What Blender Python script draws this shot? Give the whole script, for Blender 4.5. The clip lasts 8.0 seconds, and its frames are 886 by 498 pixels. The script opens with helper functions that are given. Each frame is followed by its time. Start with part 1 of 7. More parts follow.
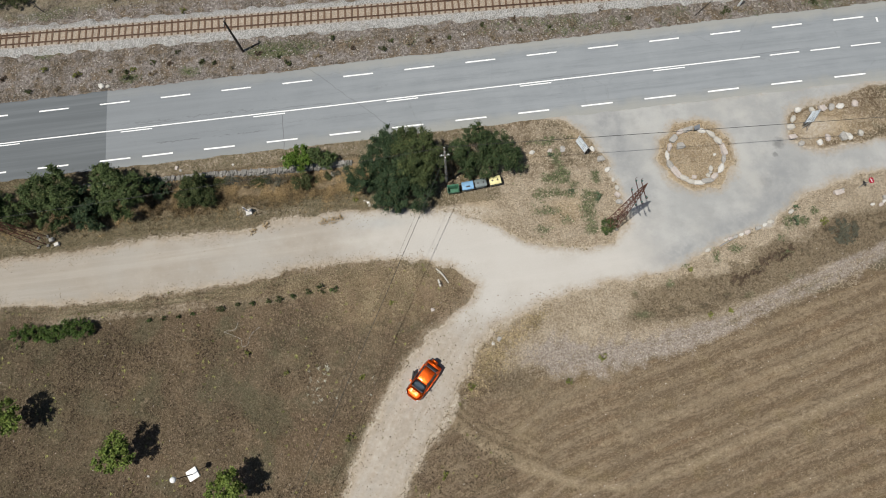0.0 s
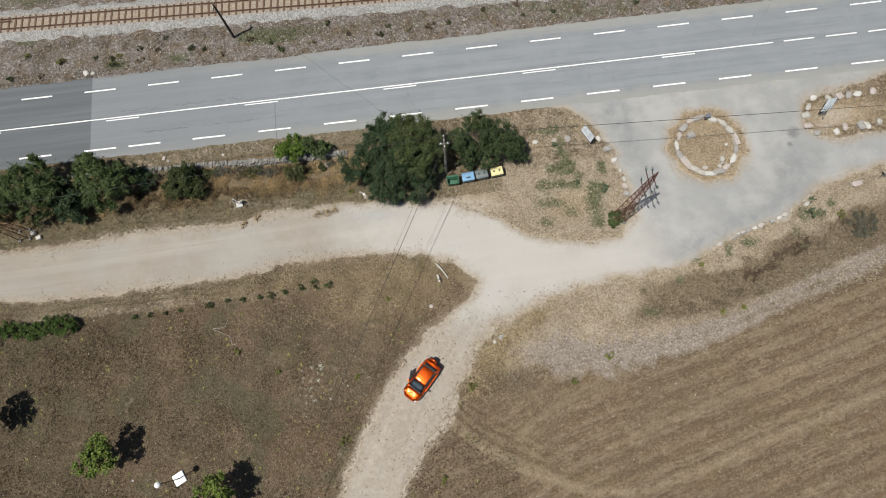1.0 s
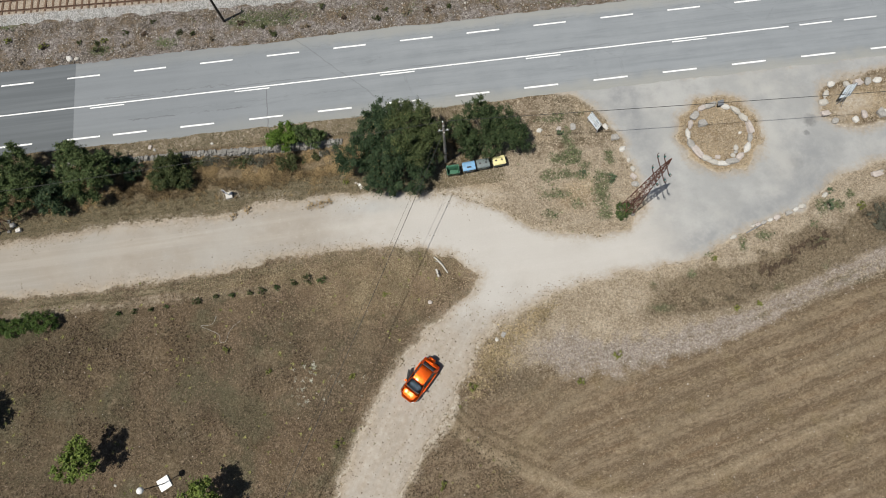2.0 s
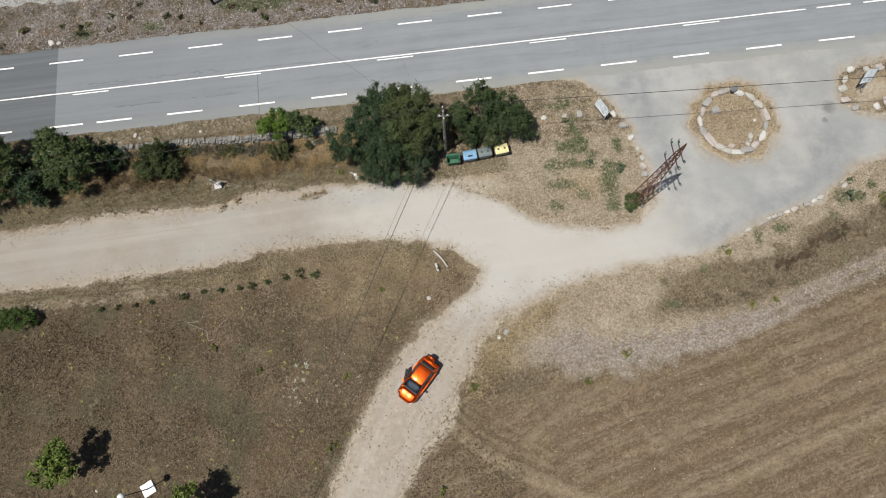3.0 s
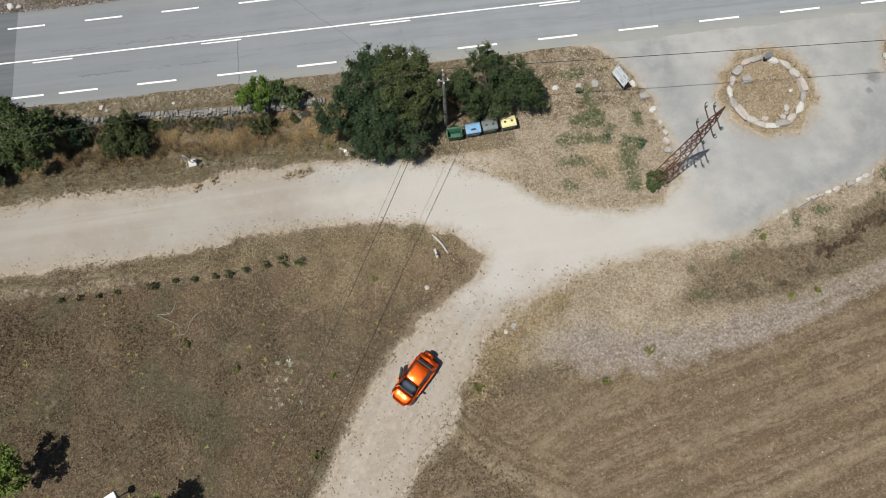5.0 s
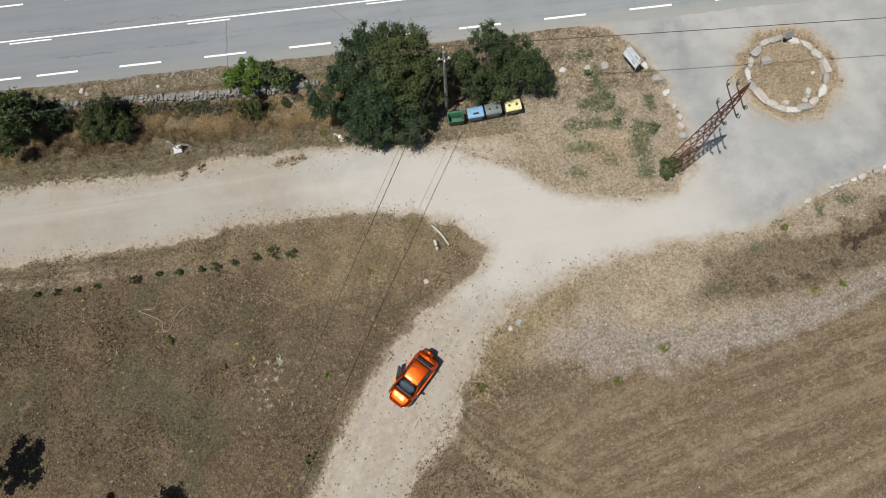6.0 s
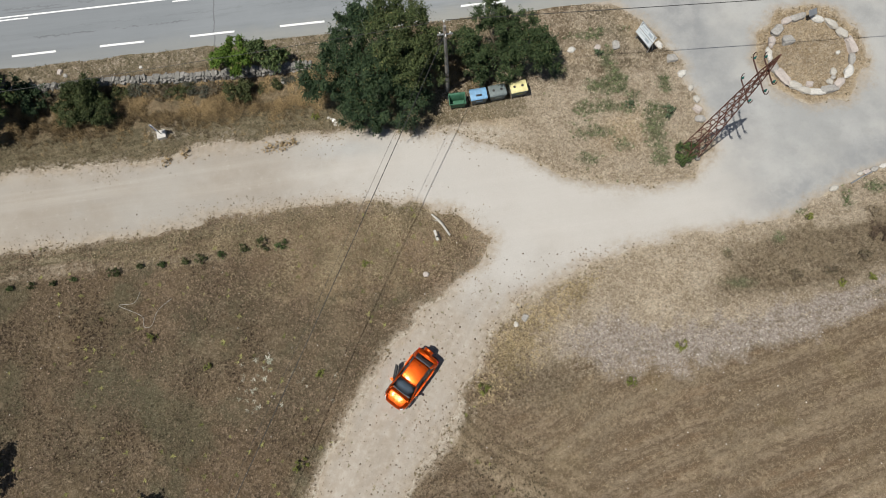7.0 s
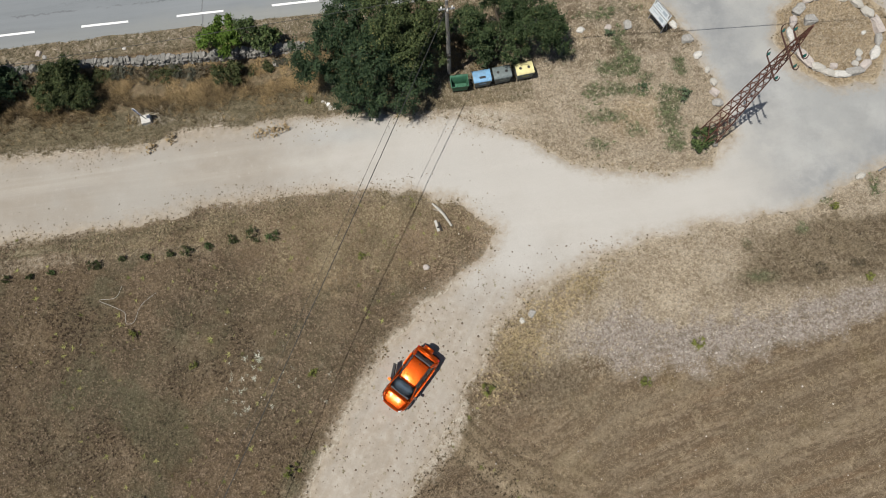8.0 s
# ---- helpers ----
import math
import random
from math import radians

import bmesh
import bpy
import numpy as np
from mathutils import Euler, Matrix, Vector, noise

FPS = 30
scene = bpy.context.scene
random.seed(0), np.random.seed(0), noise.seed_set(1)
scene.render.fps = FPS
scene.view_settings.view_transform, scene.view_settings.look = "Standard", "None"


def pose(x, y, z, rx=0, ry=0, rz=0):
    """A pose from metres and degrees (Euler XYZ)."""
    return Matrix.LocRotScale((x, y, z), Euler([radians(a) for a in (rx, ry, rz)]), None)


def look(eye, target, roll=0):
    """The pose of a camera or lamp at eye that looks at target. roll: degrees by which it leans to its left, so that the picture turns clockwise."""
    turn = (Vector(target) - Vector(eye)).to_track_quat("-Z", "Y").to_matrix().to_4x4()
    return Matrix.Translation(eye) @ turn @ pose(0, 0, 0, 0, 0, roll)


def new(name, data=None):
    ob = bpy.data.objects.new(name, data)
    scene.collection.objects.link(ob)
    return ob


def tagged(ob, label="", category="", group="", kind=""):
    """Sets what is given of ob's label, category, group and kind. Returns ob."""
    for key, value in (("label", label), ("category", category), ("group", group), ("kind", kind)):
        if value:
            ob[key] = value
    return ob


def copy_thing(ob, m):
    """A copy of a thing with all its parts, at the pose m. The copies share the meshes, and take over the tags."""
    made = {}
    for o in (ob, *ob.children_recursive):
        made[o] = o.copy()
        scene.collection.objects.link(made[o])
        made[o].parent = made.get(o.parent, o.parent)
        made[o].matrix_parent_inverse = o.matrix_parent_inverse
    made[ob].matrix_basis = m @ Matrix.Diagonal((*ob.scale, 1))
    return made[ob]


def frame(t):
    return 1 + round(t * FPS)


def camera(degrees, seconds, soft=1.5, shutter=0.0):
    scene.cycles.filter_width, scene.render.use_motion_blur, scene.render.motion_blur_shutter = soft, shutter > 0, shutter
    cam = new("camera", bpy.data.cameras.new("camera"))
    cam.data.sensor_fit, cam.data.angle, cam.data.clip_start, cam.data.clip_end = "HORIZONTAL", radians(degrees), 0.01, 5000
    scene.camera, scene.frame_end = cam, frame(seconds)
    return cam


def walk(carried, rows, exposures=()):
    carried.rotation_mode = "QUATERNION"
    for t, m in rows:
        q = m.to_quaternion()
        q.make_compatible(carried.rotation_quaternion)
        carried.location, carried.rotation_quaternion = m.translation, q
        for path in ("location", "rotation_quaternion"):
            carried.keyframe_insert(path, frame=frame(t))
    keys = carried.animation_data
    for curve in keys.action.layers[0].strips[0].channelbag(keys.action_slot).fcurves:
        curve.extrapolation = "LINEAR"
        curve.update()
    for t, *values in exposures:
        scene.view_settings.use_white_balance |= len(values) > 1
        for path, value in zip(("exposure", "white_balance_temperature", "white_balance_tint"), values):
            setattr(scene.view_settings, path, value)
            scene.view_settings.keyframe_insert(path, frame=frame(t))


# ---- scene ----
# Camera: a drone that sinks straight down, looking steeply at the ground.
cam = camera(72.0, 8.0, soft=1.0)
EYES = [
    (0.0, 0.0, 0.0, 57.76), (0.5, 0.009, 0.048, 56.509), (1.0, 0.012, 0.095, 55.071), (1.5, 0.01, 0.142, 53.663),
    (3.0, -0.028, 0.281, 49.547), (3.5, -0.051, 0.326, 48.207), (4.0, -0.08, 0.372, 46.83), (4.5, -0.113, 0.417, 45.433),
    (6.0, -0.247, 0.55, 41.241), (6.5, -0.302, 0.594, 39.854), (7.0, -0.362, 0.638, 38.434), (7.5, -0.428, 0.681, 37.037),
    (8.0, -0.499, 0.724, 35.991),
]
PITCH, ROLL, YAW = (-76.268, -0.28), (-7.6, -0.405), (1.146, 0.736)
walk(cam, [(t, pose(x, y, z, 90 + PITCH[0] + PITCH[1] * t / 8, 0, YAW[0] + YAW[1] * t / 8) @ pose(0, 0, 0, 0, 0, ROLL[0] + ROLL[1] * t / 8))
           for t, x, y, z in EYES])

# Light: a high summer sun and clear sky.
SUN_TO = Vector((-0.906, -0.423, 2.56)).normalized()
world = bpy.data.worlds.new("sky")
scene.world = world
world.use_nodes = True
sky = world.node_tree.nodes.new("ShaderNodeTexSky")
sky.sky_type, sky.sun_disc = "NISHITA", False
sky.sun_elevation, sky.sun_rotation = math.asin(SUN_TO.z), math.atan2(SUN_TO.x, SUN_TO.y)
background = world.node_tree.nodes["Background"]
background.inputs["Strength"].default_value = 0.05
world.node_tree.links.new(sky.outputs[0], background.inputs["Color"])
sun = new("sun", bpy.data.lights.new("sun", "SUN"))
sun.data.energy, sun.data.angle, sun.data.color = 4.5, radians(0.5), (1.0, 0.965, 0.89)
sun.matrix_world = look(SUN_TO * 100, (0, 0, 0))
scene.view_settings.exposure = 0.0

# ---- materials ----
class Nodes:
    """Short hand for building a material's nodes."""

    def __init__(self, name):
        self.mat = bpy.data.materials.new(name)
        self.mat.use_nodes = True
        self.tree = self.mat.node_tree
        self.shader = self.tree.nodes["Principled BSDF"]
        self.place = self.node("ShaderNodeNewGeometry").outputs["Position"]

    def node(self, kind):
        return self.tree.nodes.new(kind)

    def put(self, socket, value):
        if isinstance(value, (int, float)):
            socket.default_value = value
        elif isinstance(value, (tuple, list)):
            socket.default_value = (*value, 1.0) if len(value) == 3 and len(socket.default_value) == 4 else value
        else:
            self.tree.links.new(value, socket)

    def math(self, op, a, b=0.0, clamp=False):
        n = self.node("ShaderNodeMath")
        n.operation, n.use_clamp = op, clamp
        self.put(n.inputs[0], a)
        self.put(n.inputs[1], b)
        return n.outputs[0]

    def noise(self, scale, detail=4.0, rough=0.6, stretch=None, coord=None):
        n = self.node("ShaderNodeTexNoise")
        n.inputs["Scale"].default_value, n.inputs["Detail"].default_value, n.inputs["Roughness"].default_value = scale, detail, rough
        source = coord or self.place
        if stretch:
            m = self.node("ShaderNodeMapping")
            m.inputs["Rotation"].default_value = (0, 0, radians(stretch[2]))
            m.inputs["Scale"].default_value = (stretch[0], stretch[1], 1)
            self.put(m.inputs["Vector"], source)
            source = m.outputs[0]
        self.put(n.inputs["Vector"], source)
        return n.outputs["Fac"]

    def streaks(self, scale, turn, long=0.12, wide=1.4):
        """Noise drawn out along a direction."""
        spin, pull = self.node("ShaderNodeMapping"), self.node("ShaderNodeMapping")
        spin.inputs["Rotation"].default_value = (0, 0, radians(-turn))
        pull.inputs["Scale"].default_value = (long, wide, 1)
        self.put(spin.inputs["Vector"], self.place)
        self.put(pull.inputs["Vector"], spin.outputs[0])
        return self.noise(scale, 5, 0.65, None, pull.outputs[0])

    def cells(self, scale, out="Distance", feature="F1"):
        n = self.node("ShaderNodeTexVoronoi")
        n.feature = feature
        n.inputs["Scale"].default_value = scale
        self.put(n.inputs["Vector"], self.place)
        return n.outputs[out]

    def step(self, value, low, high, a=0.0, b=1.0):
        n = self.node("ShaderNodeMapRange")
        n.interpolation_type = "SMOOTHSTEP"
        self.put(n.inputs["Value"], value)
        for key, v in zip(("From Min", "From Max", "To Min", "To Max"), (low, high, a, b)):
            self.put(n.inputs[key], v)
        return n.outputs[0]

    def mix(self, fac, a, b, blend="MIX"):
        n = self.node("ShaderNodeMix")
        n.data_type, n.blend_type = "RGBA", blend
        self.put(n.inputs[0], fac)
        self.put(n.inputs[6], a)
        self.put(n.inputs[7], b)
        return n.outputs[2]

    def attr(self, name):
        n = self.node("ShaderNodeAttribute")
        n.attribute_name = name
        return n.outputs["Fac"]

    def random(self):
        return self.node("ShaderNodeObjectInfo").outputs["Random"]

    def island(self):
        return self.node("ShaderNodeNewGeometry").outputs["Random Per Island"]

    def axis(self, which):
        n = self.node("ShaderNodeSeparateXYZ")
        self.put(n.inputs[0], self.place)
        return n.outputs[which]

    def bump(self, height, strength, distance):
        n = self.node("ShaderNodeBump")
        n.inputs["Strength"].default_value, n.inputs["Distance"].default_value = strength, distance
        self.put(n.inputs["Height"], height)
        self.put(self.shader.inputs["Normal"], n.outputs[0])

    def done(self, colour, rough=0.9, metal=0.0, spec=0.3, **more):
        self.put(self.shader.inputs["Base Color"], colour)
        self.put(self.shader.inputs["Roughness"], rough)
        self.put(self.shader.inputs["Metallic"], metal)
        self.put(self.shader.inputs["Specular IOR Level"], spec)
        for key, value in more.items():
            self.put(self.shader.inputs[key.replace("_", " ")], value)
        return self.mat


def scaled(c, k):
    return tuple(min(1.0, v * k) for v in c)


def plain(name, colour, rough=0.6, metal=0.0, spec=0.4, wear=0.25, grain=18.0, dirt=(0.2, 0.17, 0.13)):
    """Paint, plastic, metal or stone with two scales of wear."""
    n = Nodes(name)
    big, fine = n.noise(grain * 0.12, 3), n.noise(grain, 5)
    c = n.mix(n.step(fine, 0.3, 0.75), scaled(colour, 1 - wear * 0.5), scaled(colour, 1 + wear * 0.4))
    c = n.mix(n.step(big, 0.5, 0.8, 0, wear), c, dirt)
    n.bump(fine, 0.25, 0.01)
    return n.done(c, n.step(fine, 0.2, 0.8, rough - 0.08, min(1, rough + 0.1)), metal, spec)


def make_asphalt():
    """Sun-bleached road with wheel tracks, seams and a newer dark stretch."""
    n = Nodes("asphalt")
    y, x = n.axis(1), n.axis(0)
    grain, blot, streak = n.noise(38, 6, 0.7), n.noise(0.28, 5), n.noise(0.9, 5, 0.6, (0.05, 2.2, 0))
    old = n.mix(n.step(blot, 0.3, 0.7), (0.240, 0.250, 0.256), (0.279, 0.288, 0.293))
    old = n.mix(n.step(streak, 0.42, 0.75, 0, 0.6), old, (0.200, 0.211, 0.218))
    lane = n.math("ABSOLUTE", n.math("SUBTRACT", n.math("ABSOLUTE", n.math("SUBTRACT", y, 30.6)), 1.6))
    wheel = n.step(n.math("ABSOLUTE", n.math("SUBTRACT", lane, 0.8)), 0.0, 0.55, 0.45, 0.0)
    fleck = n.noise(2.2, 6, 0.75, (0.12, 1.6, 0))
    old = n.mix(n.step(fleck, 0.46, 0.70, 0, 0.55), old, (0.182, 0.191, 0.198))
    old = n.mix(wheel, old, (0.290, 0.299, 0.304))
    dust = n.step(n.math("ADD", n.math("ABSOLUTE", n.math("SUBTRACT", y, 30.95)), n.math("MULTIPLY", n.noise(0.7, 5), 1.6)), 3.7, 5.1)
    old = n.mix(n.math("MULTIPLY", dust, 0.7), old, (0.33, 0.315, 0.275))
    # Darker towards the west: the light's falloff to that side, put into the colour.
    west = n.step(n.math("ADD", x, n.math("MULTIPLY", n.noise(0.08, 3), 16.0)), -26.0, 14.0, 0.72, 0.0)
    old = n.mix(west, old, n.mix(n.step(streak, 0.35, 0.7), (0.184, 0.192, 0.197), (0.224, 0.232, 0.237)))
    fresh = n.mix(n.step(streak, 0.35, 0.75), (0.119, 0.126, 0.130), (0.154, 0.162, 0.166))
    newer = n.step(n.math("ADD", x, n.math("MULTIPLY", n.noise(5, 2), 0.1)), -33.72, -33.66, 1.0, 0.0)
    c = n.mix(newer, old, fresh)
    slant = n.math("ADD", n.math("MULTIPLY", n.math("ADD", x, 12.1), 0.693), n.math("MULTIPLY", n.math("SUBTRACT", y, 35.1), 0.721))
    seam = n.step(n.math("ABSOLUTE", n.math("ADD", slant, n.math("MULTIPLY", n.math("SUBTRACT", n.noise(0.8, 4), 0.5), 0.5))), 0.02, 0.07, 0.6, 0.0)
    cross = n.step(n.math("ABSOLUTE", n.math("ADD", n.math("ADD", x, 15.3), n.math("MULTIPLY", n.math("SUBTRACT", n.noise(1.5, 4), 0.5), 0.3))), 0.02, 0.06, 0.7, 0.0)
    cross = n.math("MULTIPLY", cross, n.step(y, 30.4, 30.6, 1, 0))
    middle = n.step(n.math("ABSOLUTE", n.math("ADD", n.math("SUBTRACT", y, 31.0), n.math("MULTIPLY", n.math("SUBTRACT", n.noise(0.5, 4), 0.5), 0.4))), 0.02, 0.07, 0.4, 0.0)
    middle = n.math("MULTIPLY", middle, n.step(n.noise(0.2, 2), 0.5, 0.58))
    for at, west, east, deep in ((28.75, -30.0, -16.2, 0.55), (31.25, -33.0, -14.0, 0.40), (29.3, -27.0, -5.0, 0.18), (34.3, -31.0, 30.0, 0.15)):
        bend = n.math("MULTIPLY", n.math("SUBTRACT", n.noise(0.35 + 0.03 * at, 5, 0.65), 0.5), 0.9)
        split = n.step(n.math("ABSOLUTE", n.math("ADD", n.math("SUBTRACT", y, at), bend)), 0.015, 0.075, deep, 0.0)
        split = n.math("MULTIPLY", split, n.math("MULTIPLY", n.step(x, west, west + 2.0), n.step(x, east - 2.0, east, 1.0, 0.0)))
        c = n.mix(n.math("MULTIPLY", split, n.step(n.noise(0.6, 4, 0.7), 0.40, 0.52)), c, (0.10, 0.10, 0.10))
    c = n.mix(n.math("MAXIMUM", n.math("MULTIPLY", seam, 0.6), n.math("MAXIMUM", cross, middle)), c, (0.12, 0.12, 0.12))
    crack = n.cells(0.12, "Distance", "DISTANCE_TO_EDGE")
    wob = n.math("ADD", crack, n.math("MULTIPLY", n.math("SUBTRACT", n.noise(1.4, 5, 0.7), 0.5), 0.10))
    line = n.math("MULTIPLY", n.step(n.math("ABSOLUTE", wob), 0.0, 0.006, 1.0, 0.0), n.step(n.noise(0.16, 2), 0.48, 0.60))
    c = n.mix(n.math("MULTIPLY", line, 0.22), c, (0.11, 0.11, 0.11))
    c = n.mix(n.step(grain, 0.3, 0.75, 0.0, 0.35), c, n.mix(0.5, c, (0.12, 0.12, 0.12)))
    c = n.mix(1.0, c, (0.965, 0.998, 1.03), "MULTIPLY")
    n.bump(grain, 0.35, 0.012)
    return n.done(c, 0.88, 0, 0.25)


def make_paint():
    n = Nodes("road_paint")
    worn = n.step(n.noise(9, 6, 0.7), 0.56, 0.75)
    c = n.mix(n.math("MULTIPLY", worn, 0.6), (0.80, 0.80, 0.79), (0.36, 0.36, 0.355))
    n.bump(n.noise(40, 4), 0.2, 0.005)
    return n.done(c, 0.6, 0, 0.4)


def make_track():
    """Pale crushed-stone track that turns into dusty old asphalt by the road."""
    n = Nodes("gravel_track")
    x, y, tar = n.axis(0), n.axis(1), n.attr("tar")
    fine, mid, blot = n.noise(30, 6, 0.75), n.noise(2.2, 6, 0.65), n.noise(0.22, 5)
    arm = n.step(y, 7.0, 11.0)
    along = n.math("ADD", n.math("MULTIPLY", n.streaks(0.9, -1, 0.07), arm), n.math("MULTIPLY", n.streaks(0.9, 54, 0.09), n.math("SUBTRACT", 1.0, arm)))
    wheels = n.math("ADD", n.math("MULTIPLY", n.streaks(0.45, 2, 0.06, 1.7), arm), n.math("MULTIPLY", n.streaks(0.45, 57, 0.08, 1.7), n.math("SUBTRACT", 1.0, arm)))
    dirt = n.mix(n.step(blot, 0.35, 0.68), (0.320, 0.286, 0.242), (0.395, 0.362, 0.316))
    dirt = n.mix(n.math("MULTIPLY", n.step(n.noise(1.5, 6, 0.7), 0.48, 0.66, 0, 0.55), n.step(y, 7.0, 11.0, 1.0, 0.25)), dirt, (0.285, 0.238, 0.185))
    dirt = n.mix(n.step(y, 5.0, 10.0, 0.55, 0.0), dirt, n.mix(n.step(mid, 0.40, 0.62), (0.340, 0.280, 0.215), (0.450, 0.392, 0.322)))
    dirt = n.mix(n.step(along, 0.38, 0.72, 0, 0.55), dirt, (0.315, 0.288, 0.250))
    dirt = n.mix(n.step(mid, 0.55, 0.8, 0, 0.5), dirt, (0.520, 0.490, 0.440))
    edge = n.step(n.math("ADD", n.attr("inside"), n.math("MULTIPLY", n.math("SUBTRACT", n.noise(2.6, 6, 0.8), 0.5), 1.9)), -0.3, 0.9, 1.0, 0.0)
    dirt = n.mix(n.step(n.noise(0.13, 4), 0.42, 0.62, 0, 0.5), dirt, (0.350, 0.340, 0.315))
    dirt = n.mix(n.step(wheels, 0.42, 0.76, 0, 0.35), dirt, (0.530, 0.500, 0.450))
    dirt = n.mix(n.step(n.math("ADD", n.attr("bleach"), n.math("SUBTRACT", n.noise(0.4, 5), 0.5)), 0.15, 1.0, 0, 0.7), dirt, (0.545, 0.529, 0.500))
    dirt = n.mix(n.step(n.math("ADD", x, n.math("MULTIPLY", n.noise(0.12, 4), 14.0)), -40.0, -14.0, 0.6, 0.0), dirt, n.mix(n.step(along, 0.4, 0.7), (0.270, 0.240, 0.200), (0.345, 0.318, 0.278)))
    old = n.mix(n.step(blot, 0.38, 0.62), (0.335, 0.336, 0.330), (0.412, 0.408, 0.396))
    old = n.mix(n.step(n.noise(0.45, 6, 0.65), 0.46, 0.72, 0, 0.55), old, (0.275, 0.276, 0.272))
    old = n.mix(n.step(n.noise(5, 6, 0.75), 0.5, 0.75, 0, 0.35), old, (0.25, 0.253, 0.25))
    for sx, sy, size in ((34.2, 21.0, 0.75), (31.9, 17.2, 0.95), (33.6, 20.0, 0.4)):
        away = n.math("SQRT", n.math("ADD", n.math("POWER", n.math("SUBTRACT", x, sx), 2.0), n.math("POWER", n.math("SUBTRACT", y, sy), 2.0)))
        away = n.math("ADD", away, n.math("MULTIPLY", n.math("SUBTRACT", n.noise(1.6, 5, 0.7), 0.5), 1.3))
        old = n.mix(n.step(away, size * 0.25, size, 0.75, 0.0), old, (0.135, 0.137, 0.138))
    old = n.mix(n.math("MULTIPLY", n.attr("stain"), n.step(n.noise(0.7, 6, 0.7), 0.36, 0.62, 0.35, 0.85)), old, (0.235, 0.243, 0.252))
    old = n.mix(n.step(n.noise(0.16, 5, 0.6, (1, 1, 50)), 0.48, 0.66, 0, 0.6), old, (0.455, 0.440, 0.412))
    old = n.mix(1.0, old, (0.975, 1.0, 1.01), "MULTIPLY")
    shift = n.math("ADD", tar, n.math("MULTIPLY", n.math("SUBTRACT", n.noise(0.35, 6, 0.65), 0.5), 0.7))
    c = n.mix(n.step(shift, 0.05, 1.0), dirt, old)
    c = n.mix(n.math("MULTIPLY", edge, 0.85), c, n.mix(n.step(mid, 0.35, 0.65), (0.290, 0.235, 0.170), (0.400, 0.340, 0.262)))
    pebble = n.cells(6.0)
    stone = n.math("MULTIPLY", n.step(pebble, 0.10, 0.16, 1, 0), n.step(n.noise(1.1, 3), 0.52, 0.66))
    c = n.mix(n.math("MULTIPLY", stone, 0.5), c, (0.30, 0.25, 0.20))
    c = n.mix(n.step(fine, 0.25, 0.8, 0.28, 0.0), c, (0.25, 0.215, 0.18))
    n.bump(n.math("ADD", fine, n.math("MULTIPLY", mid, 1.5)), 0.5, 0.03)
    return n.done(c, 0.95, 0, 0.15)


def lawn_patches(n, c, k):
    """Bleached, rusty and grey-green blotches shared by soil and grass."""
    c = n.mix(n.step(n.noise(0.33, 6, 0.65), 0.50, 0.70, 0, 0.70 * k), c, (0.215, 0.162, 0.103))
    c = n.mix(n.step(n.noise(0.21, 5, 0.6, (1, 1, 40)), 0.50, 0.64, 0, 0.65 * k), c, (0.108, 0.106, 0.064))
    c = n.mix(n.step(n.noise(0.85, 5, 0.6), 0.60, 0.74, 0, 0.65 * k), c, (0.300, 0.232, 0.158))
    return n.mix(n.step(n.noise(0.5, 5, 0.65, (1, 1, 75)), 0.56, 0.72, 0, 0.5 * k), c, (0.150, 0.098, 0.058))


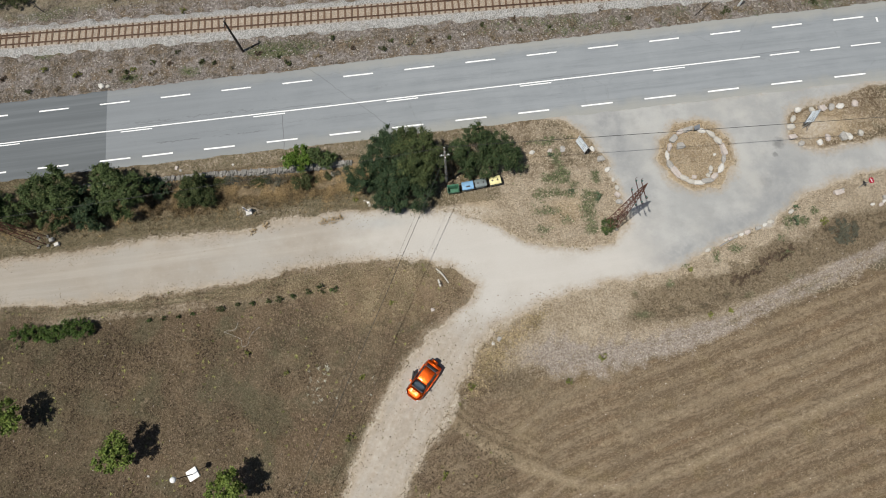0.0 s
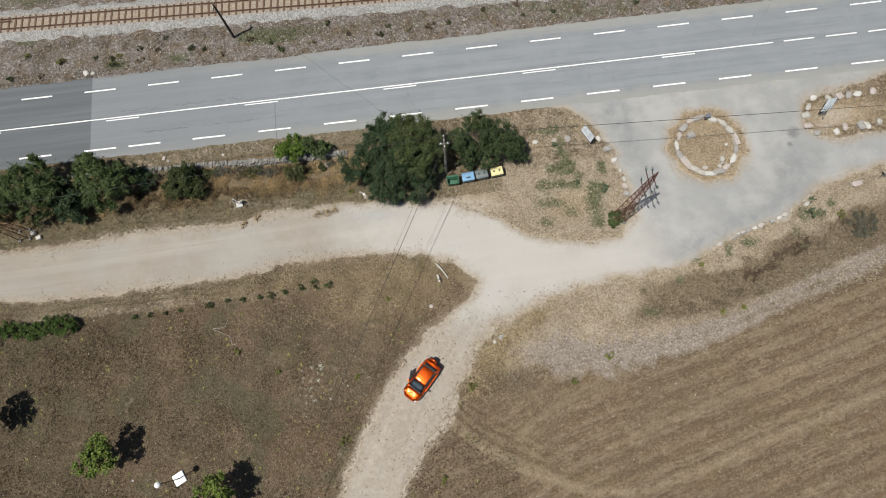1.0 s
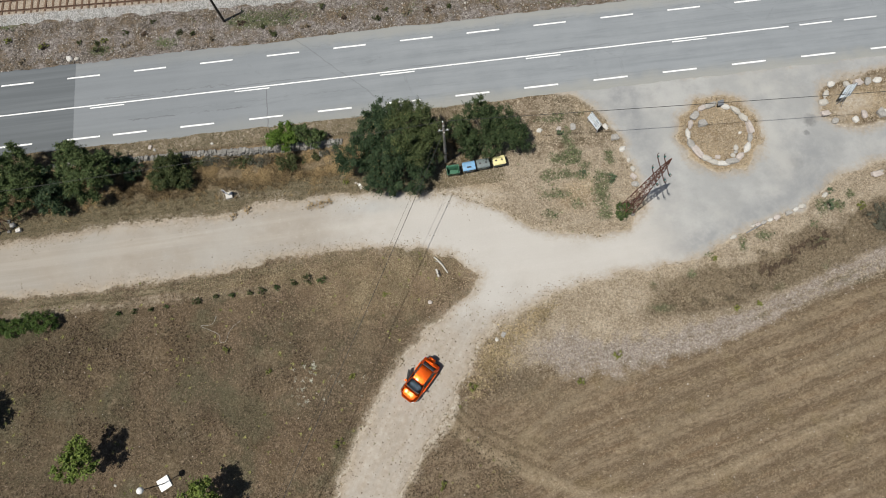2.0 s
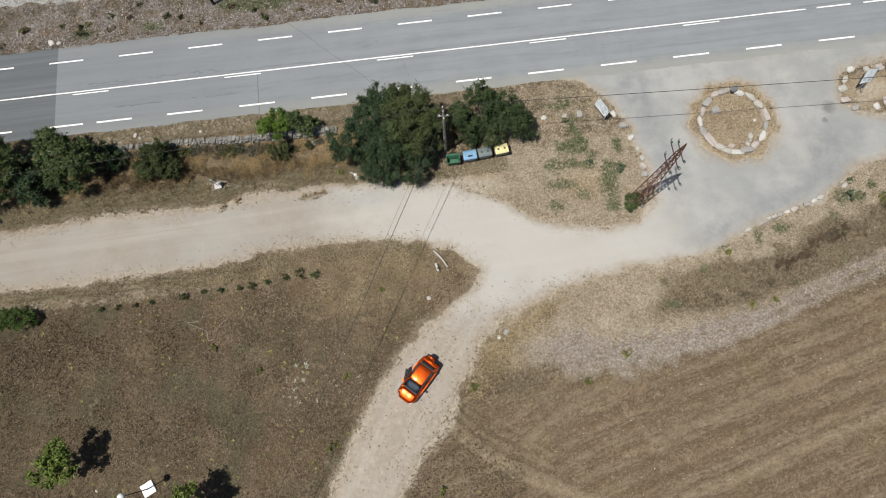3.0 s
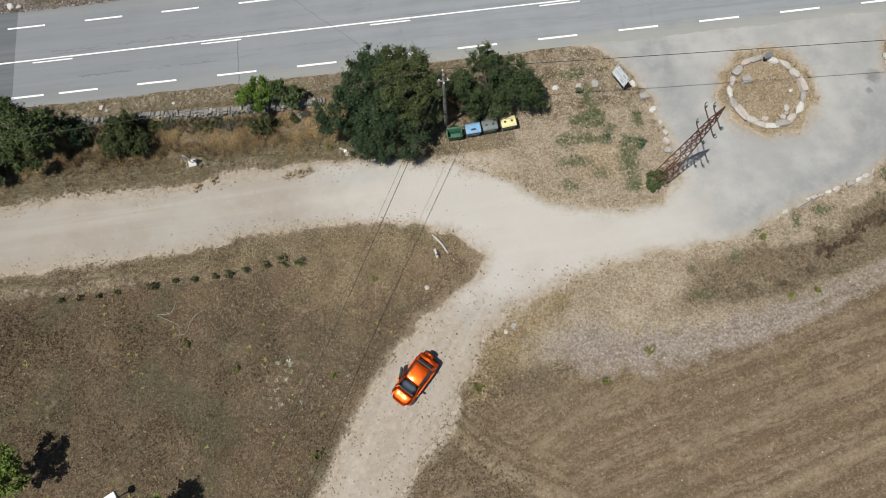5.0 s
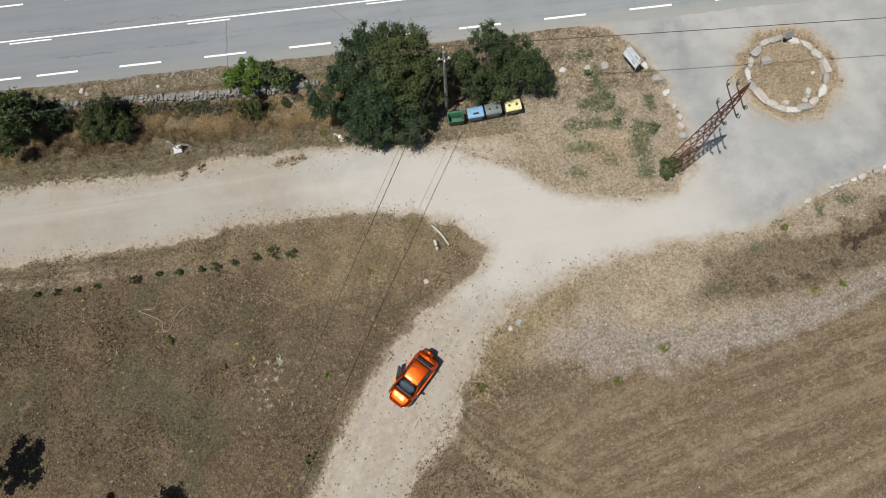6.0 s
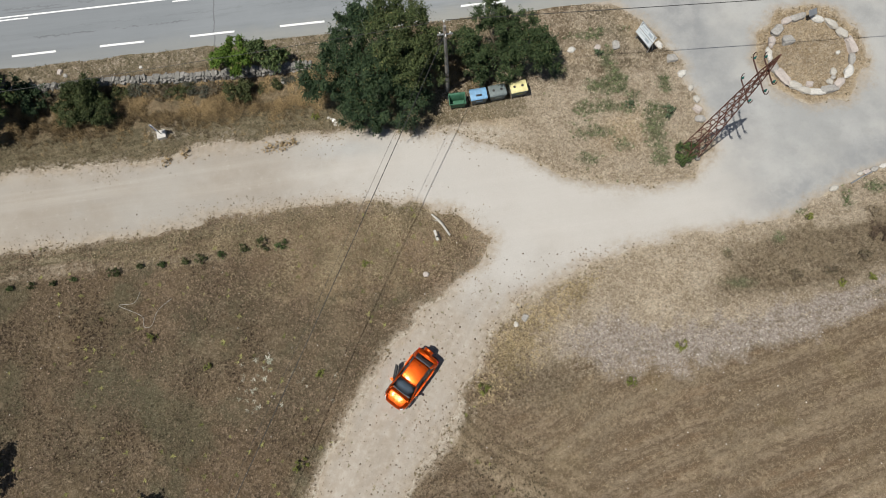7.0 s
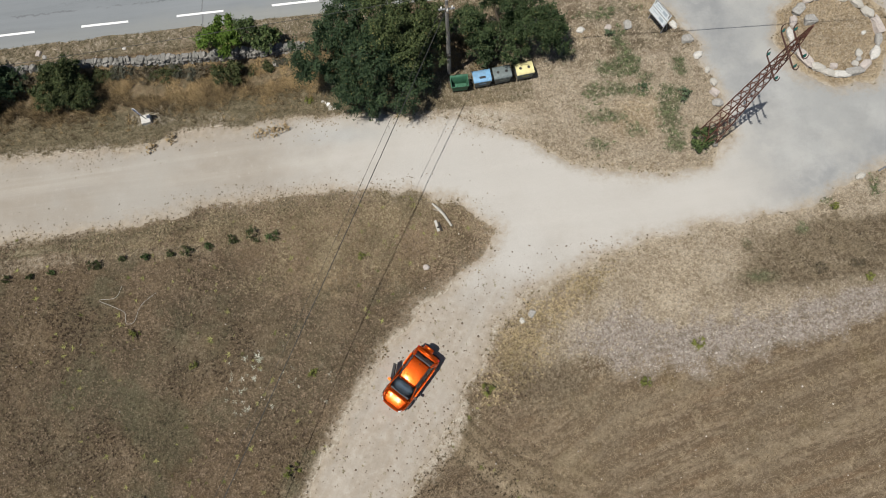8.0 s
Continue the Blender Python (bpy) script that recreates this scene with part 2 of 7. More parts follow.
def make_ground():
    """Dry summer ground: brown lawn, mown field, straw verge, stony strips."""
    n = Nodes("dry_ground")
    fine, mid, blot, large = n.noise(13, 5, 0.8), n.noise(3.4, 6, 0.75), n.noise(0.55, 6, 0.65), n.noise(0.10, 4)
    def two(a, b, f=blot, lo=0.36, hi=0.66):
        return n.mix(n.step(f, lo, hi), a, b)
    c = two((0.134, 0.097, 0.060), (0.190, 0.140, 0.090))
    c = n.mix(n.step(large, 0.42, 0.60, 0, 0.8), c, two((0.104, 0.086, 0.054), (0.142, 0.116, 0.076)))
    c = lawn_patches(n, c, 1.0)
    west = n.step(n.math("ADD", n.axis(0), n.math("MULTIPLY", n.noise(0.1, 5), 14.0)), -34.0, -12.0, 0.5, 0.0)
    c = n.mix(west, c, two((0.072, 0.060, 0.036), (0.115, 0.096, 0.058), mid))
    def zone(name, colour, soft=0.35, size=1.1):
        jig = n.math("MULTIPLY", n.math("SUBTRACT", n.noise(size, 6, 0.7), 0.5), 1.1)
        return n.mix(n.step(n.math("ADD", n.attr(name), jig), 0.5 - soft, 0.5 + soft), c, colour)
    row = n.attr("row")
    lane = n.node("ShaderNodeCombineXYZ")
    n.put(lane.inputs[0], n.math("ADD", row, n.math("MULTIPLY", n.noise(0.6, 4), 0.5)))
    n.put(lane.inputs[1], n.math("MULTIPLY", n.axis(0), 0.10))
    swath = n.math("SINE", n.math("MULTIPLY", n.math("ADD", row, n.math("MULTIPLY", n.noise(0.4, 5), 0.8)), 4.3))
    broad = n.noise(0.55, 3, 0.6, None, lane.outputs[0])
    combed = n.noise(4.2, 5, 0.75, None, lane.outputs[0])
    field = n.mix(n.step(swath, -0.8, 0.9), (0.196, 0.146, 0.095), (0.285, 0.222, 0.152))
    field = n.mix(n.step(broad, 0.38, 0.56, 0.32, 0.0), field, (0.165, 0.124, 0.082))
    field = n.mix(n.step(broad, 0.54, 0.68, 0, 0.4), field, (0.335, 0.268, 0.183))
    field = n.mix(n.step(combed, 0.38, 0.52, 0.75, 0.0), field, (0.130, 0.096, 0.062))
    field = n.mix(n.step(n.noise(1.3, 4, 0.7, None, lane.outputs[0]), 0.50, 0.64, 0, 0.55), field, (0.235, 0.160, 0.098))
    field = n.mix(n.step(combed, 0.54, 0.66, 0, 0.7), field, (0.385, 0.312, 0.222))
    field = n.mix(n.step(n.noise(0.7, 6, 0.65), 0.56, 0.72, 0, 0.7), field, (0.365, 0.292, 0.195))
    field = n.mix(n.step(n.noise(1.7, 6, 0.7), 0.36, 0.52, 0.55, 0.0), field, (0.140, 0.102, 0.064))
    field = n.mix(n.step(n.noise(0.18, 4), 0.5, 0.66, 0, 0.6), field, (0.180, 0.140, 0.094))
    field = n.mix(n.step(n.noise(0.24, 4, 0.6, (1, 1, 30)), 0.54, 0.68, 0, 0.4), field, (0.215, 0.165, 0.082))
    trail = n.math("MULTIPLY", n.attr("trail"), n.step(n.noise(1.1, 5, 0.7), 0.35, 0.58, 0.15, 0.8))
    field = n.mix(trail, field, (0.420, 0.345, 0.240))
    field = n.mix(1.0, field, (0.92, 0.915, 0.91), "MULTIPLY")
    c = zone("field", field, 0.3)
    c = zone("straw", two((0.215, 0.158, 0.094), (0.320, 0.242, 0.152)))
    c = zone("verge", n.mix(n.step(n.noise(0.7, 6, 0.65), 0.54, 0.70, 0, 0.6), two((0.345, 0.285, 0.208), (0.470, 0.402, 0.310)), (0.530, 0.460, 0.360)))
    c = zone("scrub", n.mix(n.step(n.noise(0.5, 5, 0.65), 0.44, 0.62, 0, 0.75), two((0.125, 0.098, 0.063), (0.225, 0.178, 0.122), mid), two((0.175, 0.140, 0.088), (0.275, 0.222, 0.152), mid)), 0.5, 1.6)
    turned = n.math("SINE", n.math("MULTIPLY", n.math("ADD", n.attr("turnrow"), n.math("MULTIPLY", n.noise(0.9, 5, 0.7), 1.0)), 9.0))
    c = zone("headland", n.mix(n.step(turned, -0.5, 0.9), (0.165, 0.126, 0.079), (0.255, 0.198, 0.130)), 0.5, 1.8)
    c = n.mix(n.math("MULTIPLY", n.step(n.attr("headland"), 0.05, 0.5), n.math("MULTIPLY", trail, 0.9)), c, (0.400, 0.325, 0.222))
    c = zone("trod", two((0.130, 0.114, 0.068), (0.260, 0.220, 0.145), n.noise(1.3, 6, 0.7, (0.22, 2.0, 0)), 0.40, 0.60), 0.45, 1.6)
    stubble = two((0.270, 0.228, 0.190), (0.420, 0.372, 0.330), n.noise(4.4, 6, 0.8), 0.40, 0.60)
    stubble = n.mix(n.step(n.noise(0.9, 5, 0.65), 0.54, 0.68, 0, 0.6), stubble, (0.215, 0.172, 0.132))
    c = zone("pale", stubble, 0.5, 1.4)
    c = zone("rubble", n.mix(n.step(n.noise(0.6, 6, 0.7), 0.42, 0.60), two((0.120, 0.104, 0.098), (0.400, 0.368, 0.350), n.noise(3.0, 6, 0.8)), two((0.085, 0.070, 0.050), (0.255, 0.198, 0.145), n.noise(2.2, 6, 0.8))))
    c = zone("north", two((0.165, 0.142, 0.100), (0.275, 0.238, 0.175)))
    c = zone("sand", two((0.335, 0.258, 0.164), (0.460, 0.370, 0.250)))
    c = zone("green", two((0.100, 0.112, 0.062), (0.165, 0.170, 0.098), mid), 0.4, 2.6)
    c = zone("dirt", two((0.390, 0.330, 0.258), (0.490, 0.440, 0.365), mid), 0.3, 2.5)
    clump = n.noise(5.6, 3, 0.6)
    calm = n.math("MULTIPLY", n.step(n.attr("dirt"), 0.1, 0.5, 1.0, 0.12), n.step(n.math("ADD", n.attr("field"), n.math("MULTIPLY", n.attr("pale"), 0.5)), 0.2, 0.9, 1.0, 0.6))
    c = n.mix(n.math("MULTIPLY", calm, n.step(clump, 0.36, 0.50, 0.62, 0.0)), c, (0.52, 0.48, 0.44), "MULTIPLY")
    c = n.mix(n.math("MULTIPLY", calm, n.step(clump, 0.53, 0.66, 0.0, 0.55)), c, (1.42, 1.40, 1.38), "MULTIPLY")
    c = n.mix(n.math("MULTIPLY", calm, n.step(n.noise(2.3, 4, 0.7), 0.38, 0.52, 0.42, 0.0)), c, (0.62, 0.58, 0.52), "MULTIPLY")
    c = n.mix(n.step(mid, 0.30, 0.66, 0.35, 0.0), c, n.mix(0.55, c, (0.05, 0.036, 0.022)))
    c = n.mix(n.math("MULTIPLY", calm, n.step(fine, 0.36, 0.56, 0.85, 0.0)), c, n.mix(0.6, c, (0.04, 0.03, 0.02)))
    c = n.mix(n.step(fine, 0.53, 0.68, 0.0, 0.55), c, n.mix(0.5, c, (0.62, 0.54, 0.42)))
    n.bump(n.math("ADD", fine, n.math("MULTIPLY", mid, 2.2)), 0.8, 0.06)
    return n.done(c, 1.0, 0, 0.1)


def make_leaf(name, a, b, dry=(0.25, 0.2, 0.08)):
    n = Nodes(name)
    r = n.island()
    c = n.mix(r, a, b)
    c = n.mix(n.step(n.noise(0.9, 3), 0.4, 0.7, 0, 0.5), c, scaled(a, 0.7))
    c = n.mix(n.step(r, 0.965, 0.99, 0, 0.6), c, dry)
    return n.done(c, 0.6, 0, 0.2)


def make_tuft(name, dark, light, patchy=0.0):
    n = Nodes(name)
    c = n.mix(n.attr("tint"), dark, light)
    if patchy > 0:
        c = lawn_patches(n, c, patchy)
    if patchy < 0:
        c = n.mix(n.step(n.noise(0.7, 6, 0.65), 0.54, 0.70, 0, -patchy), c, scaled(light, 1.12))
        c = n.mix(n.step(n.noise(0.45, 5, 0.65, (1, 1, 20)), 0.52, 0.68, 0, -patchy), c, (0.200, 0.156, 0.104))
    return n.done(c, 0.9, 0, 0.15)


ASPHALT, PAINT, TRACK, GROUND = make_asphalt(), make_paint(), make_track(), make_ground()
LEAF_DARK = make_leaf("dark_leaves", (0.014, 0.032, 0.016), (0.070, 0.106, 0.046))
LEAF_CROWN = make_leaf("olive_crown_leaves", (0.028, 0.046, 0.016), (0.120, 0.146, 0.054))
LEAF_MID = make_leaf("green_leaves", (0.026, 0.046, 0.014), (0.128, 0.172, 0.062))
LEAF_BRIGHT = make_leaf("bright_leaves", (0.055, 0.105, 0.012), (0.120, 0.190, 0.030))
LEAF_HEDGE = make_leaf("hedge_leaves", (0.030, 0.062, 0.012), (0.115, 0.178, 0.040))
LEAF_SHADY = make_leaf("shady_leaves", (0.018, 0.036, 0.014), (0.085, 0.118, 0.046))
LEAF_OLIVE = make_leaf("olive_leaves", (0.040, 0.050, 0.019), (0.102, 0.116, 0.046))
LEAF_BALL = make_leaf("olive_shrub_leaves", (0.020, 0.034, 0.012), (0.098, 0.118, 0.043))
LEAF_YOUNG = make_leaf("young_leaves", (0.085, 0.130, 0.022), (0.200, 0.255, 0.060))
LEAF_WEED = make_leaf("weed_leaves", (0.110, 0.125, 0.028), (0.250, 0.255, 0.075))
LEAF_RUSTY = make_leaf("rusty_grass", (0.300, 0.215, 0.112), (0.560, 0.430, 0.250))
LEAF_DRY = make_leaf("dry_bramble", (0.110, 0.088, 0.056), (0.215, 0.178, 0.120))
LEAF_WITHERED = make_leaf("withered_leaves", (0.072, 0.051, 0.035), (0.185, 0.135, 0.094))
LEAF_BUFF = make_leaf("buff_dry_grass", (0.180, 0.142, 0.092), (0.380, 0.310, 0.215))
LEAF_GREY = make_leaf("grey_green_leaves", (0.075, 0.076, 0.056), (0.165, 0.160, 0.118))
LEAF_CLOVER = make_leaf("bluish_green_grass", (0.060, 0.092, 0.048), (0.150, 0.192, 0.110))
BARK = plain("bark", (0.11, 0.085, 0.062), 0.9, wear=0.5, grain=22)
MID_STONE = plain("grey_limestone", (0.35, 0.335, 0.31), 0.9, wear=0.45, grain=9, dirt=(0.22, 0.20, 0.17))
STONE = plain("limestone", (0.200, 0.193, 0.176), 0.9, wear=0.45, grain=9, dirt=(0.20, 0.185, 0.16))
WALL_STONE = plain("wall_limestone", (0.275, 0.262, 0.24), 0.9, wear=0.45, grain=9, dirt=(0.20, 0.185, 0.16))
PALE_STONE = plain("pale_limestone", (0.45, 0.425, 0.38), 0.9, wear=0.35, grain=10, dirt=(0.30, 0.27, 0.22))
WHITE_STONE = plain("white_limestone", (0.56, 0.54, 0.50), 0.9, wear=0.35, grain=10, dirt=(0.34, 0.30, 0.25))
PINK_STONE = plain("pinkish_limestone", (0.46, 0.405, 0.37), 0.9, wear=0.35, grain=10, dirt=(0.30, 0.27, 0.24))
RUST = plain("rusty_paint", (0.135, 0.056, 0.040), 0.75, wear=0.6, grain=14, dirt=(0.10, 0.055, 0.035))
DARK_RUST = plain("dark_rust", (0.075, 0.036, 0.028), 0.75, wear=0.5, grain=14, dirt=(0.06, 0.04, 0.03))
RAIL = plain("rusty_rail", (0.125, 0.078, 0.054), 0.6, 0.4, wear=0.4, grain=20, dirt=(0.08, 0.05, 0.035))
SLEEPER = plain("weathered_sleeper", (0.140, 0.088, 0.058), 0.9, wear=0.5, grain=12, dirt=(0.10, 0.07, 0.05))
WOOD = plain("grey_wood", (0.17, 0.145, 0.12), 0.9, wear=0.5, grain=25)
DARK_WOOD = plain("tarred_wood", (0.045, 0.038, 0.032), 0.85, wear=0.4, grain=25)
CONCRETE = plain("concrete", (0.55, 0.53, 0.49), 0.9, wear=0.35, grain=12)
WHITE = plain("white_paint", (0.80, 0.80, 0.78), 0.5, wear=0.15, grain=8)
STEEL = plain("galvanised_steel", (0.42, 0.43, 0.44), 0.45, 0.7, wear=0.25, grain=20)
DARK_STEEL = plain("dark_steel", (0.06, 0.06, 0.062), 0.5, 0.5, wear=0.3, grain=20)
CABLE = plain("black_cable", (0.03, 0.03, 0.03), 0.6, wear=0.2)
RUBBER = plain("black_rubber", (0.025, 0.025, 0.026), 0.8, wear=0.3)


# ---- building helpers ----
def finish(bm, name, material, smooth=False):
    me = bpy.data.meshes.new(name)
    bm.to_mesh(me)
    bm.free()
    me.materials.append(material)
    if smooth:
        me.shade_smooth()
    return me


def thing(name, label, category, x=0, y=0, z=0, turn=0, group="", kind=""):
    """An Empty at a thing's base that carries its parts."""
    ob = new(name)
    ob.empty_display_size = 0.2
    ob.matrix_world = pose(x, y, z, 0, 0, turn)
    return tagged(ob, label, category, group, kind)


def part(name, bm, material, parent, label="", smooth=False):
    ob = new(name, finish(bm, name, material, smooth) if isinstance(bm, bmesh.types.BMesh) else bm)
    ob.parent = parent
    return tagged(ob, label)


def add_box(bm, size, m=Matrix(), bevel=0.0):
    made = bmesh.ops.create_cube(bm, size=1.0, matrix=m @ Matrix.Diagonal((*size, 1)))
    if bevel:
        edges = list({e for v in made["verts"] for e in v.link_edges})
        bmesh.ops.bevel(bm, geom=edges, offset=bevel, segments=1, affect="EDGES")
    return bm


def box(size, m=Matrix(), bevel=0.0):
    return add_box(bmesh.new(), size, m, bevel)


def add_tube(bm, points, radii, sides=8, cap=True):
    """A tapered tube along points."""
    rings, points = [], [Vector(p) for p in points]
    for i, p in enumerate(points):
        way = (points[min(i + 1, len(points) - 1)] - points[max(i - 1, 0)]).normalized()
        side = way.cross(Vector((0, 0, 1)) if abs(way.z) < 0.95 else Vector((1, 0, 0))).normalized()
        up = side.cross(way)
        r = radii[i] if isinstance(radii, (list, tuple)) else radii
        rings.append([bm.verts.new(p + r * (math.cos(a) * side + math.sin(a) * up)) for a in [2 * math.pi * k / sides for k in range(sides)]])
    for a, b in zip(rings, rings[1:]):
        for k in range(sides):
            bm.faces.new((a[k], a[(k + 1) % sides], b[(k + 1) % sides], b[k]))
    if cap:
        bm.faces.new(rings[0])
        bm.faces.new(rings[-1][::-1])
    return bm


def tube(points, radii, sides=8):
    return add_tube(bmesh.new(), points, radii, sides)


def add_loft(bm, rings, cap=True):
    """A skin over rings of equally many points."""
    rows = [[bm.verts.new(p) for p in ring] for ring in rings]
    n = len(rows[0])
    for a, b in zip(rows, rows[1:]):
        for k in range(n):
            bm.faces.new((a[k], a[(k + 1) % n], b[(k + 1) % n], b[k]))
    if cap:
        bm.faces.new(rows[0][::-1])
        bm.faces.new(rows[-1])
    bmesh.ops.recalc_face_normals(bm, faces=bm.faces)
    return bm


def rock_mesh(name, seed, material, rough=0.28):
    """A weathered stone about 1 m across, flat below."""
    bm = bmesh.new()
    bmesh.ops.create_icosphere(bm, subdivisions=2, radius=0.5)
    for v in bm.verts:
        d = v.co.normalized()
        k = 1 + rough * noise.noise(d * 1.7 + Vector((seed * 7.3, seed, 0))) + 0.14 * noise.noise(d * 4.1 + Vector((seed, 9, 2)))
        v.co = Vector((v.co.x * k, v.co.y * k, max(v.co.z * k, -0.22)))
        cut = 0.40 + 0.06 * noise.noise(Vector((seed, 3, 1)))
        v.co.z = min(v.co.z, cut)
    return finish(bm, name, material)


def block_mesh(name, seed, material):
    """An angular broken block about 1 m across."""
    bm, r = bmesh.new(), random.Random(seed)
    bmesh.ops.create_cube(bm, size=1.0)
    bmesh.ops.bevel(bm, geom=bm.edges[:], offset=0.13, segments=1, affect="EDGES")
    bmesh.ops.subdivide_edges(bm, edges=[e for e in bm.edges if e.calc_length() > 0.6], cuts=1)
    for v in bm.verts:
        k = Vector((seed * 3.1, seed * 1.7, seed))
        v.co += 0.22 * Vector((noise.noise(v.co * 1.6 + k), noise.noise(v.co * 1.6 + k * 2), 0.7 * noise.noise(v.co * 1.6 + k * 3)))
        v.co += Vector((r.uniform(-1, 1), r.uniform(-1, 1), r.uniform(-1, 1))) * 0.035
    return finish(bm, name, material)


def smooth01(a, b, v):
    u = np.clip((v - a) / (b - a), 0, 1)
    return u * u * (3 - 2 * u)


def height_at(x, y):
    """Height of the ground: level with the road, half a metre lower behind the wall."""
    return -0.5 * smooth01(-6.0, -12.0, np.asarray(x, float)) * smooth01(24.6, 23.8, np.asarray(y, float))


def curve_y(points, x):
    return np.interp(x, [p[0] for p in points], [p[1] for p in points])


def rounded(points, steps=5):
    """Catmull-Rom through points."""
    out = []
    for i in range(len(points) - 1):
        a, b, c, d = (np.array(points[min(max(k, 0), len(points) - 1)], float) for k in (i - 1, i, i + 1, i + 2))
        for s in range(steps):
            u = s / steps
            out.append(0.5 * (2 * b + (c - a) * u + (2 * a - 5 * b + 4 * c - d) * u * u + (3 * b - a - 3 * c + d) * u ** 3))
    return np.array(out + [np.array(points[-1], float)])


def outline_distance(points, x, y):
    """Signed distance to a closed outline, positive inside."""
    best, inside = np.full(x.shape, 1e9), np.zeros(x.shape, bool)
    for (ax, ay), (bx, by) in zip(points, np.roll(points, -1, axis=0)):
        dx, dy = bx - ax, by - ay
        u = np.clip(((x - ax) * dx + (y - ay) * dy) / (dx * dx + dy * dy + 1e-12), 0, 1)
        best = np.minimum(best, (x - ax - u * dx) ** 2 + (y - ay - u * dy) ** 2)
        inside ^= ((ay > y) != (by > y)) & (x < (bx - ax) * (y - ay) / (by - ay + 1e-12) + ax)
    return np.where(inside, 1, -1) * np.sqrt(best)


def wobble(x, y, scale, seed):
    """Cheap smooth noise of a plane, about -1 to 1."""
    out, r = np.zeros(np.shape(x)), random.Random(seed)
    for k in range(9):
        a, f = r.uniform(0, 6.283), scale * r.uniform(0.6, 2.4)
        out = out + np.sin((x * math.cos(a) + y * math.sin(a)) * f + r.uniform(0, 6.283)) / 3.2
    return out


def sheet(name, xs, ys, keep=None, height=None, material=None, fields=None):
    """A grid of quads over xs and ys with point attributes."""
    gx, gy = np.meshgrid(xs, ys)
    gz = height(gx, gy)
    nx, ny = len(xs), len(ys)
    idx = np.arange(nx * ny).reshape(ny, nx)
    quads = np.stack([idx[:-1, :-1], idx[:-1, 1:], idx[1:, 1:], idx[1:, :-1]], -1).reshape(-1, 4)
    co = np.stack([gx, gy, gz], -1).reshape(-1, 3)
    if keep is not None:
        quads = quads[keep(co[quads].mean(1)[:, 0], co[quads].mean(1)[:, 1])]
        used = np.unique(quads)
        back = np.full(nx * ny, -1)
        back[used] = np.arange(len(used))
        quads, co = back[quads], co[used]
    return quad_mesh(name, co, quads, material, fields)


def quad_mesh(name, co, faces, material, fields=None):
    me = bpy.data.meshes.new(name)
    k = faces.shape[1]
    me.vertices.add(len(co))
    me.vertices.foreach_set("co", co.astype(np.float32).ravel())
    me.loops.add(faces.size)
    me.loops.foreach_set("vertex_index", faces.astype(np.int32).ravel())
    me.polygons.add(len(faces))
    me.polygons.foreach_set("loop_start", np.arange(0, faces.size, k, dtype=np.int32))
    for key, fn in (fields or {}).items():
        values = fn(co[:, 0], co[:, 1]) if callable(fn) else fn
        me.attributes.new(key, "FLOAT", "POINT").data.foreach_set("value", np.asarray(values, np.float32))
    me.update(calc_edges=True)
    me.validate()
    me.materials.append(material)
    return me


# ---- the land ----
NORTH_EDGE = [(-140, 18.4), (-70, 17.9), (-44.6, 18.05), (-37.1, 18.2), (-29.1, 18.65), (-20.0, 18.4), (-17.1, 18.9), (-10.2, 19.1), (-5.1, 18.7),
              (1.0, 17.6), (3.7, 16.7), (4.8, 16.2), (6.3, 14.8), (8.3, 13.7), (11, 12.9), (13.7, 12.6), (16.2, 13.0), (17.8, 14.6),
              (17.9, 17.2), (17.3, 19.1), (16.2, 23.2), (13.8, 25.8), (12.0, 27.1), (24, 27.2), (38, 27.2), (47.5, 27.0), (46.2, 26.3), (43.6, 25.9), (42.0, 25.4), (38.4, 24.9), (36.4, 24.5), (35.5, 23.2), (35.3, 21.6), (36.6, 20.4),
              (38.8, 19.95), (44.6, 20.2), (60, 19.3), (140, 19.0)]
EAST_EDGE = [(140, 16.6), (60, 17.2), (43.9, 17.1), (36.4, 15.9), (33.9, 14.7), (31.9, 13.2), (27.8, 12.0), (24.3, 10.8), (20.7, 9.5),
             (15.2, 9.0), (10.2, 8.4), (5.7, 6.8), (2.9, 5.5), (1.0, 3.1), (-0.6, 0.7), (-1.6, -1.2), (-4.6, -4.9), (-6.5, -8.1), (-8.8, -14), (-10, -30), (-8, -80)]
WEST_EDGE = [(-13, -80), (-15, -30), (-13.2, -14), (-11.35, -7.6), (-9.2, -2.9), (-6.35, 1.3), (-3.7, 4.7), (-0.1, 7.5), (2.6, 9.6), (2.2, 10.8), (-0.1, 12.5),
             (-5, 13.5), (-10.6, 13.95), (-16.2, 13.85), (-21.8, 13.2), (-30.2, 12.9), (-38.6, 13.1), (-44.2, 13.4), (-70, 13.4), (-140, 13.6)]
TRACK_LINE = np.concatenate([rounded(NORTH_EDGE, 4), rounded(EAST_EDGE, 4), rounded(WEST_EDGE, 4)])
RING = (25.9, 20.75)
FIELD_TOP = [(-1.4, -2.2), (1.5, -1.2), (4.1, -0.8), (9.6, 0.5), (20.1, 1.0), (31.3, 3.9), (40.9, 6.6), (60, 11.5), (160, 38)]
FIELD_SIDE = [(-9.5, -80), (-8.5, -30), (-7.2, -14), (-5.0, -8.0), (-3.0, -4.8), (-1.4, -2.2)]
FIELD_LINE = np.concatenate([rounded(FIELD_SIDE, 3), rounded(FIELD_TOP, 3), [(300, 38), (300, -200), (-9.5, -200)]])
ROAD_SOUTH, ROAD_NORTH = 26.55, 35.35


def rail_y(x):
    return 40.78 - 0.041 * x


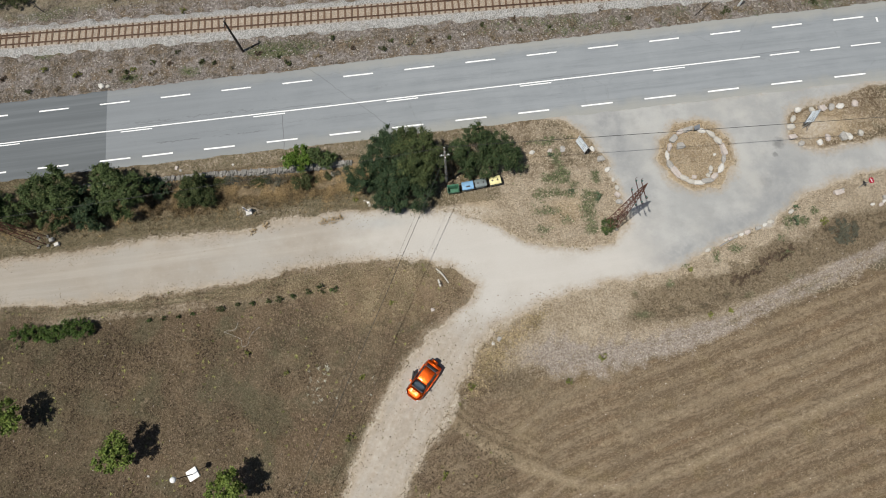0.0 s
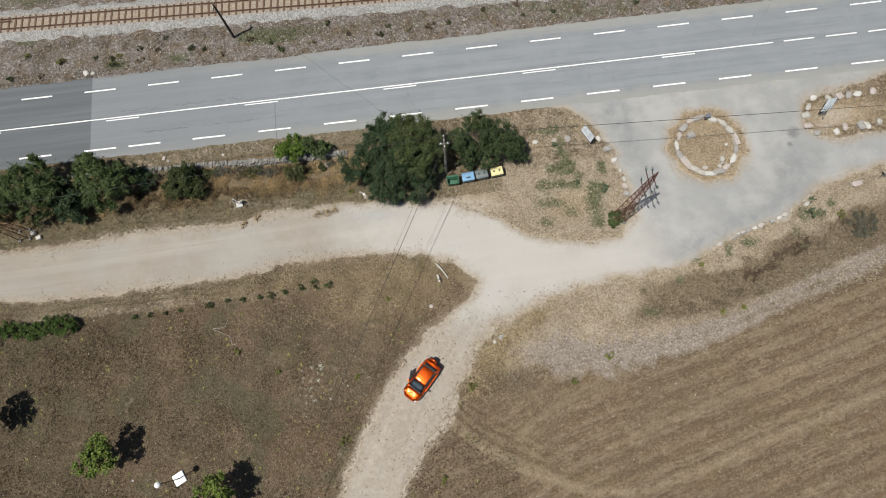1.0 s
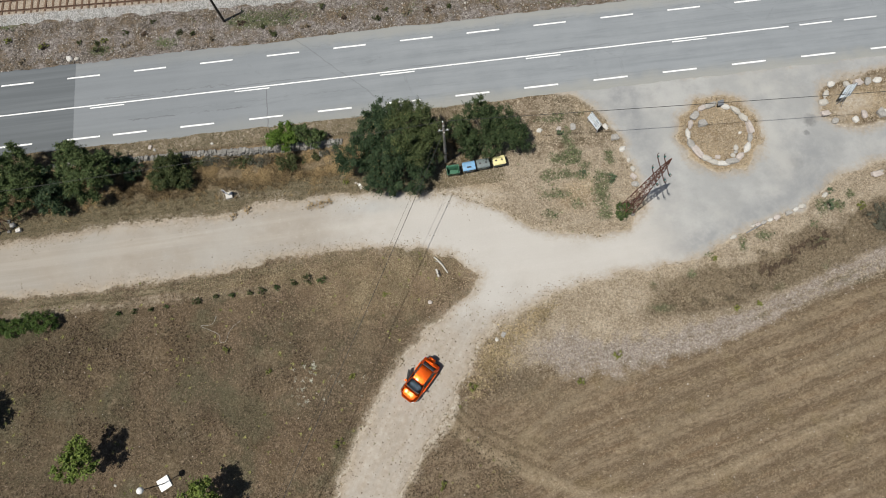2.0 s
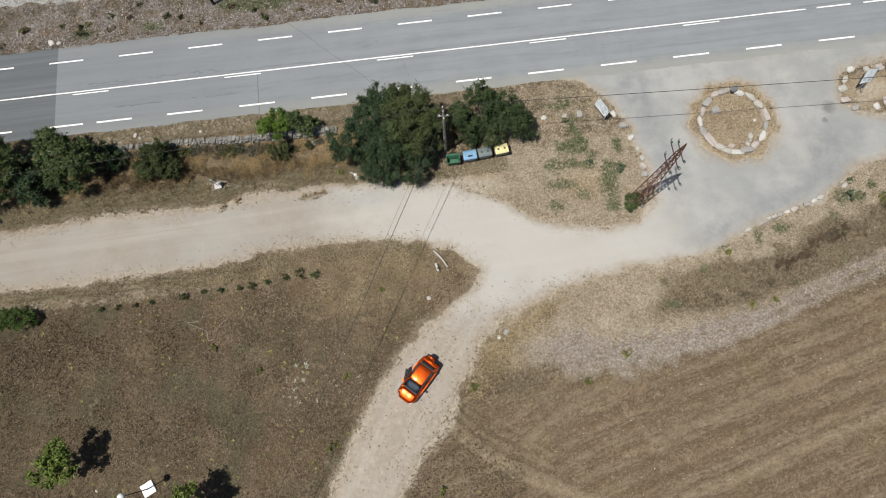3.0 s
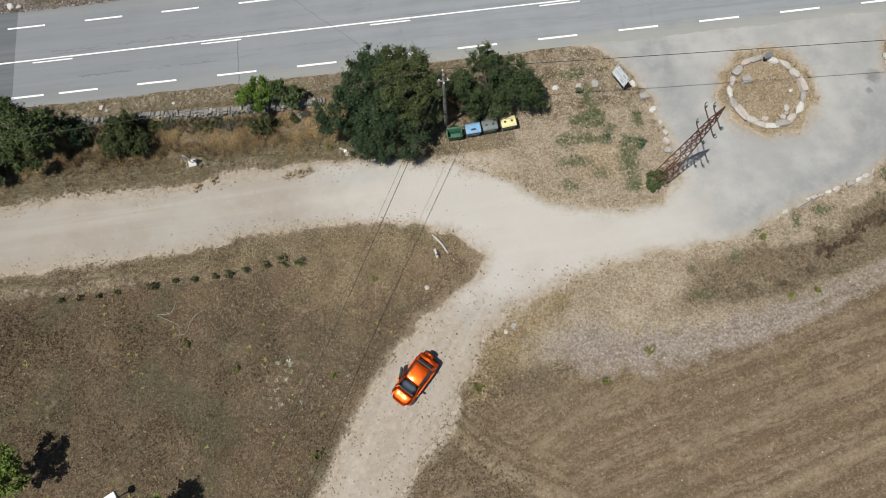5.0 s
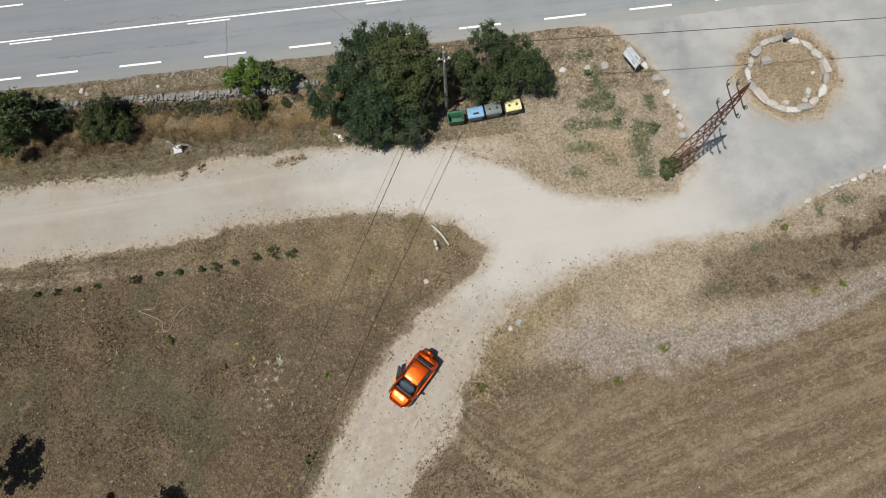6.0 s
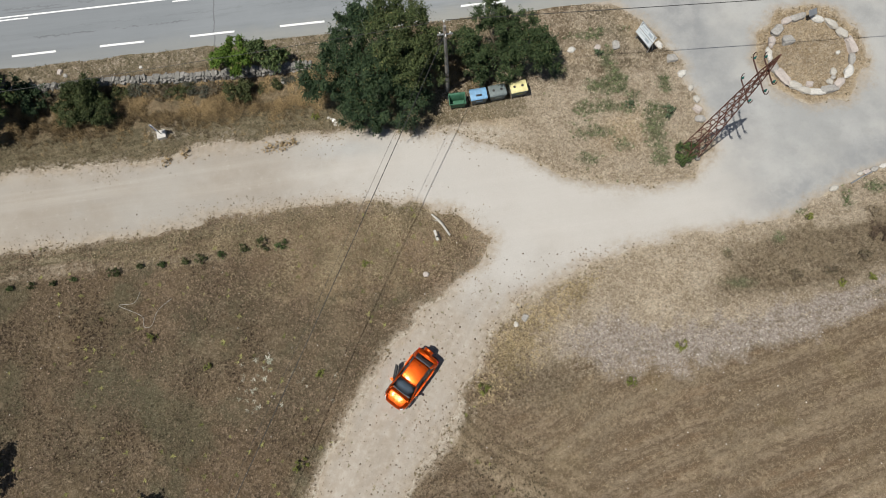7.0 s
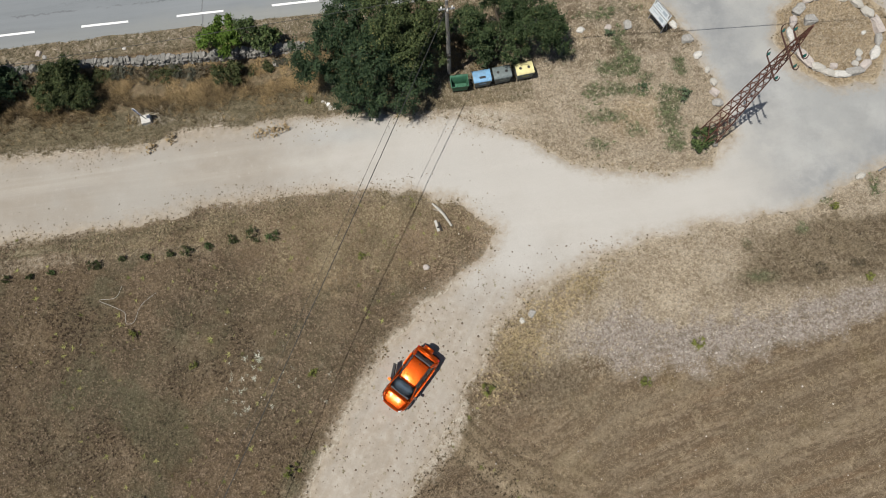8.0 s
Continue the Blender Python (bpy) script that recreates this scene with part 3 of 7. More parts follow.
def track_distance(x, y):
    d = outline_distance(TRACK_LINE, x, y)
    pad = np.hypot(x - RING[0], y - RING[1]) - 3.75
    return np.minimum(d, pad) + 0.16 * wobble(x, y, 1.3, 3) + 0.10 * wobble(x, y, 4.0, 4)


def bump_at(x, y, cx, cy, rx, ry, turn=0.0):
    c, s = math.cos(radians(turn)), math.sin(radians(turn))
    u, v = (x - cx) * c + (y - cy) * s, -(x - cx) * s + (y - cy) * c
    return np.clip(1.25 - np.sqrt((u / rx) ** 2 + (v / ry) ** 2), 0, 1)


def field_distance(x, y):
    return outline_distance(FIELD_LINE, x, y)


def zone_field(x, y):
    return smooth01(-1.5, -0.3, field_distance(x, y) + 0.35 * wobble(x, y, 1.3, 60))


def row_at(x, y):
    """Across the mown rows of the field."""
    return (y - 0.27 * x + 1.2 * smooth01(9, 4, x)) * 0.965


TURN_LINE = [(-6, 6.5), (-3.2, 1.2), (-1.6, -1.4), (-0.1, -3.2), (1.7, -4.7), (4.1, -6.2), (7.1, -7.7), (10.2, -8.9), (13.6, -9.3), (19.7, -8.0), (22.8, -7.0), (26.3, -6.0), (36.3, -3.3), (60, 3.1)]


def turn_row(x, y):
    """Across the curved rows where the mower turned."""
    return (y - curve_y(TURN_LINE, x)) * 0.70


def zone_trail(x, y):
    tread = np.abs(y - curve_y(TURN_LINE, x)) * (0.7 + 0.25 * smooth01(4, 12, x))
    branch = np.abs(row_at(x, y) + 8.2) + 2 * smooth01(14, 10, x)
    other = np.abs(row_at(x, y) + 3.6) + 2 * smooth01(14, 18, x)
    return np.clip(smooth01(0.5, 0.1, tread) + 0.7 * smooth01(0.5, 0.1, branch) + 0.5 * smooth01(0.5, 0.1, other), 0, 1)


def zone_headland(x, y):
    t = turn_row(x, y) + 0.3 * wobble(x, y, 0.8, 55)
    fade = smooth01(7.0, 1.5, x + 0.9 * wobble(x, y, 0.7, 56) + 0.4 * y)
    return 0.8 * smooth01(-0.5, 0.1, t) * smooth01(3.3, 1.9, t) * fade * smooth01(-2.6, -1.8, x) * smooth01(3.0, 1.2, y) * (outline_distance(TRACK_LINE, x, y) < 0)


def zone_sand(x, y):
    ring = smooth01(4.6, 3.7, np.hypot(x - RING[0], y - RING[1]))
    spots = 0.8 * bump_at(x, y, 12.2, 16.6, 3.0, 2.0, 20) + 0.7 * bump_at(x, y, 2.6, 3.0, 1.3, 2.6, -35) + 0.6 * bump_at(x, y, 9.5, 22.6, 3, 1) + 0.6 * bump_at(x, y, 14.5, 24, 3, 1.5, -50) + 0.9 * bump_at(x, y, 39.5, 22.4, 6.0, 2.4) + 0.6 * bump_at(x, y, 3, 18.8, 4, 1.2, -15)
    return np.clip(0.9 * ring + spots, 0, 1)


def zone_straw(x, y):
    a = smooth01(-48, -42, x) * smooth01(5, -3, x) * smooth01(20.2, 21.8, y) * smooth01(25.0, 24.2, y)
    b = bump_at(x, y, 12, 17.5, 5.4, 4.6) * 0.9
    c = smooth01(4.6, 3.6, np.hypot(x - RING[0], y - RING[1]))
    d = 0.3 * smooth01(6, -2, x) * smooth01(24.0, 25.2, y) * smooth01(27, 26.2, y)
    e = 0.3 * bump_at(x, y, 42.5, 22.4, 6, 3) + golden(x, y) + 1.0 * bump_at(x, y, -5.5, 10.0, 7.5, 3.4, 12) + 0.55 * bump_at(x, y, -16.0, 11.8, 9.0, 1.6, 2)
    return np.clip(a + b + c + d + e, 0, 1)


def golden(x, y):
    """Golden grass fringe on the inside of the bend."""
    return np.clip(bump_at(x, y, 3.0, 2.9, 1.7, 3.4, -42) + bump_at(x, y, 6.4, 5.6, 3.0, 0.9, 30), 0, 1)


def zone_verge(x, y):
    south = curve_y(FIELD_TOP, x)
    a = smooth01(0.5, 3, x) * smooth01(south + 1.4, south + 3.0, y) * smooth01(22, 18, y)
    b = 0.62 * smooth01(4, 7, x) * smooth01(12, 13.5, y) * smooth01(20, 17, x) * smooth01(27, 26, y)
    b = b + 0.75 * smooth01(-46, -38, x) * smooth01(-12, -18, x) * smooth01(0.75, 0.25, np.abs(y - 11.35 + 0.012 * (x + 30)))
    b = b + 0.85 * smooth01(-34, -28, x) * smooth01(2, -6, x) * smooth01(24.7, 25.2, y) * smooth01(27, 26.4, y)
    c = 0.5 * smooth01(1.7, 0.1, -outline_distance(TRACK_LINE, x, y)) * smooth01(3, -1, x)
    return np.clip(0.85 * a * (1 - 0.4 * golden(x, y)) + 0.7 * b + c, 0, 1)


def zone_scrub(x, y):
    line = curve_y([(16, 6.2), (24, 6.7), (32, 8.9), (44, 12.2), (60, 16)], x)
    band = smooth01(15.5, 22.5, x + 2.2 * wobble(x, y, 0.7, 52)) * smooth01(2.4, 0.9, np.abs(y - line) + 0.6 * wobble(x, y, 0.8, 51) + 0.25 * wobble(x, y, 2.2, 53))
    return np.clip((0.85 + 0.25 * smooth01(28, 36, x)) * band + 0.7 * bump_at(x, y, -28, 12.3, 16, 0.5, 0) + 0.3 * bump_at(x, y, 4, 1.2, 4.5, 1.4, 10) + 0.5 * bump_at(x, y, 20, 6, 6, 1.2, 12) + 0.7 * bump_at(x, y, 20.5, 6.6, 3.2, 1.6, 14) + 0.75 * bump_at(x, y, 25.0, 6.4, 6.0, 2.0, 15) + 0.7 * bump_at(x, y, 35.0, 9.9, 7.5, 2.2, 16) + 0.9 * bump_at(x, y, 40.5, 11.4, 5.5, 2.2, 14) + 0.55 * bump_at(x, y, -0.9, -6.4, 1.8, 3.0, 0) + 0.6 * bump_at(x, y, 5.0, -0.2, 3.6, 1.5, -12) + 0.3 * bump_at(x, y, 5.5, 0.9, 3.2, 1.3, -25), 0, 1)


PALE_TOP = [(4.6, 3.0), (6.5, 3.9), (8.5, 5.0), (10.0, 4.5), (12.0, 3.5), (15.6, 3.25), (19.7, 3.75), (24.7, 4.5), (31.8, 6.9), (41.4, 9.9), (60, 15.2), (120, 31)]
PALE_FOOT = [(4.6, 2.6), (5.5, 2.3), (8.6, 1.0), (10.8, 0.8), (13.0, 0.65), (15.1, 0.9), (19.2, 1.5), (24.2, 2.7), (31.8, 5.2), (41.4, 8.1), (60, 13.6), (120, 29)]


def zone_pale(x, y):
    top, foot = curve_y(PALE_TOP, x), curve_y(PALE_FOOT, x)
    d = np.minimum(top - y, y - foot) + 0.25 * wobble(x, y, 1.8, 8) + 0.15 * wobble(x, y, 0.6, 58)
    strip = 0.9 * smooth01(4.0, 7.0, x + 0.8 * wobble(x, y, 0.9, 57)) * smooth01(-0.8, 0.9, d + 0.35 * wobble(x, y, 3.0, 103)) * (1 - 0.62 * smooth01(19, 29, x))
    lines = smooth01(0.55, 0.1, np.abs(top - y - 0.3 + 0.12 * wobble(x, y, 1.1, 100))) + 0.75 * smooth01(0.6, 0.1, np.abs(y - foot - 0.45 + 0.2 * wobble(x, y, 0.9, 101)))
    return np.clip(strip + 0.6 * smooth01(16, 24, x) * lines, 0, 1)


def zone_trod(x, y):
    """Trodden grey-green strip along the north edge of the track."""
    d = -track_distance(x, y)
    return smooth01(3.0, -4.0, x) * smooth01(17.0, 18.0, y) * smooth01(0.2, 0.9, d) * smooth01(2.6, 1.7, d + 0.3 * wobble(x, y, 0.7, 97)) * 1.05 + 0.95 * smooth01(-8, -16, x) * (y < 15) * smooth01(0.3, 0.7, d) * smooth01(1.6, 1.0, d + 0.2 * wobble(x, y, 0.7, 102))


def zone_rubble(x, y):
    return smooth01(34.9, 35.6, y) * smooth01(46.2, 44.6, y + 0.041 * x + 0.5)


def zone_north(x, y):
    return smooth01(43.6, 44.8, y + 0.041 * x)


def zone_green(x, y):
    g = 0
    for cx, cy, rx, ry in ((14.95, 17.7, 0.95, 0.85), (11.7, 18.5, 0.8, 0.5), (13.2, 19.1, 0.6, 0.5), (12.6, 20.4, 0.5, 0.9), (9.7, 18.6, 0.7, 0.6), (12.0, 21.8, 0.6, 1.2), (14.4, 15.7, 0.9, 1.3), (9.6, 14.9, 1.0, 0.6),
                           (11.0, 24.0, 1.4, 0.5), (12.9, 18.2, 0.6, 0.5), (11.6, 20.2, 1.5, 0.7), (10.4, 16.6, 1.2, 0.5), (15.6, 19.6, 0.5, 0.8), (8.4, 21.4, 1.0, 0.6), (14.2, 14.2, 1.0, 0.5), (12.0, 15.6, 0.8, 0.5), (-15.5, 37.8, 3.5, 1.0), (-40, 45.5, 5, 1.0), (-25, 36.6, 1.4, 0.6), (-31.6, 36.5, 1.3, 0.6),
                           (33.3, 12.9, 0.8, 1.1), (34.7, 13.0, 0.6, 0.6), (32.0, 11.4, 0.5, 0.5), (35.9, 13.8, 0.6, 0.5), (32.2, 7.6, 0.6, 0.5), (25.7, 10.4, 0.4, 0.8), (27.6, 11.0, 0.8, 0.5), (20.8, 8.2, 0.5, 0.5), (17.3, 7.7, 0.4, 0.4),
                           (1.3, 1.0, 0.7, 0.5), (22.6, 9.8, 0.6, 0.4), (17.5, 5.6, 1.5, 0.5), (-40.4, 40.6, 1.6, 0.8), (32.3, 9.7, 0.6, 0.5), (28.0, 6.4, 0.8, 0.4)):
        g = g + 1.05 * bump_at(x, y, cx, cy, 1.12 * rx, 1.12 * ry)
    g = g + 0.5 * bump_at(x, y, 12, 18.5, 5.5, 5.5) * np.clip(0.35 + 0.6 * wobble(x, y, 1.1, 114), 0, 1)
    belt = smooth01(-24, -12, x) * smooth01(1.5, 0.5, np.abs(y - rail_y(x) + 3.2))
    g = g + 0.62 * belt * np.clip(0.55 + 0.5 * wobble(x, y, 0.7, 98), 0, 1) + 0.5 * smooth01(45.2, 46.5, y + 0.041 * x) * np.clip(0.2 + 0.7 * wobble(x, y, 0.45, 99), 0, 1)
    return np.clip(g + 0.20 * wobble(x, y, 1.7, 59) - 0.12, 0, 1) * 0.8 * (g > 0)


def zone_dirt(x, y):
    d = track_distance(x, y)
    worn = bump_at(x, y, 3.0, 17.8, 4.5, 0.9, -12) + 1.1 * bump_at(x, y, 38.6, 22.3, 2.9, 1.5) + 0.5 * bump_at(x, y, 37.0, 21.0, 1.5, 1.0) + 0.5 * bump_at(x, y, 41.5, 24.6, 3.0, 0.6) + bump_at(x, y, -19.2, 20.6, 2.0, 1.0) + 0.7 * bump_at(x, y, -15.5, 20.0, 5.0, 0.7, -2) + 0.55 * bump_at(x, y, -28, 18.9, 11, 0.8) + bump_at(x, y, -1.6, -1.5, 1.0, 2.2, -35)
    return np.clip(0.22 * smooth01(-1.1, -0.1, d) + 0.75 * smooth01(-0.35, 0.25, d) + 0.30 * smooth01(-1.5, 0.0, d + 0.3 * wobble(x, y, 1.6, 109)) * smooth01(9, 6, y) + 0.6 * worn, 0, 1)


def ground_height(x, y):
    z = height_at(x, y) + 0.05 * wobble(x, y, 0.35, 21) * smooth01(26.0, 24.5, y)
    f = zone_field(x, y)
    z = z + f * 0.035 * np.sin(row_at(x, y) * 4.3) + 0.03 * zone_headland(x, y) * np.sin(turn_row(x, y) * 9.0 + 0.9 * wobble(x, y, 0.9, 105))
    z = z + 0.10 * wobble(x, y, 2.0, 5) * zone_scrub(x, y) + 0.05 * wobble(x, y, 3.1, 6) * zone_straw(x, y)
    z = z + smooth01(36.0, 38.5, y) * (0.06 + 0.05 * wobble(x, y, 1.6, 7)) * smooth01(200, 100, y)
    under = np.maximum(smooth01(-0.35, 0.35, track_distance(x, y)), smooth01(ROAD_SOUTH - 0.1, ROAD_SOUTH + 0.5, y) * smooth01(ROAD_NORTH + 0.1, ROAD_NORTH - 0.5, y))
    return z * (1 - under) + (height_at(x, y) - 0.07) * under


def spread(lo, hi, step, far):
    """Even steps inside, growing steps out to the horizon."""
    inner = list(np.arange(lo, hi + step, step))
    out, d = [], step
    while sum(out) < far:
        d *= 1.35
        out.append(d)
    left = [lo - v for v in np.cumsum(out)][::-1]
    right = [inner[-1] + v for v in np.cumsum(out)]
    return np.array(left + inner + right)


ground = new("ground", sheet("ground", spread(-52, 56, 0.3, 2500), spread(-18, 54, 0.3, 2500), None, ground_height, GROUND, {
    "field": zone_field, "row": row_at, "turnrow": turn_row, "trail": zone_trail, "headland": zone_headland, "sand": zone_sand, "straw": zone_straw, "verge": zone_verge, "scrub": zone_scrub, "pale": zone_pale, "trod": zone_trod,
    "rubble": zone_rubble, "north": zone_north, "green": zone_green, "dirt": zone_dirt}))
ground.data.shade_smooth()
tagged(ground, "dry brown summer grassland with mown field and straw verges", "ground", kind="structure")


def on_track(x, y):
    return track_distance(x, y) > -0.75


def track_height(x, y):
    d = track_distance(x, y)
    rim = smooth01(0.0, 0.9, d)
    return height_at(x, y) + 0.025 * wobble(x, y, 0.5, 31) * rim - 0.02 + 0.04 * smooth01(-0.2, 0.5, d) - 0.16 * smooth01(0.05, -0.5, d)


def zone_tar(x, y):
    a = smooth01(13, 24, x + 0.25 * (y - 14)) * 0.95
    return np.clip(a + smooth01(9, 13, x) * smooth01(16, 21, y) + 0.6 * bump_at(x, y, -6.0, 17.5, 4.5, 0.9, -3), 0, 1)


def zone_stain(x, y):
    s = bump_at(x, y, 18.3, 23.4, 1.6, 4.6, 8) + 0.9 * bump_at(x, y, 27.6, 13.0, 7.0, 1.3, 20) + 0.7 * bump_at(x, y, 20.0, 10.6, 4.5, 0.9, 12) + 0.75 * bump_at(x, y, 19.6, 16.5, 1.5, 4.5, 0) + 0.6 * bump_at(x, y, 32.8, 17.6, 3.6, 3.0, 0) + 0.45 * smooth01(28, 34, x) * np.clip(0.6 + 0.6 * wobble(x, y, 0.5, 106), 0, 1) + 0.5 * bump_at(x, y, 17.6, 25.4, 2.0, 1.6)
    return np.clip(s, 0, 1)


def zone_bleach(x, y):
    return np.clip(smooth01(-14, 3, x) * smooth01(4, 9, y) * 0.9 + 0.25 * smooth01(-30, -12, x) * smooth01(12, 14, y), 0, 1)


track = new("gravel_track", sheet("gravel_track", np.arange(-110, 110, 0.25), np.arange(-60, 27.4, 0.25), on_track, track_height, TRACK,
                                  {"stain": zone_stain, "tar": zone_tar, "inside": track_distance, "bleach": zone_bleach}))
track.data.shade_smooth()
tagged(track, "pale dusty gravel track merging into worn grey asphalt", "track", kind="structure")


def road_keep(x, y):
    return (y > ROAD_SOUTH - 0.6) & (y < ROAD_NORTH + 0.6)


def road_height(x, y):
    south = y - ROAD_SOUTH - 0.08 * wobble(x, y * 0.3, 0.7, 12) - 0.05 * wobble(x, y, 4.5, 14)
    north = ROAD_NORTH - y + 0.08 * wobble(x, y * 0.3, 0.6, 13) + 0.07 * wobble(x, y, 4.5, 15)
    return road_z(y) - 0.16 * smooth01(0.12, -0.35, np.minimum(south, north))


def road_z(y):
    return 0.055 + 0.045 * (1 - ((y - 30.95) / 4.4) ** 2)


road_x = np.concatenate([np.linspace(-1500, -90, 60), np.arange(-88, 88, 0.35), np.linspace(90, 1500, 60)])
road = new("road", sheet("road", road_x, np.arange(25.9, 36.1, 0.12), road_keep, road_height, ASPHALT))
road.data.shade_smooth()
tagged(road, "sun-bleached grey asphalt road with a darker repaired stretch", "road", kind="structure")


def marking(x0, x1, y, width, label):
    """A painted bar with slightly worn ends."""
    r, n = random.Random(int(x0 * 100) + int(y * 10)), max(2, int((x1 - x0) / 0.8))
    top, bottom = [], []
    for k in range(n + 1):
        x = x0 + (x1 - x0) * k / n
        top.append((x + r.uniform(-0.02, 0.02), y + width / 2 + r.uniform(-0.008, 0.008)))
        bottom.append((x + r.uniform(-0.02, 0.02), y - width / 2 + r.uniform(-0.008, 0.008)))
    bm = bmesh.new()
    up = [[bm.verts.new((px, py, road_z(py) + h)) for px, py in side] for side in (bottom, top) for h in (0.001, 0.008)]
    for k in range(n):
        bm.faces.new((up[1][k], up[1][k + 1], up[3][k + 1], up[3][k]))
        bm.faces.new((up[0][k], up[0][k + 1], up[1][k + 1], up[1][k]))
        bm.faces.new((up[3][k], up[3][k + 1], up[2][k + 1], up[2][k]))
    part("marking", bm, PAINT, road, label)


DASH = "white painted dash"
for k in range(-7, 18):
    marking(-34.5 + 6.46 * k, -34.5 + 6.46 * k + 3.15, 33.85, 0.15, DASH)
for x in [-23.55 + 6.5 * k for k in range(0, 16)] + [-29.95, -34.35, -40.8, -47.3, -53.8, -60.3, -66.8]:
    marking(x, x + 3.2, 27.42, 0.16, DASH)
marking(-110, 34.55, 30.66, 0.12, "continuous white centre line")
for k in range(-3, 5):
    marking(-32.2 + 13.9 * k, -32.2 + 13.9 * k + 3.3, 30.42, 0.11, DASH)
for k in range(0, 14):
    marking(35.55 + 4.22 * k, 35.55 + 4.22 * k + 3.1, 30.68, 0.13, DASH)


marking(47.36, 47.56, 33.35, 0.55, "short white painted mark")


# ---- railway ----
railway = thing("railway_track", "single railway line with rusty rails on wooden sleepers", "railway", 0, 0, 0, kind="structure")


def ballast_height(x, y):
    d = np.abs(y - rail_y(x))
    rough = d + 0.10 * wobble(x, y, 1.7, 41) + 0.14 * wobble(x, y, 3.9, 45)
    return 0.05 + 0.30 * smooth01(2.2, 1.2, rough) - 0.30 * smooth01(1.6, 2.4, rough) + 0.025 * wobble(x, y, 6.0, 42)


def make_ballast():
    n = Nodes("ballast_bed")
    lump, blot = n.cells(11, "Color"), n.noise(0.9, 5, 0.7)
    grey = n.node("ShaderNodeRGBToBW")
    n.put(grey.inputs[0], lump)
    c = n.mix(n.step(grey.outputs[0], 0.2, 0.8), (0.215, 0.212, 0.203), (0.430, 0.422, 0.406))
    c = n.mix(n.step(blot, 0.5, 0.75, 0, 0.6), c, (0.20, 0.16, 0.115))
    mid = n.step(n.math("ABSOLUTE", n.math("SUBTRACT", n.math("ADD", n.axis(1), n.math("MULTIPLY", n.axis(0), 0.041)), 40.78)), 0.75, 1.15, 0.65, 0.0)
    c = n.mix(mid, c, n.mix(n.step(n.noise(6, 5, 0.7), 0.35, 0.65), (0.27, 0.19, 0.12), (0.42, 0.33, 0.23)))
    n.bump(n.cells(11), 0.9, 0.06)
    return n.done(c, 0.95, 0, 0.15)


ballast_x = np.concatenate([np.linspace(-900, -72, 40), np.arange(-70, 60, 0.3), np.linspace(62, 900, 40)])
y_off = np.arange(-2.8, 2.81, 0.2)
gx, gd = np.meshgrid(ballast_x, y_off)
gy = gd + rail_y(gx)
idx = np.arange(gx.size).reshape(gx.shape)
quads = np.stack([idx[:-1, :-1], idx[:-1, 1:], idx[1:, 1:], idx[1:, :-1]], -1).reshape(-1, 4)
co = np.stack([gx, gy, ballast_height(gx, gy)], -1).reshape(-1, 3)
part("ballast", quad_mesh("ballast", co, quads, make_ballast()), None, railway, "grey crushed stone ballast")
RAIL_TURN = math.degrees(math.atan(-0.041))
for side in (-0.57, 0.57):
    bm = bmesh.new()
    prof = [(-0.065, 0), (0.065, 0), (0.065, 0.012), (0.012, 0.03), (0.012, 0.10), (0.036, 0.11), (0.036, 0.145), (-0.036, 0.145), (-0.036, 0.11), (-0.012, 0.10), (-0.012, 0.03), (-0.065, 0.012)]
    add_loft(bm, [[(x, rail_y(x) + side + py, 0.40 + pz) for py, pz in prof] for x in (-900, -60, 0, 60, 900)])
    part("rail", bm, RAIL, railway, "rusty brown steel rail")
bm = add_loft(bmesh.new(), [[(x, rail_y(x) + 0.27 + py, 0.40 + pz) for py, pz in prof] for x in (-900, -60, -42.2)])
part("guard_rail", bm, RAIL, railway, "rusty inner guard rail that ends")
sleeper_mesh = finish(box((0.21, 1.84, 0.16), bevel=0.02), "sleeper", SLEEPER)
rs = random.Random(5)
for k in range(-88, 60):
    x = k * 0.722 + rs.uniform(-0.05, 0.05)
    ob = part("sleeper", sleeper_mesh, None, railway)
    ob.matrix_basis = pose(x, rail_y(x) + rs.uniform(-0.05, 0.05), 0.325, 0, 0, RAIL_TURN + rs.uniform(-2, 2))


def rail_pole(x, y, tall, turn):
    p = thing("wooden_pole", "dark tarred wooden line pole beside the railway", "pole", x, y, -0.1, turn, "railway poles")
    part("shaft", tube([(0, 0, -0.3), (0.01, 0, tall * 0.5), (0, 0, tall)], [0.14, 0.12, 0.09], 10), DARK_WOOD, p)
    part("cross_arm", box((0.9, 0.09, 0.09), pose(0, 0.1, tall - 0.35), 0.01), DARK_WOOD, p)
    for s in (-0.38, -0.14, 0.14, 0.38):
        part("insulator", tube([(s, 0.1, tall - 0.30), (s, 0.1, tall - 0.2), (s, 0.1, tall - 0.12)], [0.025, 0.05, 0.03], 8), WHITE, p, "white porcelain insulator")
    return p


rail_pole(-19.15, 38.15, 5.6, 84)
post = thing("marker_post", "short white railway marker post by the road", "post", 33.7, 36.8, 0, 10)
part("post", tube([(0, 0, -0.2), (0, 0.02, 1.1), (0, 0.05, 2.1)], [0.11, 0.10, 0.09], 8), WHITE, post)
part("cap", tube([(0, 0.05, 2.1), (0, 0.05, 2.25)], [0.12, 0.10], 8), DARK_STEEL, post, "dark metal cap")
# Thin dark rod laid along a dark diagonal line on the verge.
fallen = thing("fallen_pole", "thin dark rod lying beside the road", "pole", 30.0, 37.0, 0, 0)
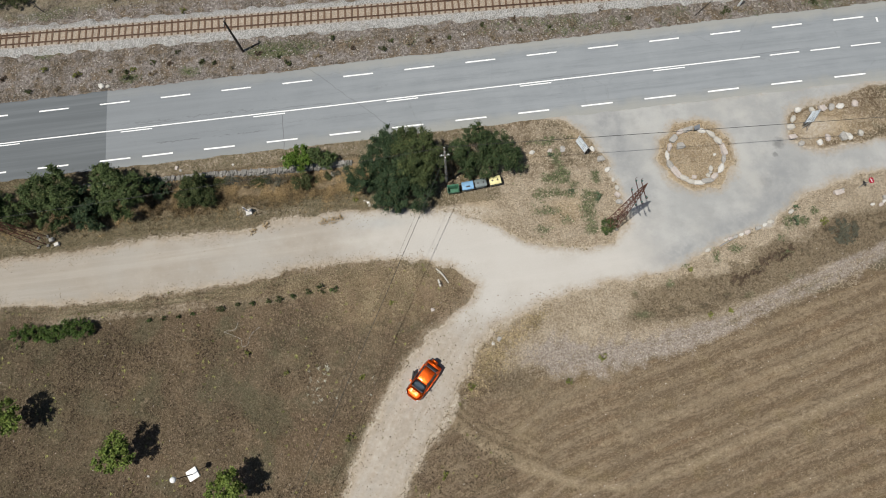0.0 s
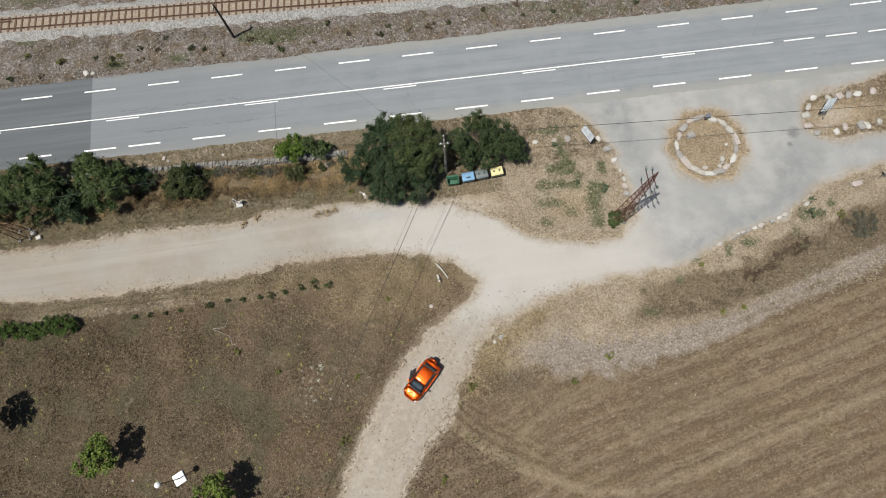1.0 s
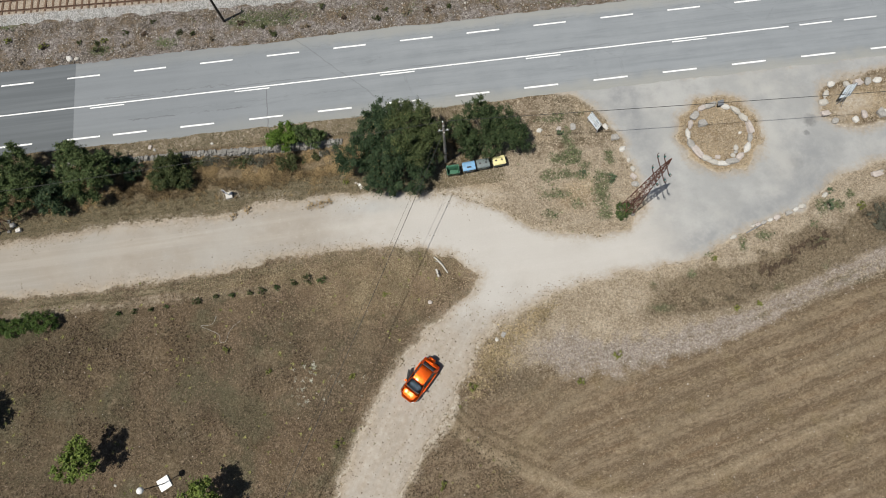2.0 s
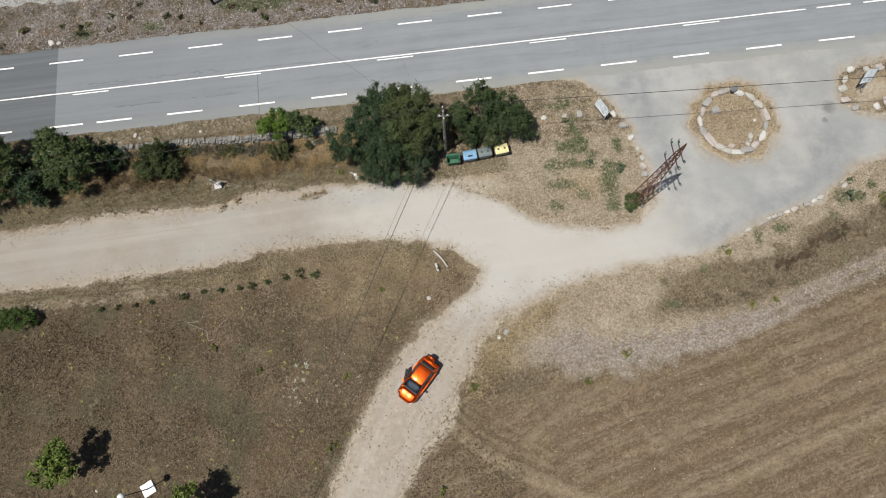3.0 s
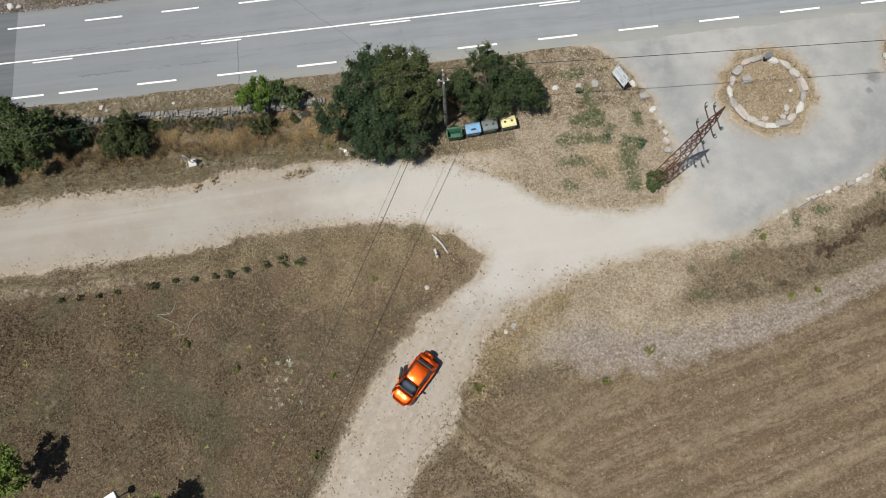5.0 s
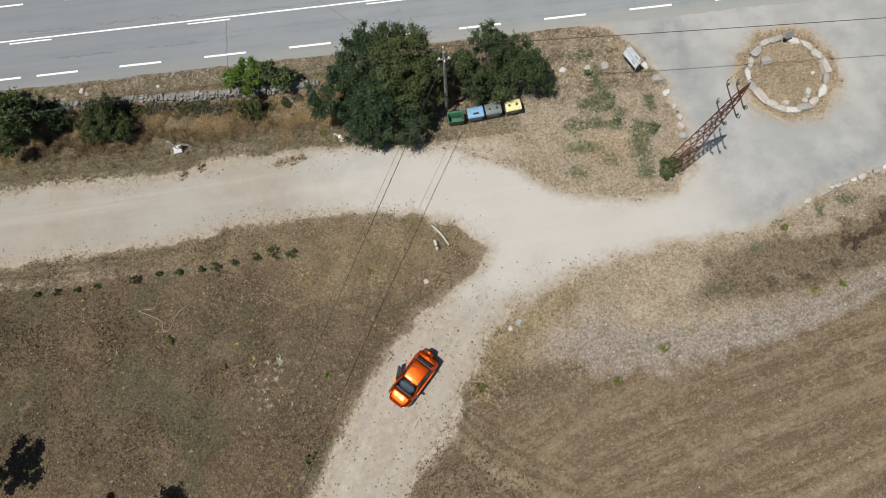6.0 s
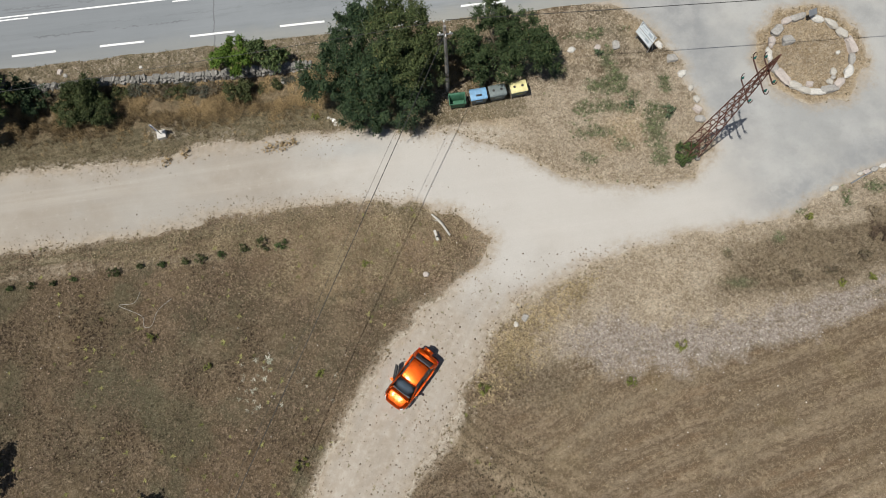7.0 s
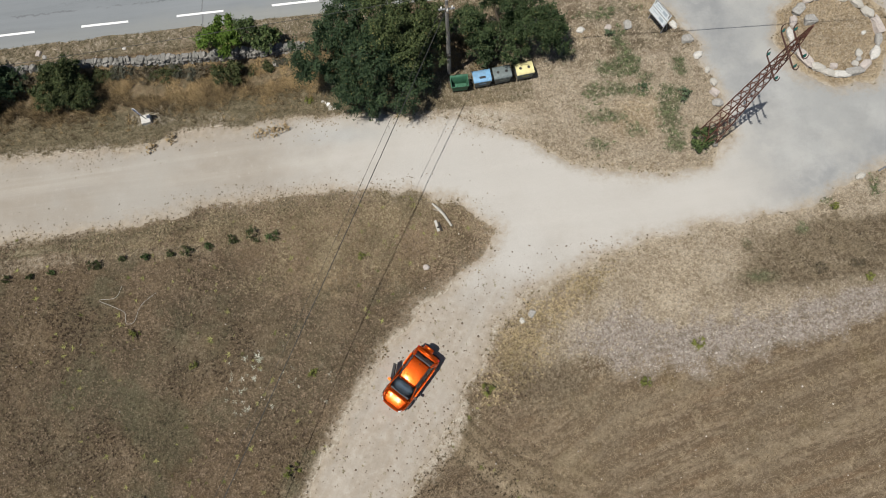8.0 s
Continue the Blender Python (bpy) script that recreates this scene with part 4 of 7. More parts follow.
part("shaft", tube([(-1.05, -0.75, 0.08), (0.0, 0.0, 0.12), (1.1, 0.78, 0.10)], [0.05, 0.06, 0.045], 8), DARK_WOOD, fallen)
branch = thing("dead_branch", "dark bare dead branch lying near the railway", "branch", -41.6, 46.4, 0.05, 0)
part("stem", tube([(-0.9, 0.9, 0.6), (-0.3, 0.2, 0.25), (0.5, -0.5, 0.1), (0.9, -0.4, 0.3)], [0.03, 0.05, 0.06, 0.03], 6), DARK_WOOD, branch)
part("twig", tube([(-0.3, 0.2, 0.25), (-0.6, -0.3, 0.4)], [0.03, 0.012], 5), DARK_WOOD, branch)


# ---- trees and bushes ----
def leaf_cloud(name, blobs, count, size, material, seed, droop=0.2, lumps=16):
    """Leaves along short sprays that fan out of clumps set on lumpy blobs (x, y, z, radius, squash)."""
    r = np.random.default_rng(seed)
    weights = np.array([b[3] ** 2 for b in blobs])
    per = 9
    spots, outs, ways = [], [], []
    for b, w in zip(blobs, weights / weights.sum()):
        n = max(4, int(0.88 * count * w / per))
        way = r.normal(size=(lumps, 3))
        way[:, 2] = np.abs(way[:, 2]) * 0.9 - 0.25
        way /= np.linalg.norm(way, axis=1)[:, None]
        heart = way * b[3] * r.uniform(0.45, 1.0, (lumps, 1))
        small = b[3] * r.uniform(0.18, 0.42, lumps) * (16 / lumps) ** 0.2
        pick = r.integers(0, lumps, n)
        d = r.normal(size=(n, 3)) + way[pick] * 0.7
        d[:, 2] += 0.25
        d /= np.linalg.norm(d, axis=1)[:, None]
        reach = small[pick] * np.where(r.uniform(0, 1, n) < 0.12, r.uniform(1.2, 1.7, n), r.uniform(0.7, 1.15, n))
        curl = r.normal(size=(n, 3)) * 0.25 - np.array([0, 0, 0.2])
        u = (np.arange(per) + r.uniform(0, 1, (n, per))) / per
        u = (0.25 + 0.75 * u)[:, :, None]
        p = heart[pick][:, None] + (d[:, None] * u + curl[:, None] * u * u) * reach[:, None, None]
        p = p + r.normal(size=p.shape) * size * 0.35
        p[..., 2] *= b[4]
        spots.append((p + np.array(b[:3])).reshape(-1, 3))
        outs.append(np.repeat(d, per, 0))
    p, d = np.concatenate(spots), np.concatenate(outs)
    low = p[:, 2] < 0.08
    p[low, 2] = r.uniform(0.08, 0.4, low.sum())
    n = len(p)
    nrm = d * 0.7 + r.normal(size=(n, 3)) * 0.6 + np.array([0, 0, 0.6])
    nrm /= np.linalg.norm(nrm, axis=1)[:, None]
    a = np.cross(nrm, r.normal(size=(n, 3)))
    a /= np.linalg.norm(a, axis=1)[:, None] + 1e-9
    b2 = np.cross(nrm, a)
    s = (size * r.uniform(0.6, 1.35, n))[:, None]
    fold = nrm * s * 0.18
    tip = a * s
    wide = b2 * s * r.uniform(0.42, 0.62, (n, 1))
    co = np.stack([p - tip * 0.5, p + wide * 0.5 + fold, p + tip * 0.5 - np.array([0, 0, 1]) * s * droop, p - wide * 0.5 + fold], 1).reshape(-1, 3)
    faces = np.arange(4 * n).reshape(n, 4)
    tris = np.concatenate([faces[:, [0, 1, 2]], faces[:, [0, 2, 3]]])
    return quad_mesh(name, co, tris, material)


def plant(name, label, category, x, y, blobs, count, size, material, seed, trunk=0.0, stems=5, group="", lumps=16, z=None):
    base = float(height_at(x, y)) if z is None else z
    p = thing(name, label, category, x, y, base, 0, group)
    part("crown" if trunk else "foliage", leaf_cloud("crown", blobs, count, size, material, seed, lumps=lumps), None, p)
    bm, r = bmesh.new(), random.Random(seed)
    top = max(b[2] for b in blobs)
    if trunk:
        add_tube(bm, [(0, 0, -0.2), (0.02, 0.03, top * 0.3), (0.05, 0.0, top * 0.62)], [trunk, trunk * 0.75, trunk * 0.5], 9)
        start = top * 0.35
    else:
        start, trunk = 0.0, 0.05
    for k in range(stems):
        b = blobs[k % len(blobs)]
        end = Vector((b[0] + r.uniform(-0.4, 0.4) * b[3], b[1] + r.uniform(-0.4, 0.4) * b[3], b[2] + 0.35 * b[3]))
        mid = end * 0.5 + Vector((r.uniform(-0.2, 0.2), r.uniform(-0.2, 0.2), 0.15 * top))
        add_tube(bm, [(0, 0, start), mid, end], [trunk * 0.5, trunk * 0.35, 0.012], 6)
    part("trunk" if trunk > 0.05 else "stems", bm, BARK, p)
    return p


plant("broadleaf_tree", "large dense dark blue green tree beside the stone wall", "tree", -4.6, 21.9,
      [(0.3, 0.6, 4.2, 2.0, 0.95), (0.4, 2.0, 4.7, 1.5, 1.1), (-1.0, 1.0, 3.4, 1.5, 1.0), (-2.6, -0.1, 2.5, 1.7, 0.95), (0.4, -1.1, 3.0, 2.4, 0.95), (2.0, -2.4, 1.9, 1.8, 0.9), (0.0, -2.7, 1.5, 1.5, 0.9), (-1.0, -1.6, 1.7, 1.6, 0.9), (3.2, -1.2, 2.4, 1.5, 0.95)],
      95000, 0.125, LEAF_DARK, 11, 0.22, 12, lumps=26)
plant("broadleaf_tree", "tall olive green tree crown rising beside the utility pole", "tree", -2.2, 22.2,
      [(0.3, 0.3, 5.2, 2.1, 0.95), (1.3, -0.4, 4.4, 1.8, 0.95), (-0.4, 1.0, 5.3, 1.4, 1.0), (0.9, 1.1, 4.9, 1.4, 1.0), (0.4, -1.2, 4.2, 1.6, 0.95), (2.1, 0.3, 3.4, 1.2, 1.0), (1.7, -1.2, 3.0, 1.2, 1.0)],
      52000, 0.125, LEAF_CROWN, 31, 0.2, 10, lumps=22)
plant("broadleaf_tree", "wide bushy green tree behind the waste containers", "tree", 4.5, 22.4,
      [(-0.6, 0.4, 2.9, 1.9, 1.0), (1.6, -0.3, 2.5, 1.8, 0.95), (0.0, -0.7, 1.8, 1.5, 0.9), (-0.4, 1.6, 3.6, 1.1, 1.3), (2.9, -0.5, 1.9, 1.3, 0.9), (1.4, 1.0, 2.8, 1.2, 1.1), (-1.8, 0.2, 2.0, 1.2, 1.0), (-2.1, 1.0, 1.6, 1.2, 1.0), (-1.6, -0.8, 1.3, 1.0, 1.0)],
      62000, 0.115, LEAF_SHADY, 12, 0.14, 9, lumps=26)
plant("bush", "bright green leafy shrub growing over the stone wall", "bush", -13.4, 24.3,
      [(-0.5, 0.0, 1.3, 1.1, 0.95), (0.3, 0.7, 1.5, 1.0, 0.95), (-1.0, 0.5, 1.0, 0.8, 0.9)], 11000, 0.14, LEAF_BRIGHT, 13)
plant("bush", "dark green shrub beside a bright green one", "bush", -11.5, 24.4,
      [(0.0, 0.1, 1.1, 1.1, 0.9), (0.9, 0.0, 0.9, 0.8, 0.9), (-0.4, 0.4, 1.5, 0.8, 1.0)], 5000, 0.16, LEAF_MID, 14)
plant("bush", "low olive green shrub below the stone wall", "bush", -13.7, 22.5, [(0.0, 0.0, 0.7, 0.9, 0.8), (0.5, 0.3, 0.6, 0.7, 0.8)], 3200, 0.14, LEAF_OLIVE, 15)
plant("bush", "round dense dark green shrub beside the stone wall", "bush", -24.2, 22.7,
      [(0, 0, 1.4, 1.4, 0.95), (0.8, -0.45, 1.1, 1.2, 0.9), (-0.8, -0.4, 1.15, 1.2, 0.9), (0.35, 0.75, 1.4, 1.1, 0.9), (-0.5, 0.65, 1.3, 1.0, 0.9)], 56000, 0.095, LEAF_BALL, 16, lumps=44)
plant("broadleaf_tree", "leafy green tree with spreading crown by the road", "tree", -31.3, 23.3,
      [(0.3, 0.2, 3.0, 2.0, 0.95), (-1.2, 0.9, 2.8, 1.5, 1.0), (1.4, -0.2, 2.5, 1.4, 1.0), (-0.4, -1.5, 2.0, 1.5, 0.9), (-1.0, 1.6, 3.4, 0.9, 1.0)], 36000, 0.155, LEAF_MID, 17, 0.15, 9, lumps=24)
plant("broadleaf_tree", "blue green leafy tree in the roadside row", "tree", -37.8, 23.5,
      [(0.2, 0.2, 3.2, 2.0, 0.95), (-1.6, 0.3, 2.7, 1.6, 0.95), (1.2, -0.6, 2.6, 1.5, 0.95), (-0.2, -1.9, 1.9, 1.6, 0.9), (0.6, 1.5, 3.3, 1.1, 1.0)], 38000, 0.15, LEAF_MID, 18, 0.16, 9, lumps=24)
# Dark shrub, enlarged to fill the shaded gap between the trees.
plant("bush", "shady dark shrub between roadside trees", "bush", -34.9, 21.6, [(0, 0, 1.6, 1.6, 0.95), (-0.9, 0.5, 1.5, 1.4, 0.95), (0.6, -0.4, 1.2, 1.3, 0.9), (0.4, 1.4, 1.7, 1.3, 0.9)], 13000, 0.16, LEAF_DARK, 19)
# Added dark shrub that stands for the black shade at the wall end.
plant("bush", "dark shrub added for shade at the broken wall end", "bush", -28.4, 23.5, [(0, 0, 1.0, 1.1, 0.9), (0.6, 0.2, 0.8, 0.9, 0.85), (-0.5, 0.6, 1.1, 0.9, 0.9)], 6500, 0.14, LEAF_DARK, 33)
plant("broadleaf_tree", "low green tree at the end of the roadside row", "tree", -42.6, 22.9,
      [(0, 0, 2.4, 1.7, 0.9), (-1.5, 0.4, 2.2, 1.6, 0.9), (0.6, -1.0, 1.7, 1.3, 0.9), (-2.8, 0.2, 2.3, 1.6, 0.9)], 20000, 0.18, LEAF_MID, 20, 0.12, 7)
rt = random.Random(151)
for k, x in enumerate((-27.2, -21.9, -20.6, -19.4, -18.2, -17.0, -15.9, -11.6, -9.8)):
    s = rt.uniform(0.8, 1.1) * (0.7 if x > -12 else 1.0)
    mounds = [(rt.uniform(-0.9, 0.9), rt.uniform(-0.35, 0.25), rt.uniform(0.10, 0.35), s * rt.uniform(0.3, 0.6), 0.6) for _ in range(6)]
    plant("bramble", ("grey dry bramble thicket at the foot of the wall", "olive green bramble thicket at the foot of the wall")[k % 3 == 1], "bush", x, float(curve_y([(-28, 24.0), (-22, 23.8), (-15.6, 23.4), (-8.6, 23.3)], x)) + rt.uniform(-0.2, 0.15), mounds,
          int(4200 * s), 0.08, (LEAF_DRY, LEAF_OLIVE, LEAF_GREY)[k % 3], 150 + k, 0, 5, "bramble thickets")
rk = random.Random(44)
for k in range(34):
    streak = k < 14
    x = 27.0 + 0.46 * k + rk.uniform(-0.2, 0.2) if streak else 18.0 + 1.35 * (k - 14) + rk.uniform(-0.6, 0.6)
    y = float(curve_y([(27, 8.0), (33, 10.0)], x)) + rk.uniform(-0.55, 0.55) if streak else float(curve_y([(16, 6.6), (24, 7.0), (32, 9.6), (44, 12.8)], x)) + rk.uniform(-1.3, 1.2)
    s = rk.uniform(0.32, 0.55) if streak else rk.uniform(0.28, 0.5)
    mounds = [(rk.uniform(-0.9, 0.9) * s, rk.uniform(-0.7, 0.7) * s, 0.22 * s, s * rk.uniform(0.4, 0.7), 0.6) for _ in range(4)]
    plant("dry_shrub", "dark brown withered shrub on the scrubby bank" if streak else "low brown dry shrub on the scrubby bank", "bush", x, y, mounds, int(2600 * s), 0.07, LEAF_WITHERED if streak else (LEAF_DRY, LEAF_BUFF)[k % 2], 200 + k, 0, 4, "bank shrubs", 6)
for k, (x, y, s) in enumerate(((37.6, 11.3, 0.8), (38.4, 11.0, 0.75), (38.9, 11.7, 0.7), (38.1, 11.9, 0.6), (37.9, 10.6, 0.5))):
    plant("grey_scrub", "low grey green scrub on the bank", "bush", x, y, [(0, 0, 0.2, s, 0.5), (0.4 * s, -0.5 * s, 0.15, 0.6 * s, 0.5), (-0.5 * s, 0.3 * s, 0.15, 0.5 * s, 0.5)], int(5200 * s), 0.07, LEAF_GREY, 260 + k, 0, 4, "grey scrub", 9)
rn = random.Random(61)
for k in range(30):
    x, s = -45 + 3.05 * k + rn.uniform(-1.2, 1.2), rn.uniform(0.22, 0.5)
    y = rn.uniform(36.1, 37.6) + (0.9 if k % 3 == 0 else 0.0)
    mounds = [(rn.uniform(-0.9, 0.9) * s, rn.uniform(-0.6, 0.6) * s, 0.2 * s, s * rn.uniform(0.4, 0.7), 0.6) for _ in range(4)]
    plant("verge_scrub", ("dark brown dead scrub on the railway verge", "olive scrub tuft on the railway verge", "buff dry scrub on the railway verge")[k % 3], "bush", x, y, mounds, int(2400 * s), 0.075, (LEAF_WITHERED, LEAF_OLIVE, LEAF_BUFF)[k % 3], 300 + k, 0, 4, "railway verge scrub", 6)
for k, (x, y, s) in enumerate(((-11.8, 18.35, 0.5), (-10.9, 18.45, 0.55), (-10.2, 18.5, 0.4), (-18.9, 18.2, 0.4), (-17.6, 18.7, 0.35))):
    plant("grass_clump", "orange brown dry grass clump on the track edge", "grass", x, y, [(0, 0, 0.06, s * 0.9, 0.16), (0.5 * s, 0.1, 0.05, 0.6 * s, 0.16), (-0.5 * s, -0.1, 0.05, 0.5 * s, 0.16)], int(620 * s), 0.09, LEAF_RUSTY, 230 + k, 0, 3, "track edge grass clumps")
for x, y, s, label in ((-31.0, -1.5, 1.15, "young bright green tree on the dry lawn"), (-41.1, 2.5, 1.15, "young leafy tree casting a round shadow"),
                       (-21.1, -5.6, 1.2, "young fig-like tree beside the globe lamp")):
    plant("sapling", label, "tree", x, y, [(0.1 * s, 0.1 * s, 2.75 * s, 1.25 * s, 0.8), (-0.6 * s, -0.4 * s, 2.4 * s, 1.05 * s, 0.8), (0.3 * s, 0.7 * s, 2.5 * s, 0.9 * s, 0.8), (0.6 * s, -0.3 * s, 2.4 * s, 0.9 * s, 0.8)],
          int(3800 * s), 0.22, LEAF_YOUNG, int(50 - x), 0.06, 7, "young trees on the lawn", 20)
plant("bush", "green ivy-like shrub round the pylon foot", "bush", 15.75, 14.35, [(0, 0, 0.5, 0.75, 0.8), (0.5, 0.3, 0.5, 0.55, 0.8), (-0.3, -0.3, 0.35, 0.5, 0.7)], 3000, 0.11, LEAF_MID, 21)
for k, (x, y, s) in enumerate(((-43.6, 47.2, 1.0), (-45.6, 47.8, 1.2), (-33.2, 46.8, 0.9), (-31.6, 47.6, 1.1), (-17.5, 46.6, 0.7), (-39.5, 48.6, 1.0))):
    plant("bush", "dusty olive green scrub bush beyond the railway", "bush", x, y, [(0, 0, 0.6 * s, 0.9 * s, 0.8), (0.7 * s, 0.2, 0.5 * s, 0.7 * s, 0.8)], int(2200 * s), 0.14, LEAF_OLIVE, 170 + k, 0, 4, "scrub bushes")
for k, (x, y, s) in enumerate(((-41.55, 10.35, 0.98), (-39.9, 10.3, 0.78), (-38.6, 10.2, 0.84), (-37.2, 10.3, 0.92), (-35.55, 10.25, 0.98))):
    plant("hedge_bush", "clipped dark green hedge bush on the lawn edge", "bush", x, y, [(0, 0, 0.6 * s, 1.05 * s, 0.85), (0.4 * s, 0.2 * s, 0.5 * s, 0.65 * s, 0.8)], int(4600 * s), 0.10, LEAF_HEDGE, 60 + k, 0, 3, "hedge bushes", 22)
for k, (x, y) in enumerate(((-29.4, 10.5), (-28.0, 10.5), (-26.5, 10.5), (-25.1, 10.6), (-22.4, 10.9), (-20.7, 11.0), (-19.3, 11.0), (-17.7, 11.0), (-16.6, 11.1), (-15.3, 11.2), (-13.8, 11.4), (-12.5, 11.6), (-11.2, 11.5))):
    s = (0.28, 0.3, 0.26, 0.24, 0.5, 0.25, 0.26, 0.28, 0.45, 0.32, 0.42, 0.55, 0.5)[k]
    plant("small_shrub", "small dark green shrub in a planted row", "bush", x, y, [(0, 0, 0.5 * s, 0.8 * s, 0.8), (0.3 * s, -0.2 * s, 0.4 * s, 0.6 * s, 0.8)], int(240 + 700 * s), 0.085, LEAF_OLIVE if k % 3 else LEAF_MID, 80 + k, 0, 3, "planted shrub row", 6)
for k, (x, y, s) in enumerate(((-19.9, 6.1, 0.5), (-10.7, -2.5, 0.62), (-9.2, 2.8, 0.42), (9.8, 0.2, 0.55), (13.2, 2.1, 0.55), (23.9, 4.9, 0.4), (25.8, 5.1, 0.4), (0.9, 0.8, 0.5), (-2.5, -6.6, 0.55), (15.3, 17.5, 0.75), (12.9, 18.4, 0.45), (11.4, 22.4, 0.5),
                                (33.6, 12.9, 0.8), (34.2, 14.2, 0.45), (22.9, 9.3, 0.4), (-8.5, 20.1, 0.4), (-25.6, 43.9, 0.5), (-37.0, 37.6, 0.6), (-31.0, 37.5, 0.45), (-40.6, 38.6, 0.5), (44.2, 13.6, 0.9), (36.4, 12.4, 0.6), (-16.3, 4.0, 0.3), (-5.8, 9.4, 0.3), (-28.9, 38.1, 0.45), (-31.6, 36.5, 0.6), (-33.4, 37.6, 0.35), (-26.2, 39.0, 0.35), (-22.3, 37.2, 0.4), (-15.5, 37.0, 0.45), (-9.6, 38.4, 0.5), (-3.4, 37.4, 0.4), (6.5, 38.1, 0.4), (10.4, 36.9, 0.3))):
    plant("weed", "yellow green weed clump in dry grass", "weed", x, y, [(0, 0, 0.45 * s, 0.62 * s, 0.7), (0.4 * s, 0.25 * s, 0.3 * s, 0.45 * s, 0.7)], int(800 * s), 0.09, LEAF_CLOVER if 9 <= k <= 13 else LEAF_OLIVE if k > 23 else LEAF_WEED, 120 + k, 0, 3, "weed clumps", 6)


# ---- dry stone wall ----
stone_wall = thing("stone_wall", "dry stone wall of grey limestone along the roadside", "wall", 0, 0, 0, kind="structure")
WALL_LINE = [(-36, 25.0), (-28.5, 24.7), (-22, 24.6), (-15.6, 24.25), (-8.6, 24.2)]
stones = [(rock_mesh if k % 2 else block_mesh)("stone", 20 + k, STONE if k % 3 else WALL_STONE) for k in range(9)]
rw = random.Random(14)
bm = bmesh.new()
for (ax, ay), (bx, by) in zip(WALL_LINE, WALL_LINE[1:]):
    d = Vector((bx - ax, by - ay, 0))
    add_box(bm, (d.length, 0.32, 0.58), pose((ax + bx) / 2, (ay + by) / 2, -0.24, 0, 0, math.degrees(math.atan2(d.y, d.x))))
part("core", bm, STONE, stone_wall, "shadowed rubble core")
x = -34.2
while x < -8.7:
    wide = rw.uniform(0.17, 0.37)
    y = float(curve_y(WALL_LINE, x))
    for row, (dy, z, deep, high) in enumerate(((-0.20, -0.30, 0.26, 0.32), (-0.17, -0.06, 0.26, 0.28), (0.02, 0.10, 0.44, 0.26))):
        if row == 2 and rw.random() < 0.08:
            continue
        ob = part("stone", stones[rw.randrange(9)], None, stone_wall)
        ob.matrix_basis = pose(x + rw.uniform(-0.03, 0.03) + row * 0.09, y + dy + rw.uniform(-0.05, 0.05), z + rw.uniform(-0.04, 0.04), rw.uniform(-20, 20), rw.uniform(-20, 20), rw.uniform(-22, 22)) @ Matrix.Diagonal((wide * 1.05, deep * rw.uniform(0.8, 1.2), high * rw.uniform(0.8, 1.2), 1))
    x += wide * 0.98

# ---- loose boulders ----
boulders = [(block_mesh if k % 4 == 1 else rock_mesh)("boulder", 40 + k, (PINK_STONE, PALE_STONE, WHITE_STONE, MID_STONE)[(k * 3 + k // 4) % 4]) for k in range(8)]


def boulder(x, y, long, wide, high, turn, k, label, group):
    ob = tagged(new("boulder", boulders[k % 8]), label, "rock", group)
    ob.matrix_world = pose(x, y, float(height_at(x, y)) + 0.2 * high, 0, 0, turn) @ Matrix.Diagonal((long, wide, high, 1))


rb = random.Random(3)
for k, (x, y) in enumerate(((24.8, 23.4), (25.6, 23.55), (26.9, 23.25), (27.75, 22.8), (28.3, 22.0), (28.6, 21.0), (28.45, 20.0), (28.0, 19.1), (27.2, 18.35), (26.3, 17.95), (25.5, 17.85), (24.8, 18.05), (24.2, 18.5), (23.55, 19.15), (23.1, 20.0), (23.0, 21.0), (23.4, 21.9), (23.95, 22.7))):
    turn = math.degrees(math.atan2(y - RING[1], x - RING[0])) + 90
    boulder(x, y, rb.uniform(0.85, 1.2), rb.uniform(0.45, 0.62), rb.uniform(0.4, 0.55), turn + rb.uniform(-10, 10), k, "rough pale limestone block in a ring of stones", "ring of stones")
for k, (x, y, s) in enumerate(((24.5, 21.9, 0.75), (27.7, 20.6, 0.35), (27.0, 19.2, 0.6), (26.6, 18.5, 0.5), (25.2, 18.5, 0.4), (26.9, 18.8, 0.4))):
    boulder(x, y, s, s * 0.8, s * 0.6, 40 * k, k + 1, "small pale stone inside the stone ring", "stones inside the ring")
for k, (x, y) in enumerate(((36.9, 24.3), (36.2, 23.4), (35.8, 22.6), (35.7, 21.5), (36.4, 20.7), (38.2, 20.6), (39.1, 21.0), (40.6, 20.9), (41.2, 20.9), (42.4, 21.1), (38.3, 24.1), (39.4, 24.2), (40.3, 24.2), (41.2, 24.2), (42.7, 24.3))):
    boulder(x, y, rb.uniform(0.6, 0.95), rb.uniform(0.5, 0.7), rb.uniform(0.4, 0.55), rb.uniform(0, 180), k + 2, "pale boulder edging a grassy island", "island edge boulders")
for k, (x, y, s) in enumerate(((16.4, 21.5, 0.75), (16.9, 20.3, 0.75), (17.3, 19.2, 0.55), (17.5, 18.3, 0.65), (17.4, 17.6, 0.55), (17.45, 16.85, 0.8), (9.7, 23.0, 0.65), (11.5, 22.95, 0.65), (12.8, 22.95, 0.68), (15.75, 22.65, 0.7))):
    boulder(x, y, s * 0.92, s * 0.68, s * 0.55, 33 * k, k + 1, "pale boulder on the edge of dry grass", "lawn edge boulders")
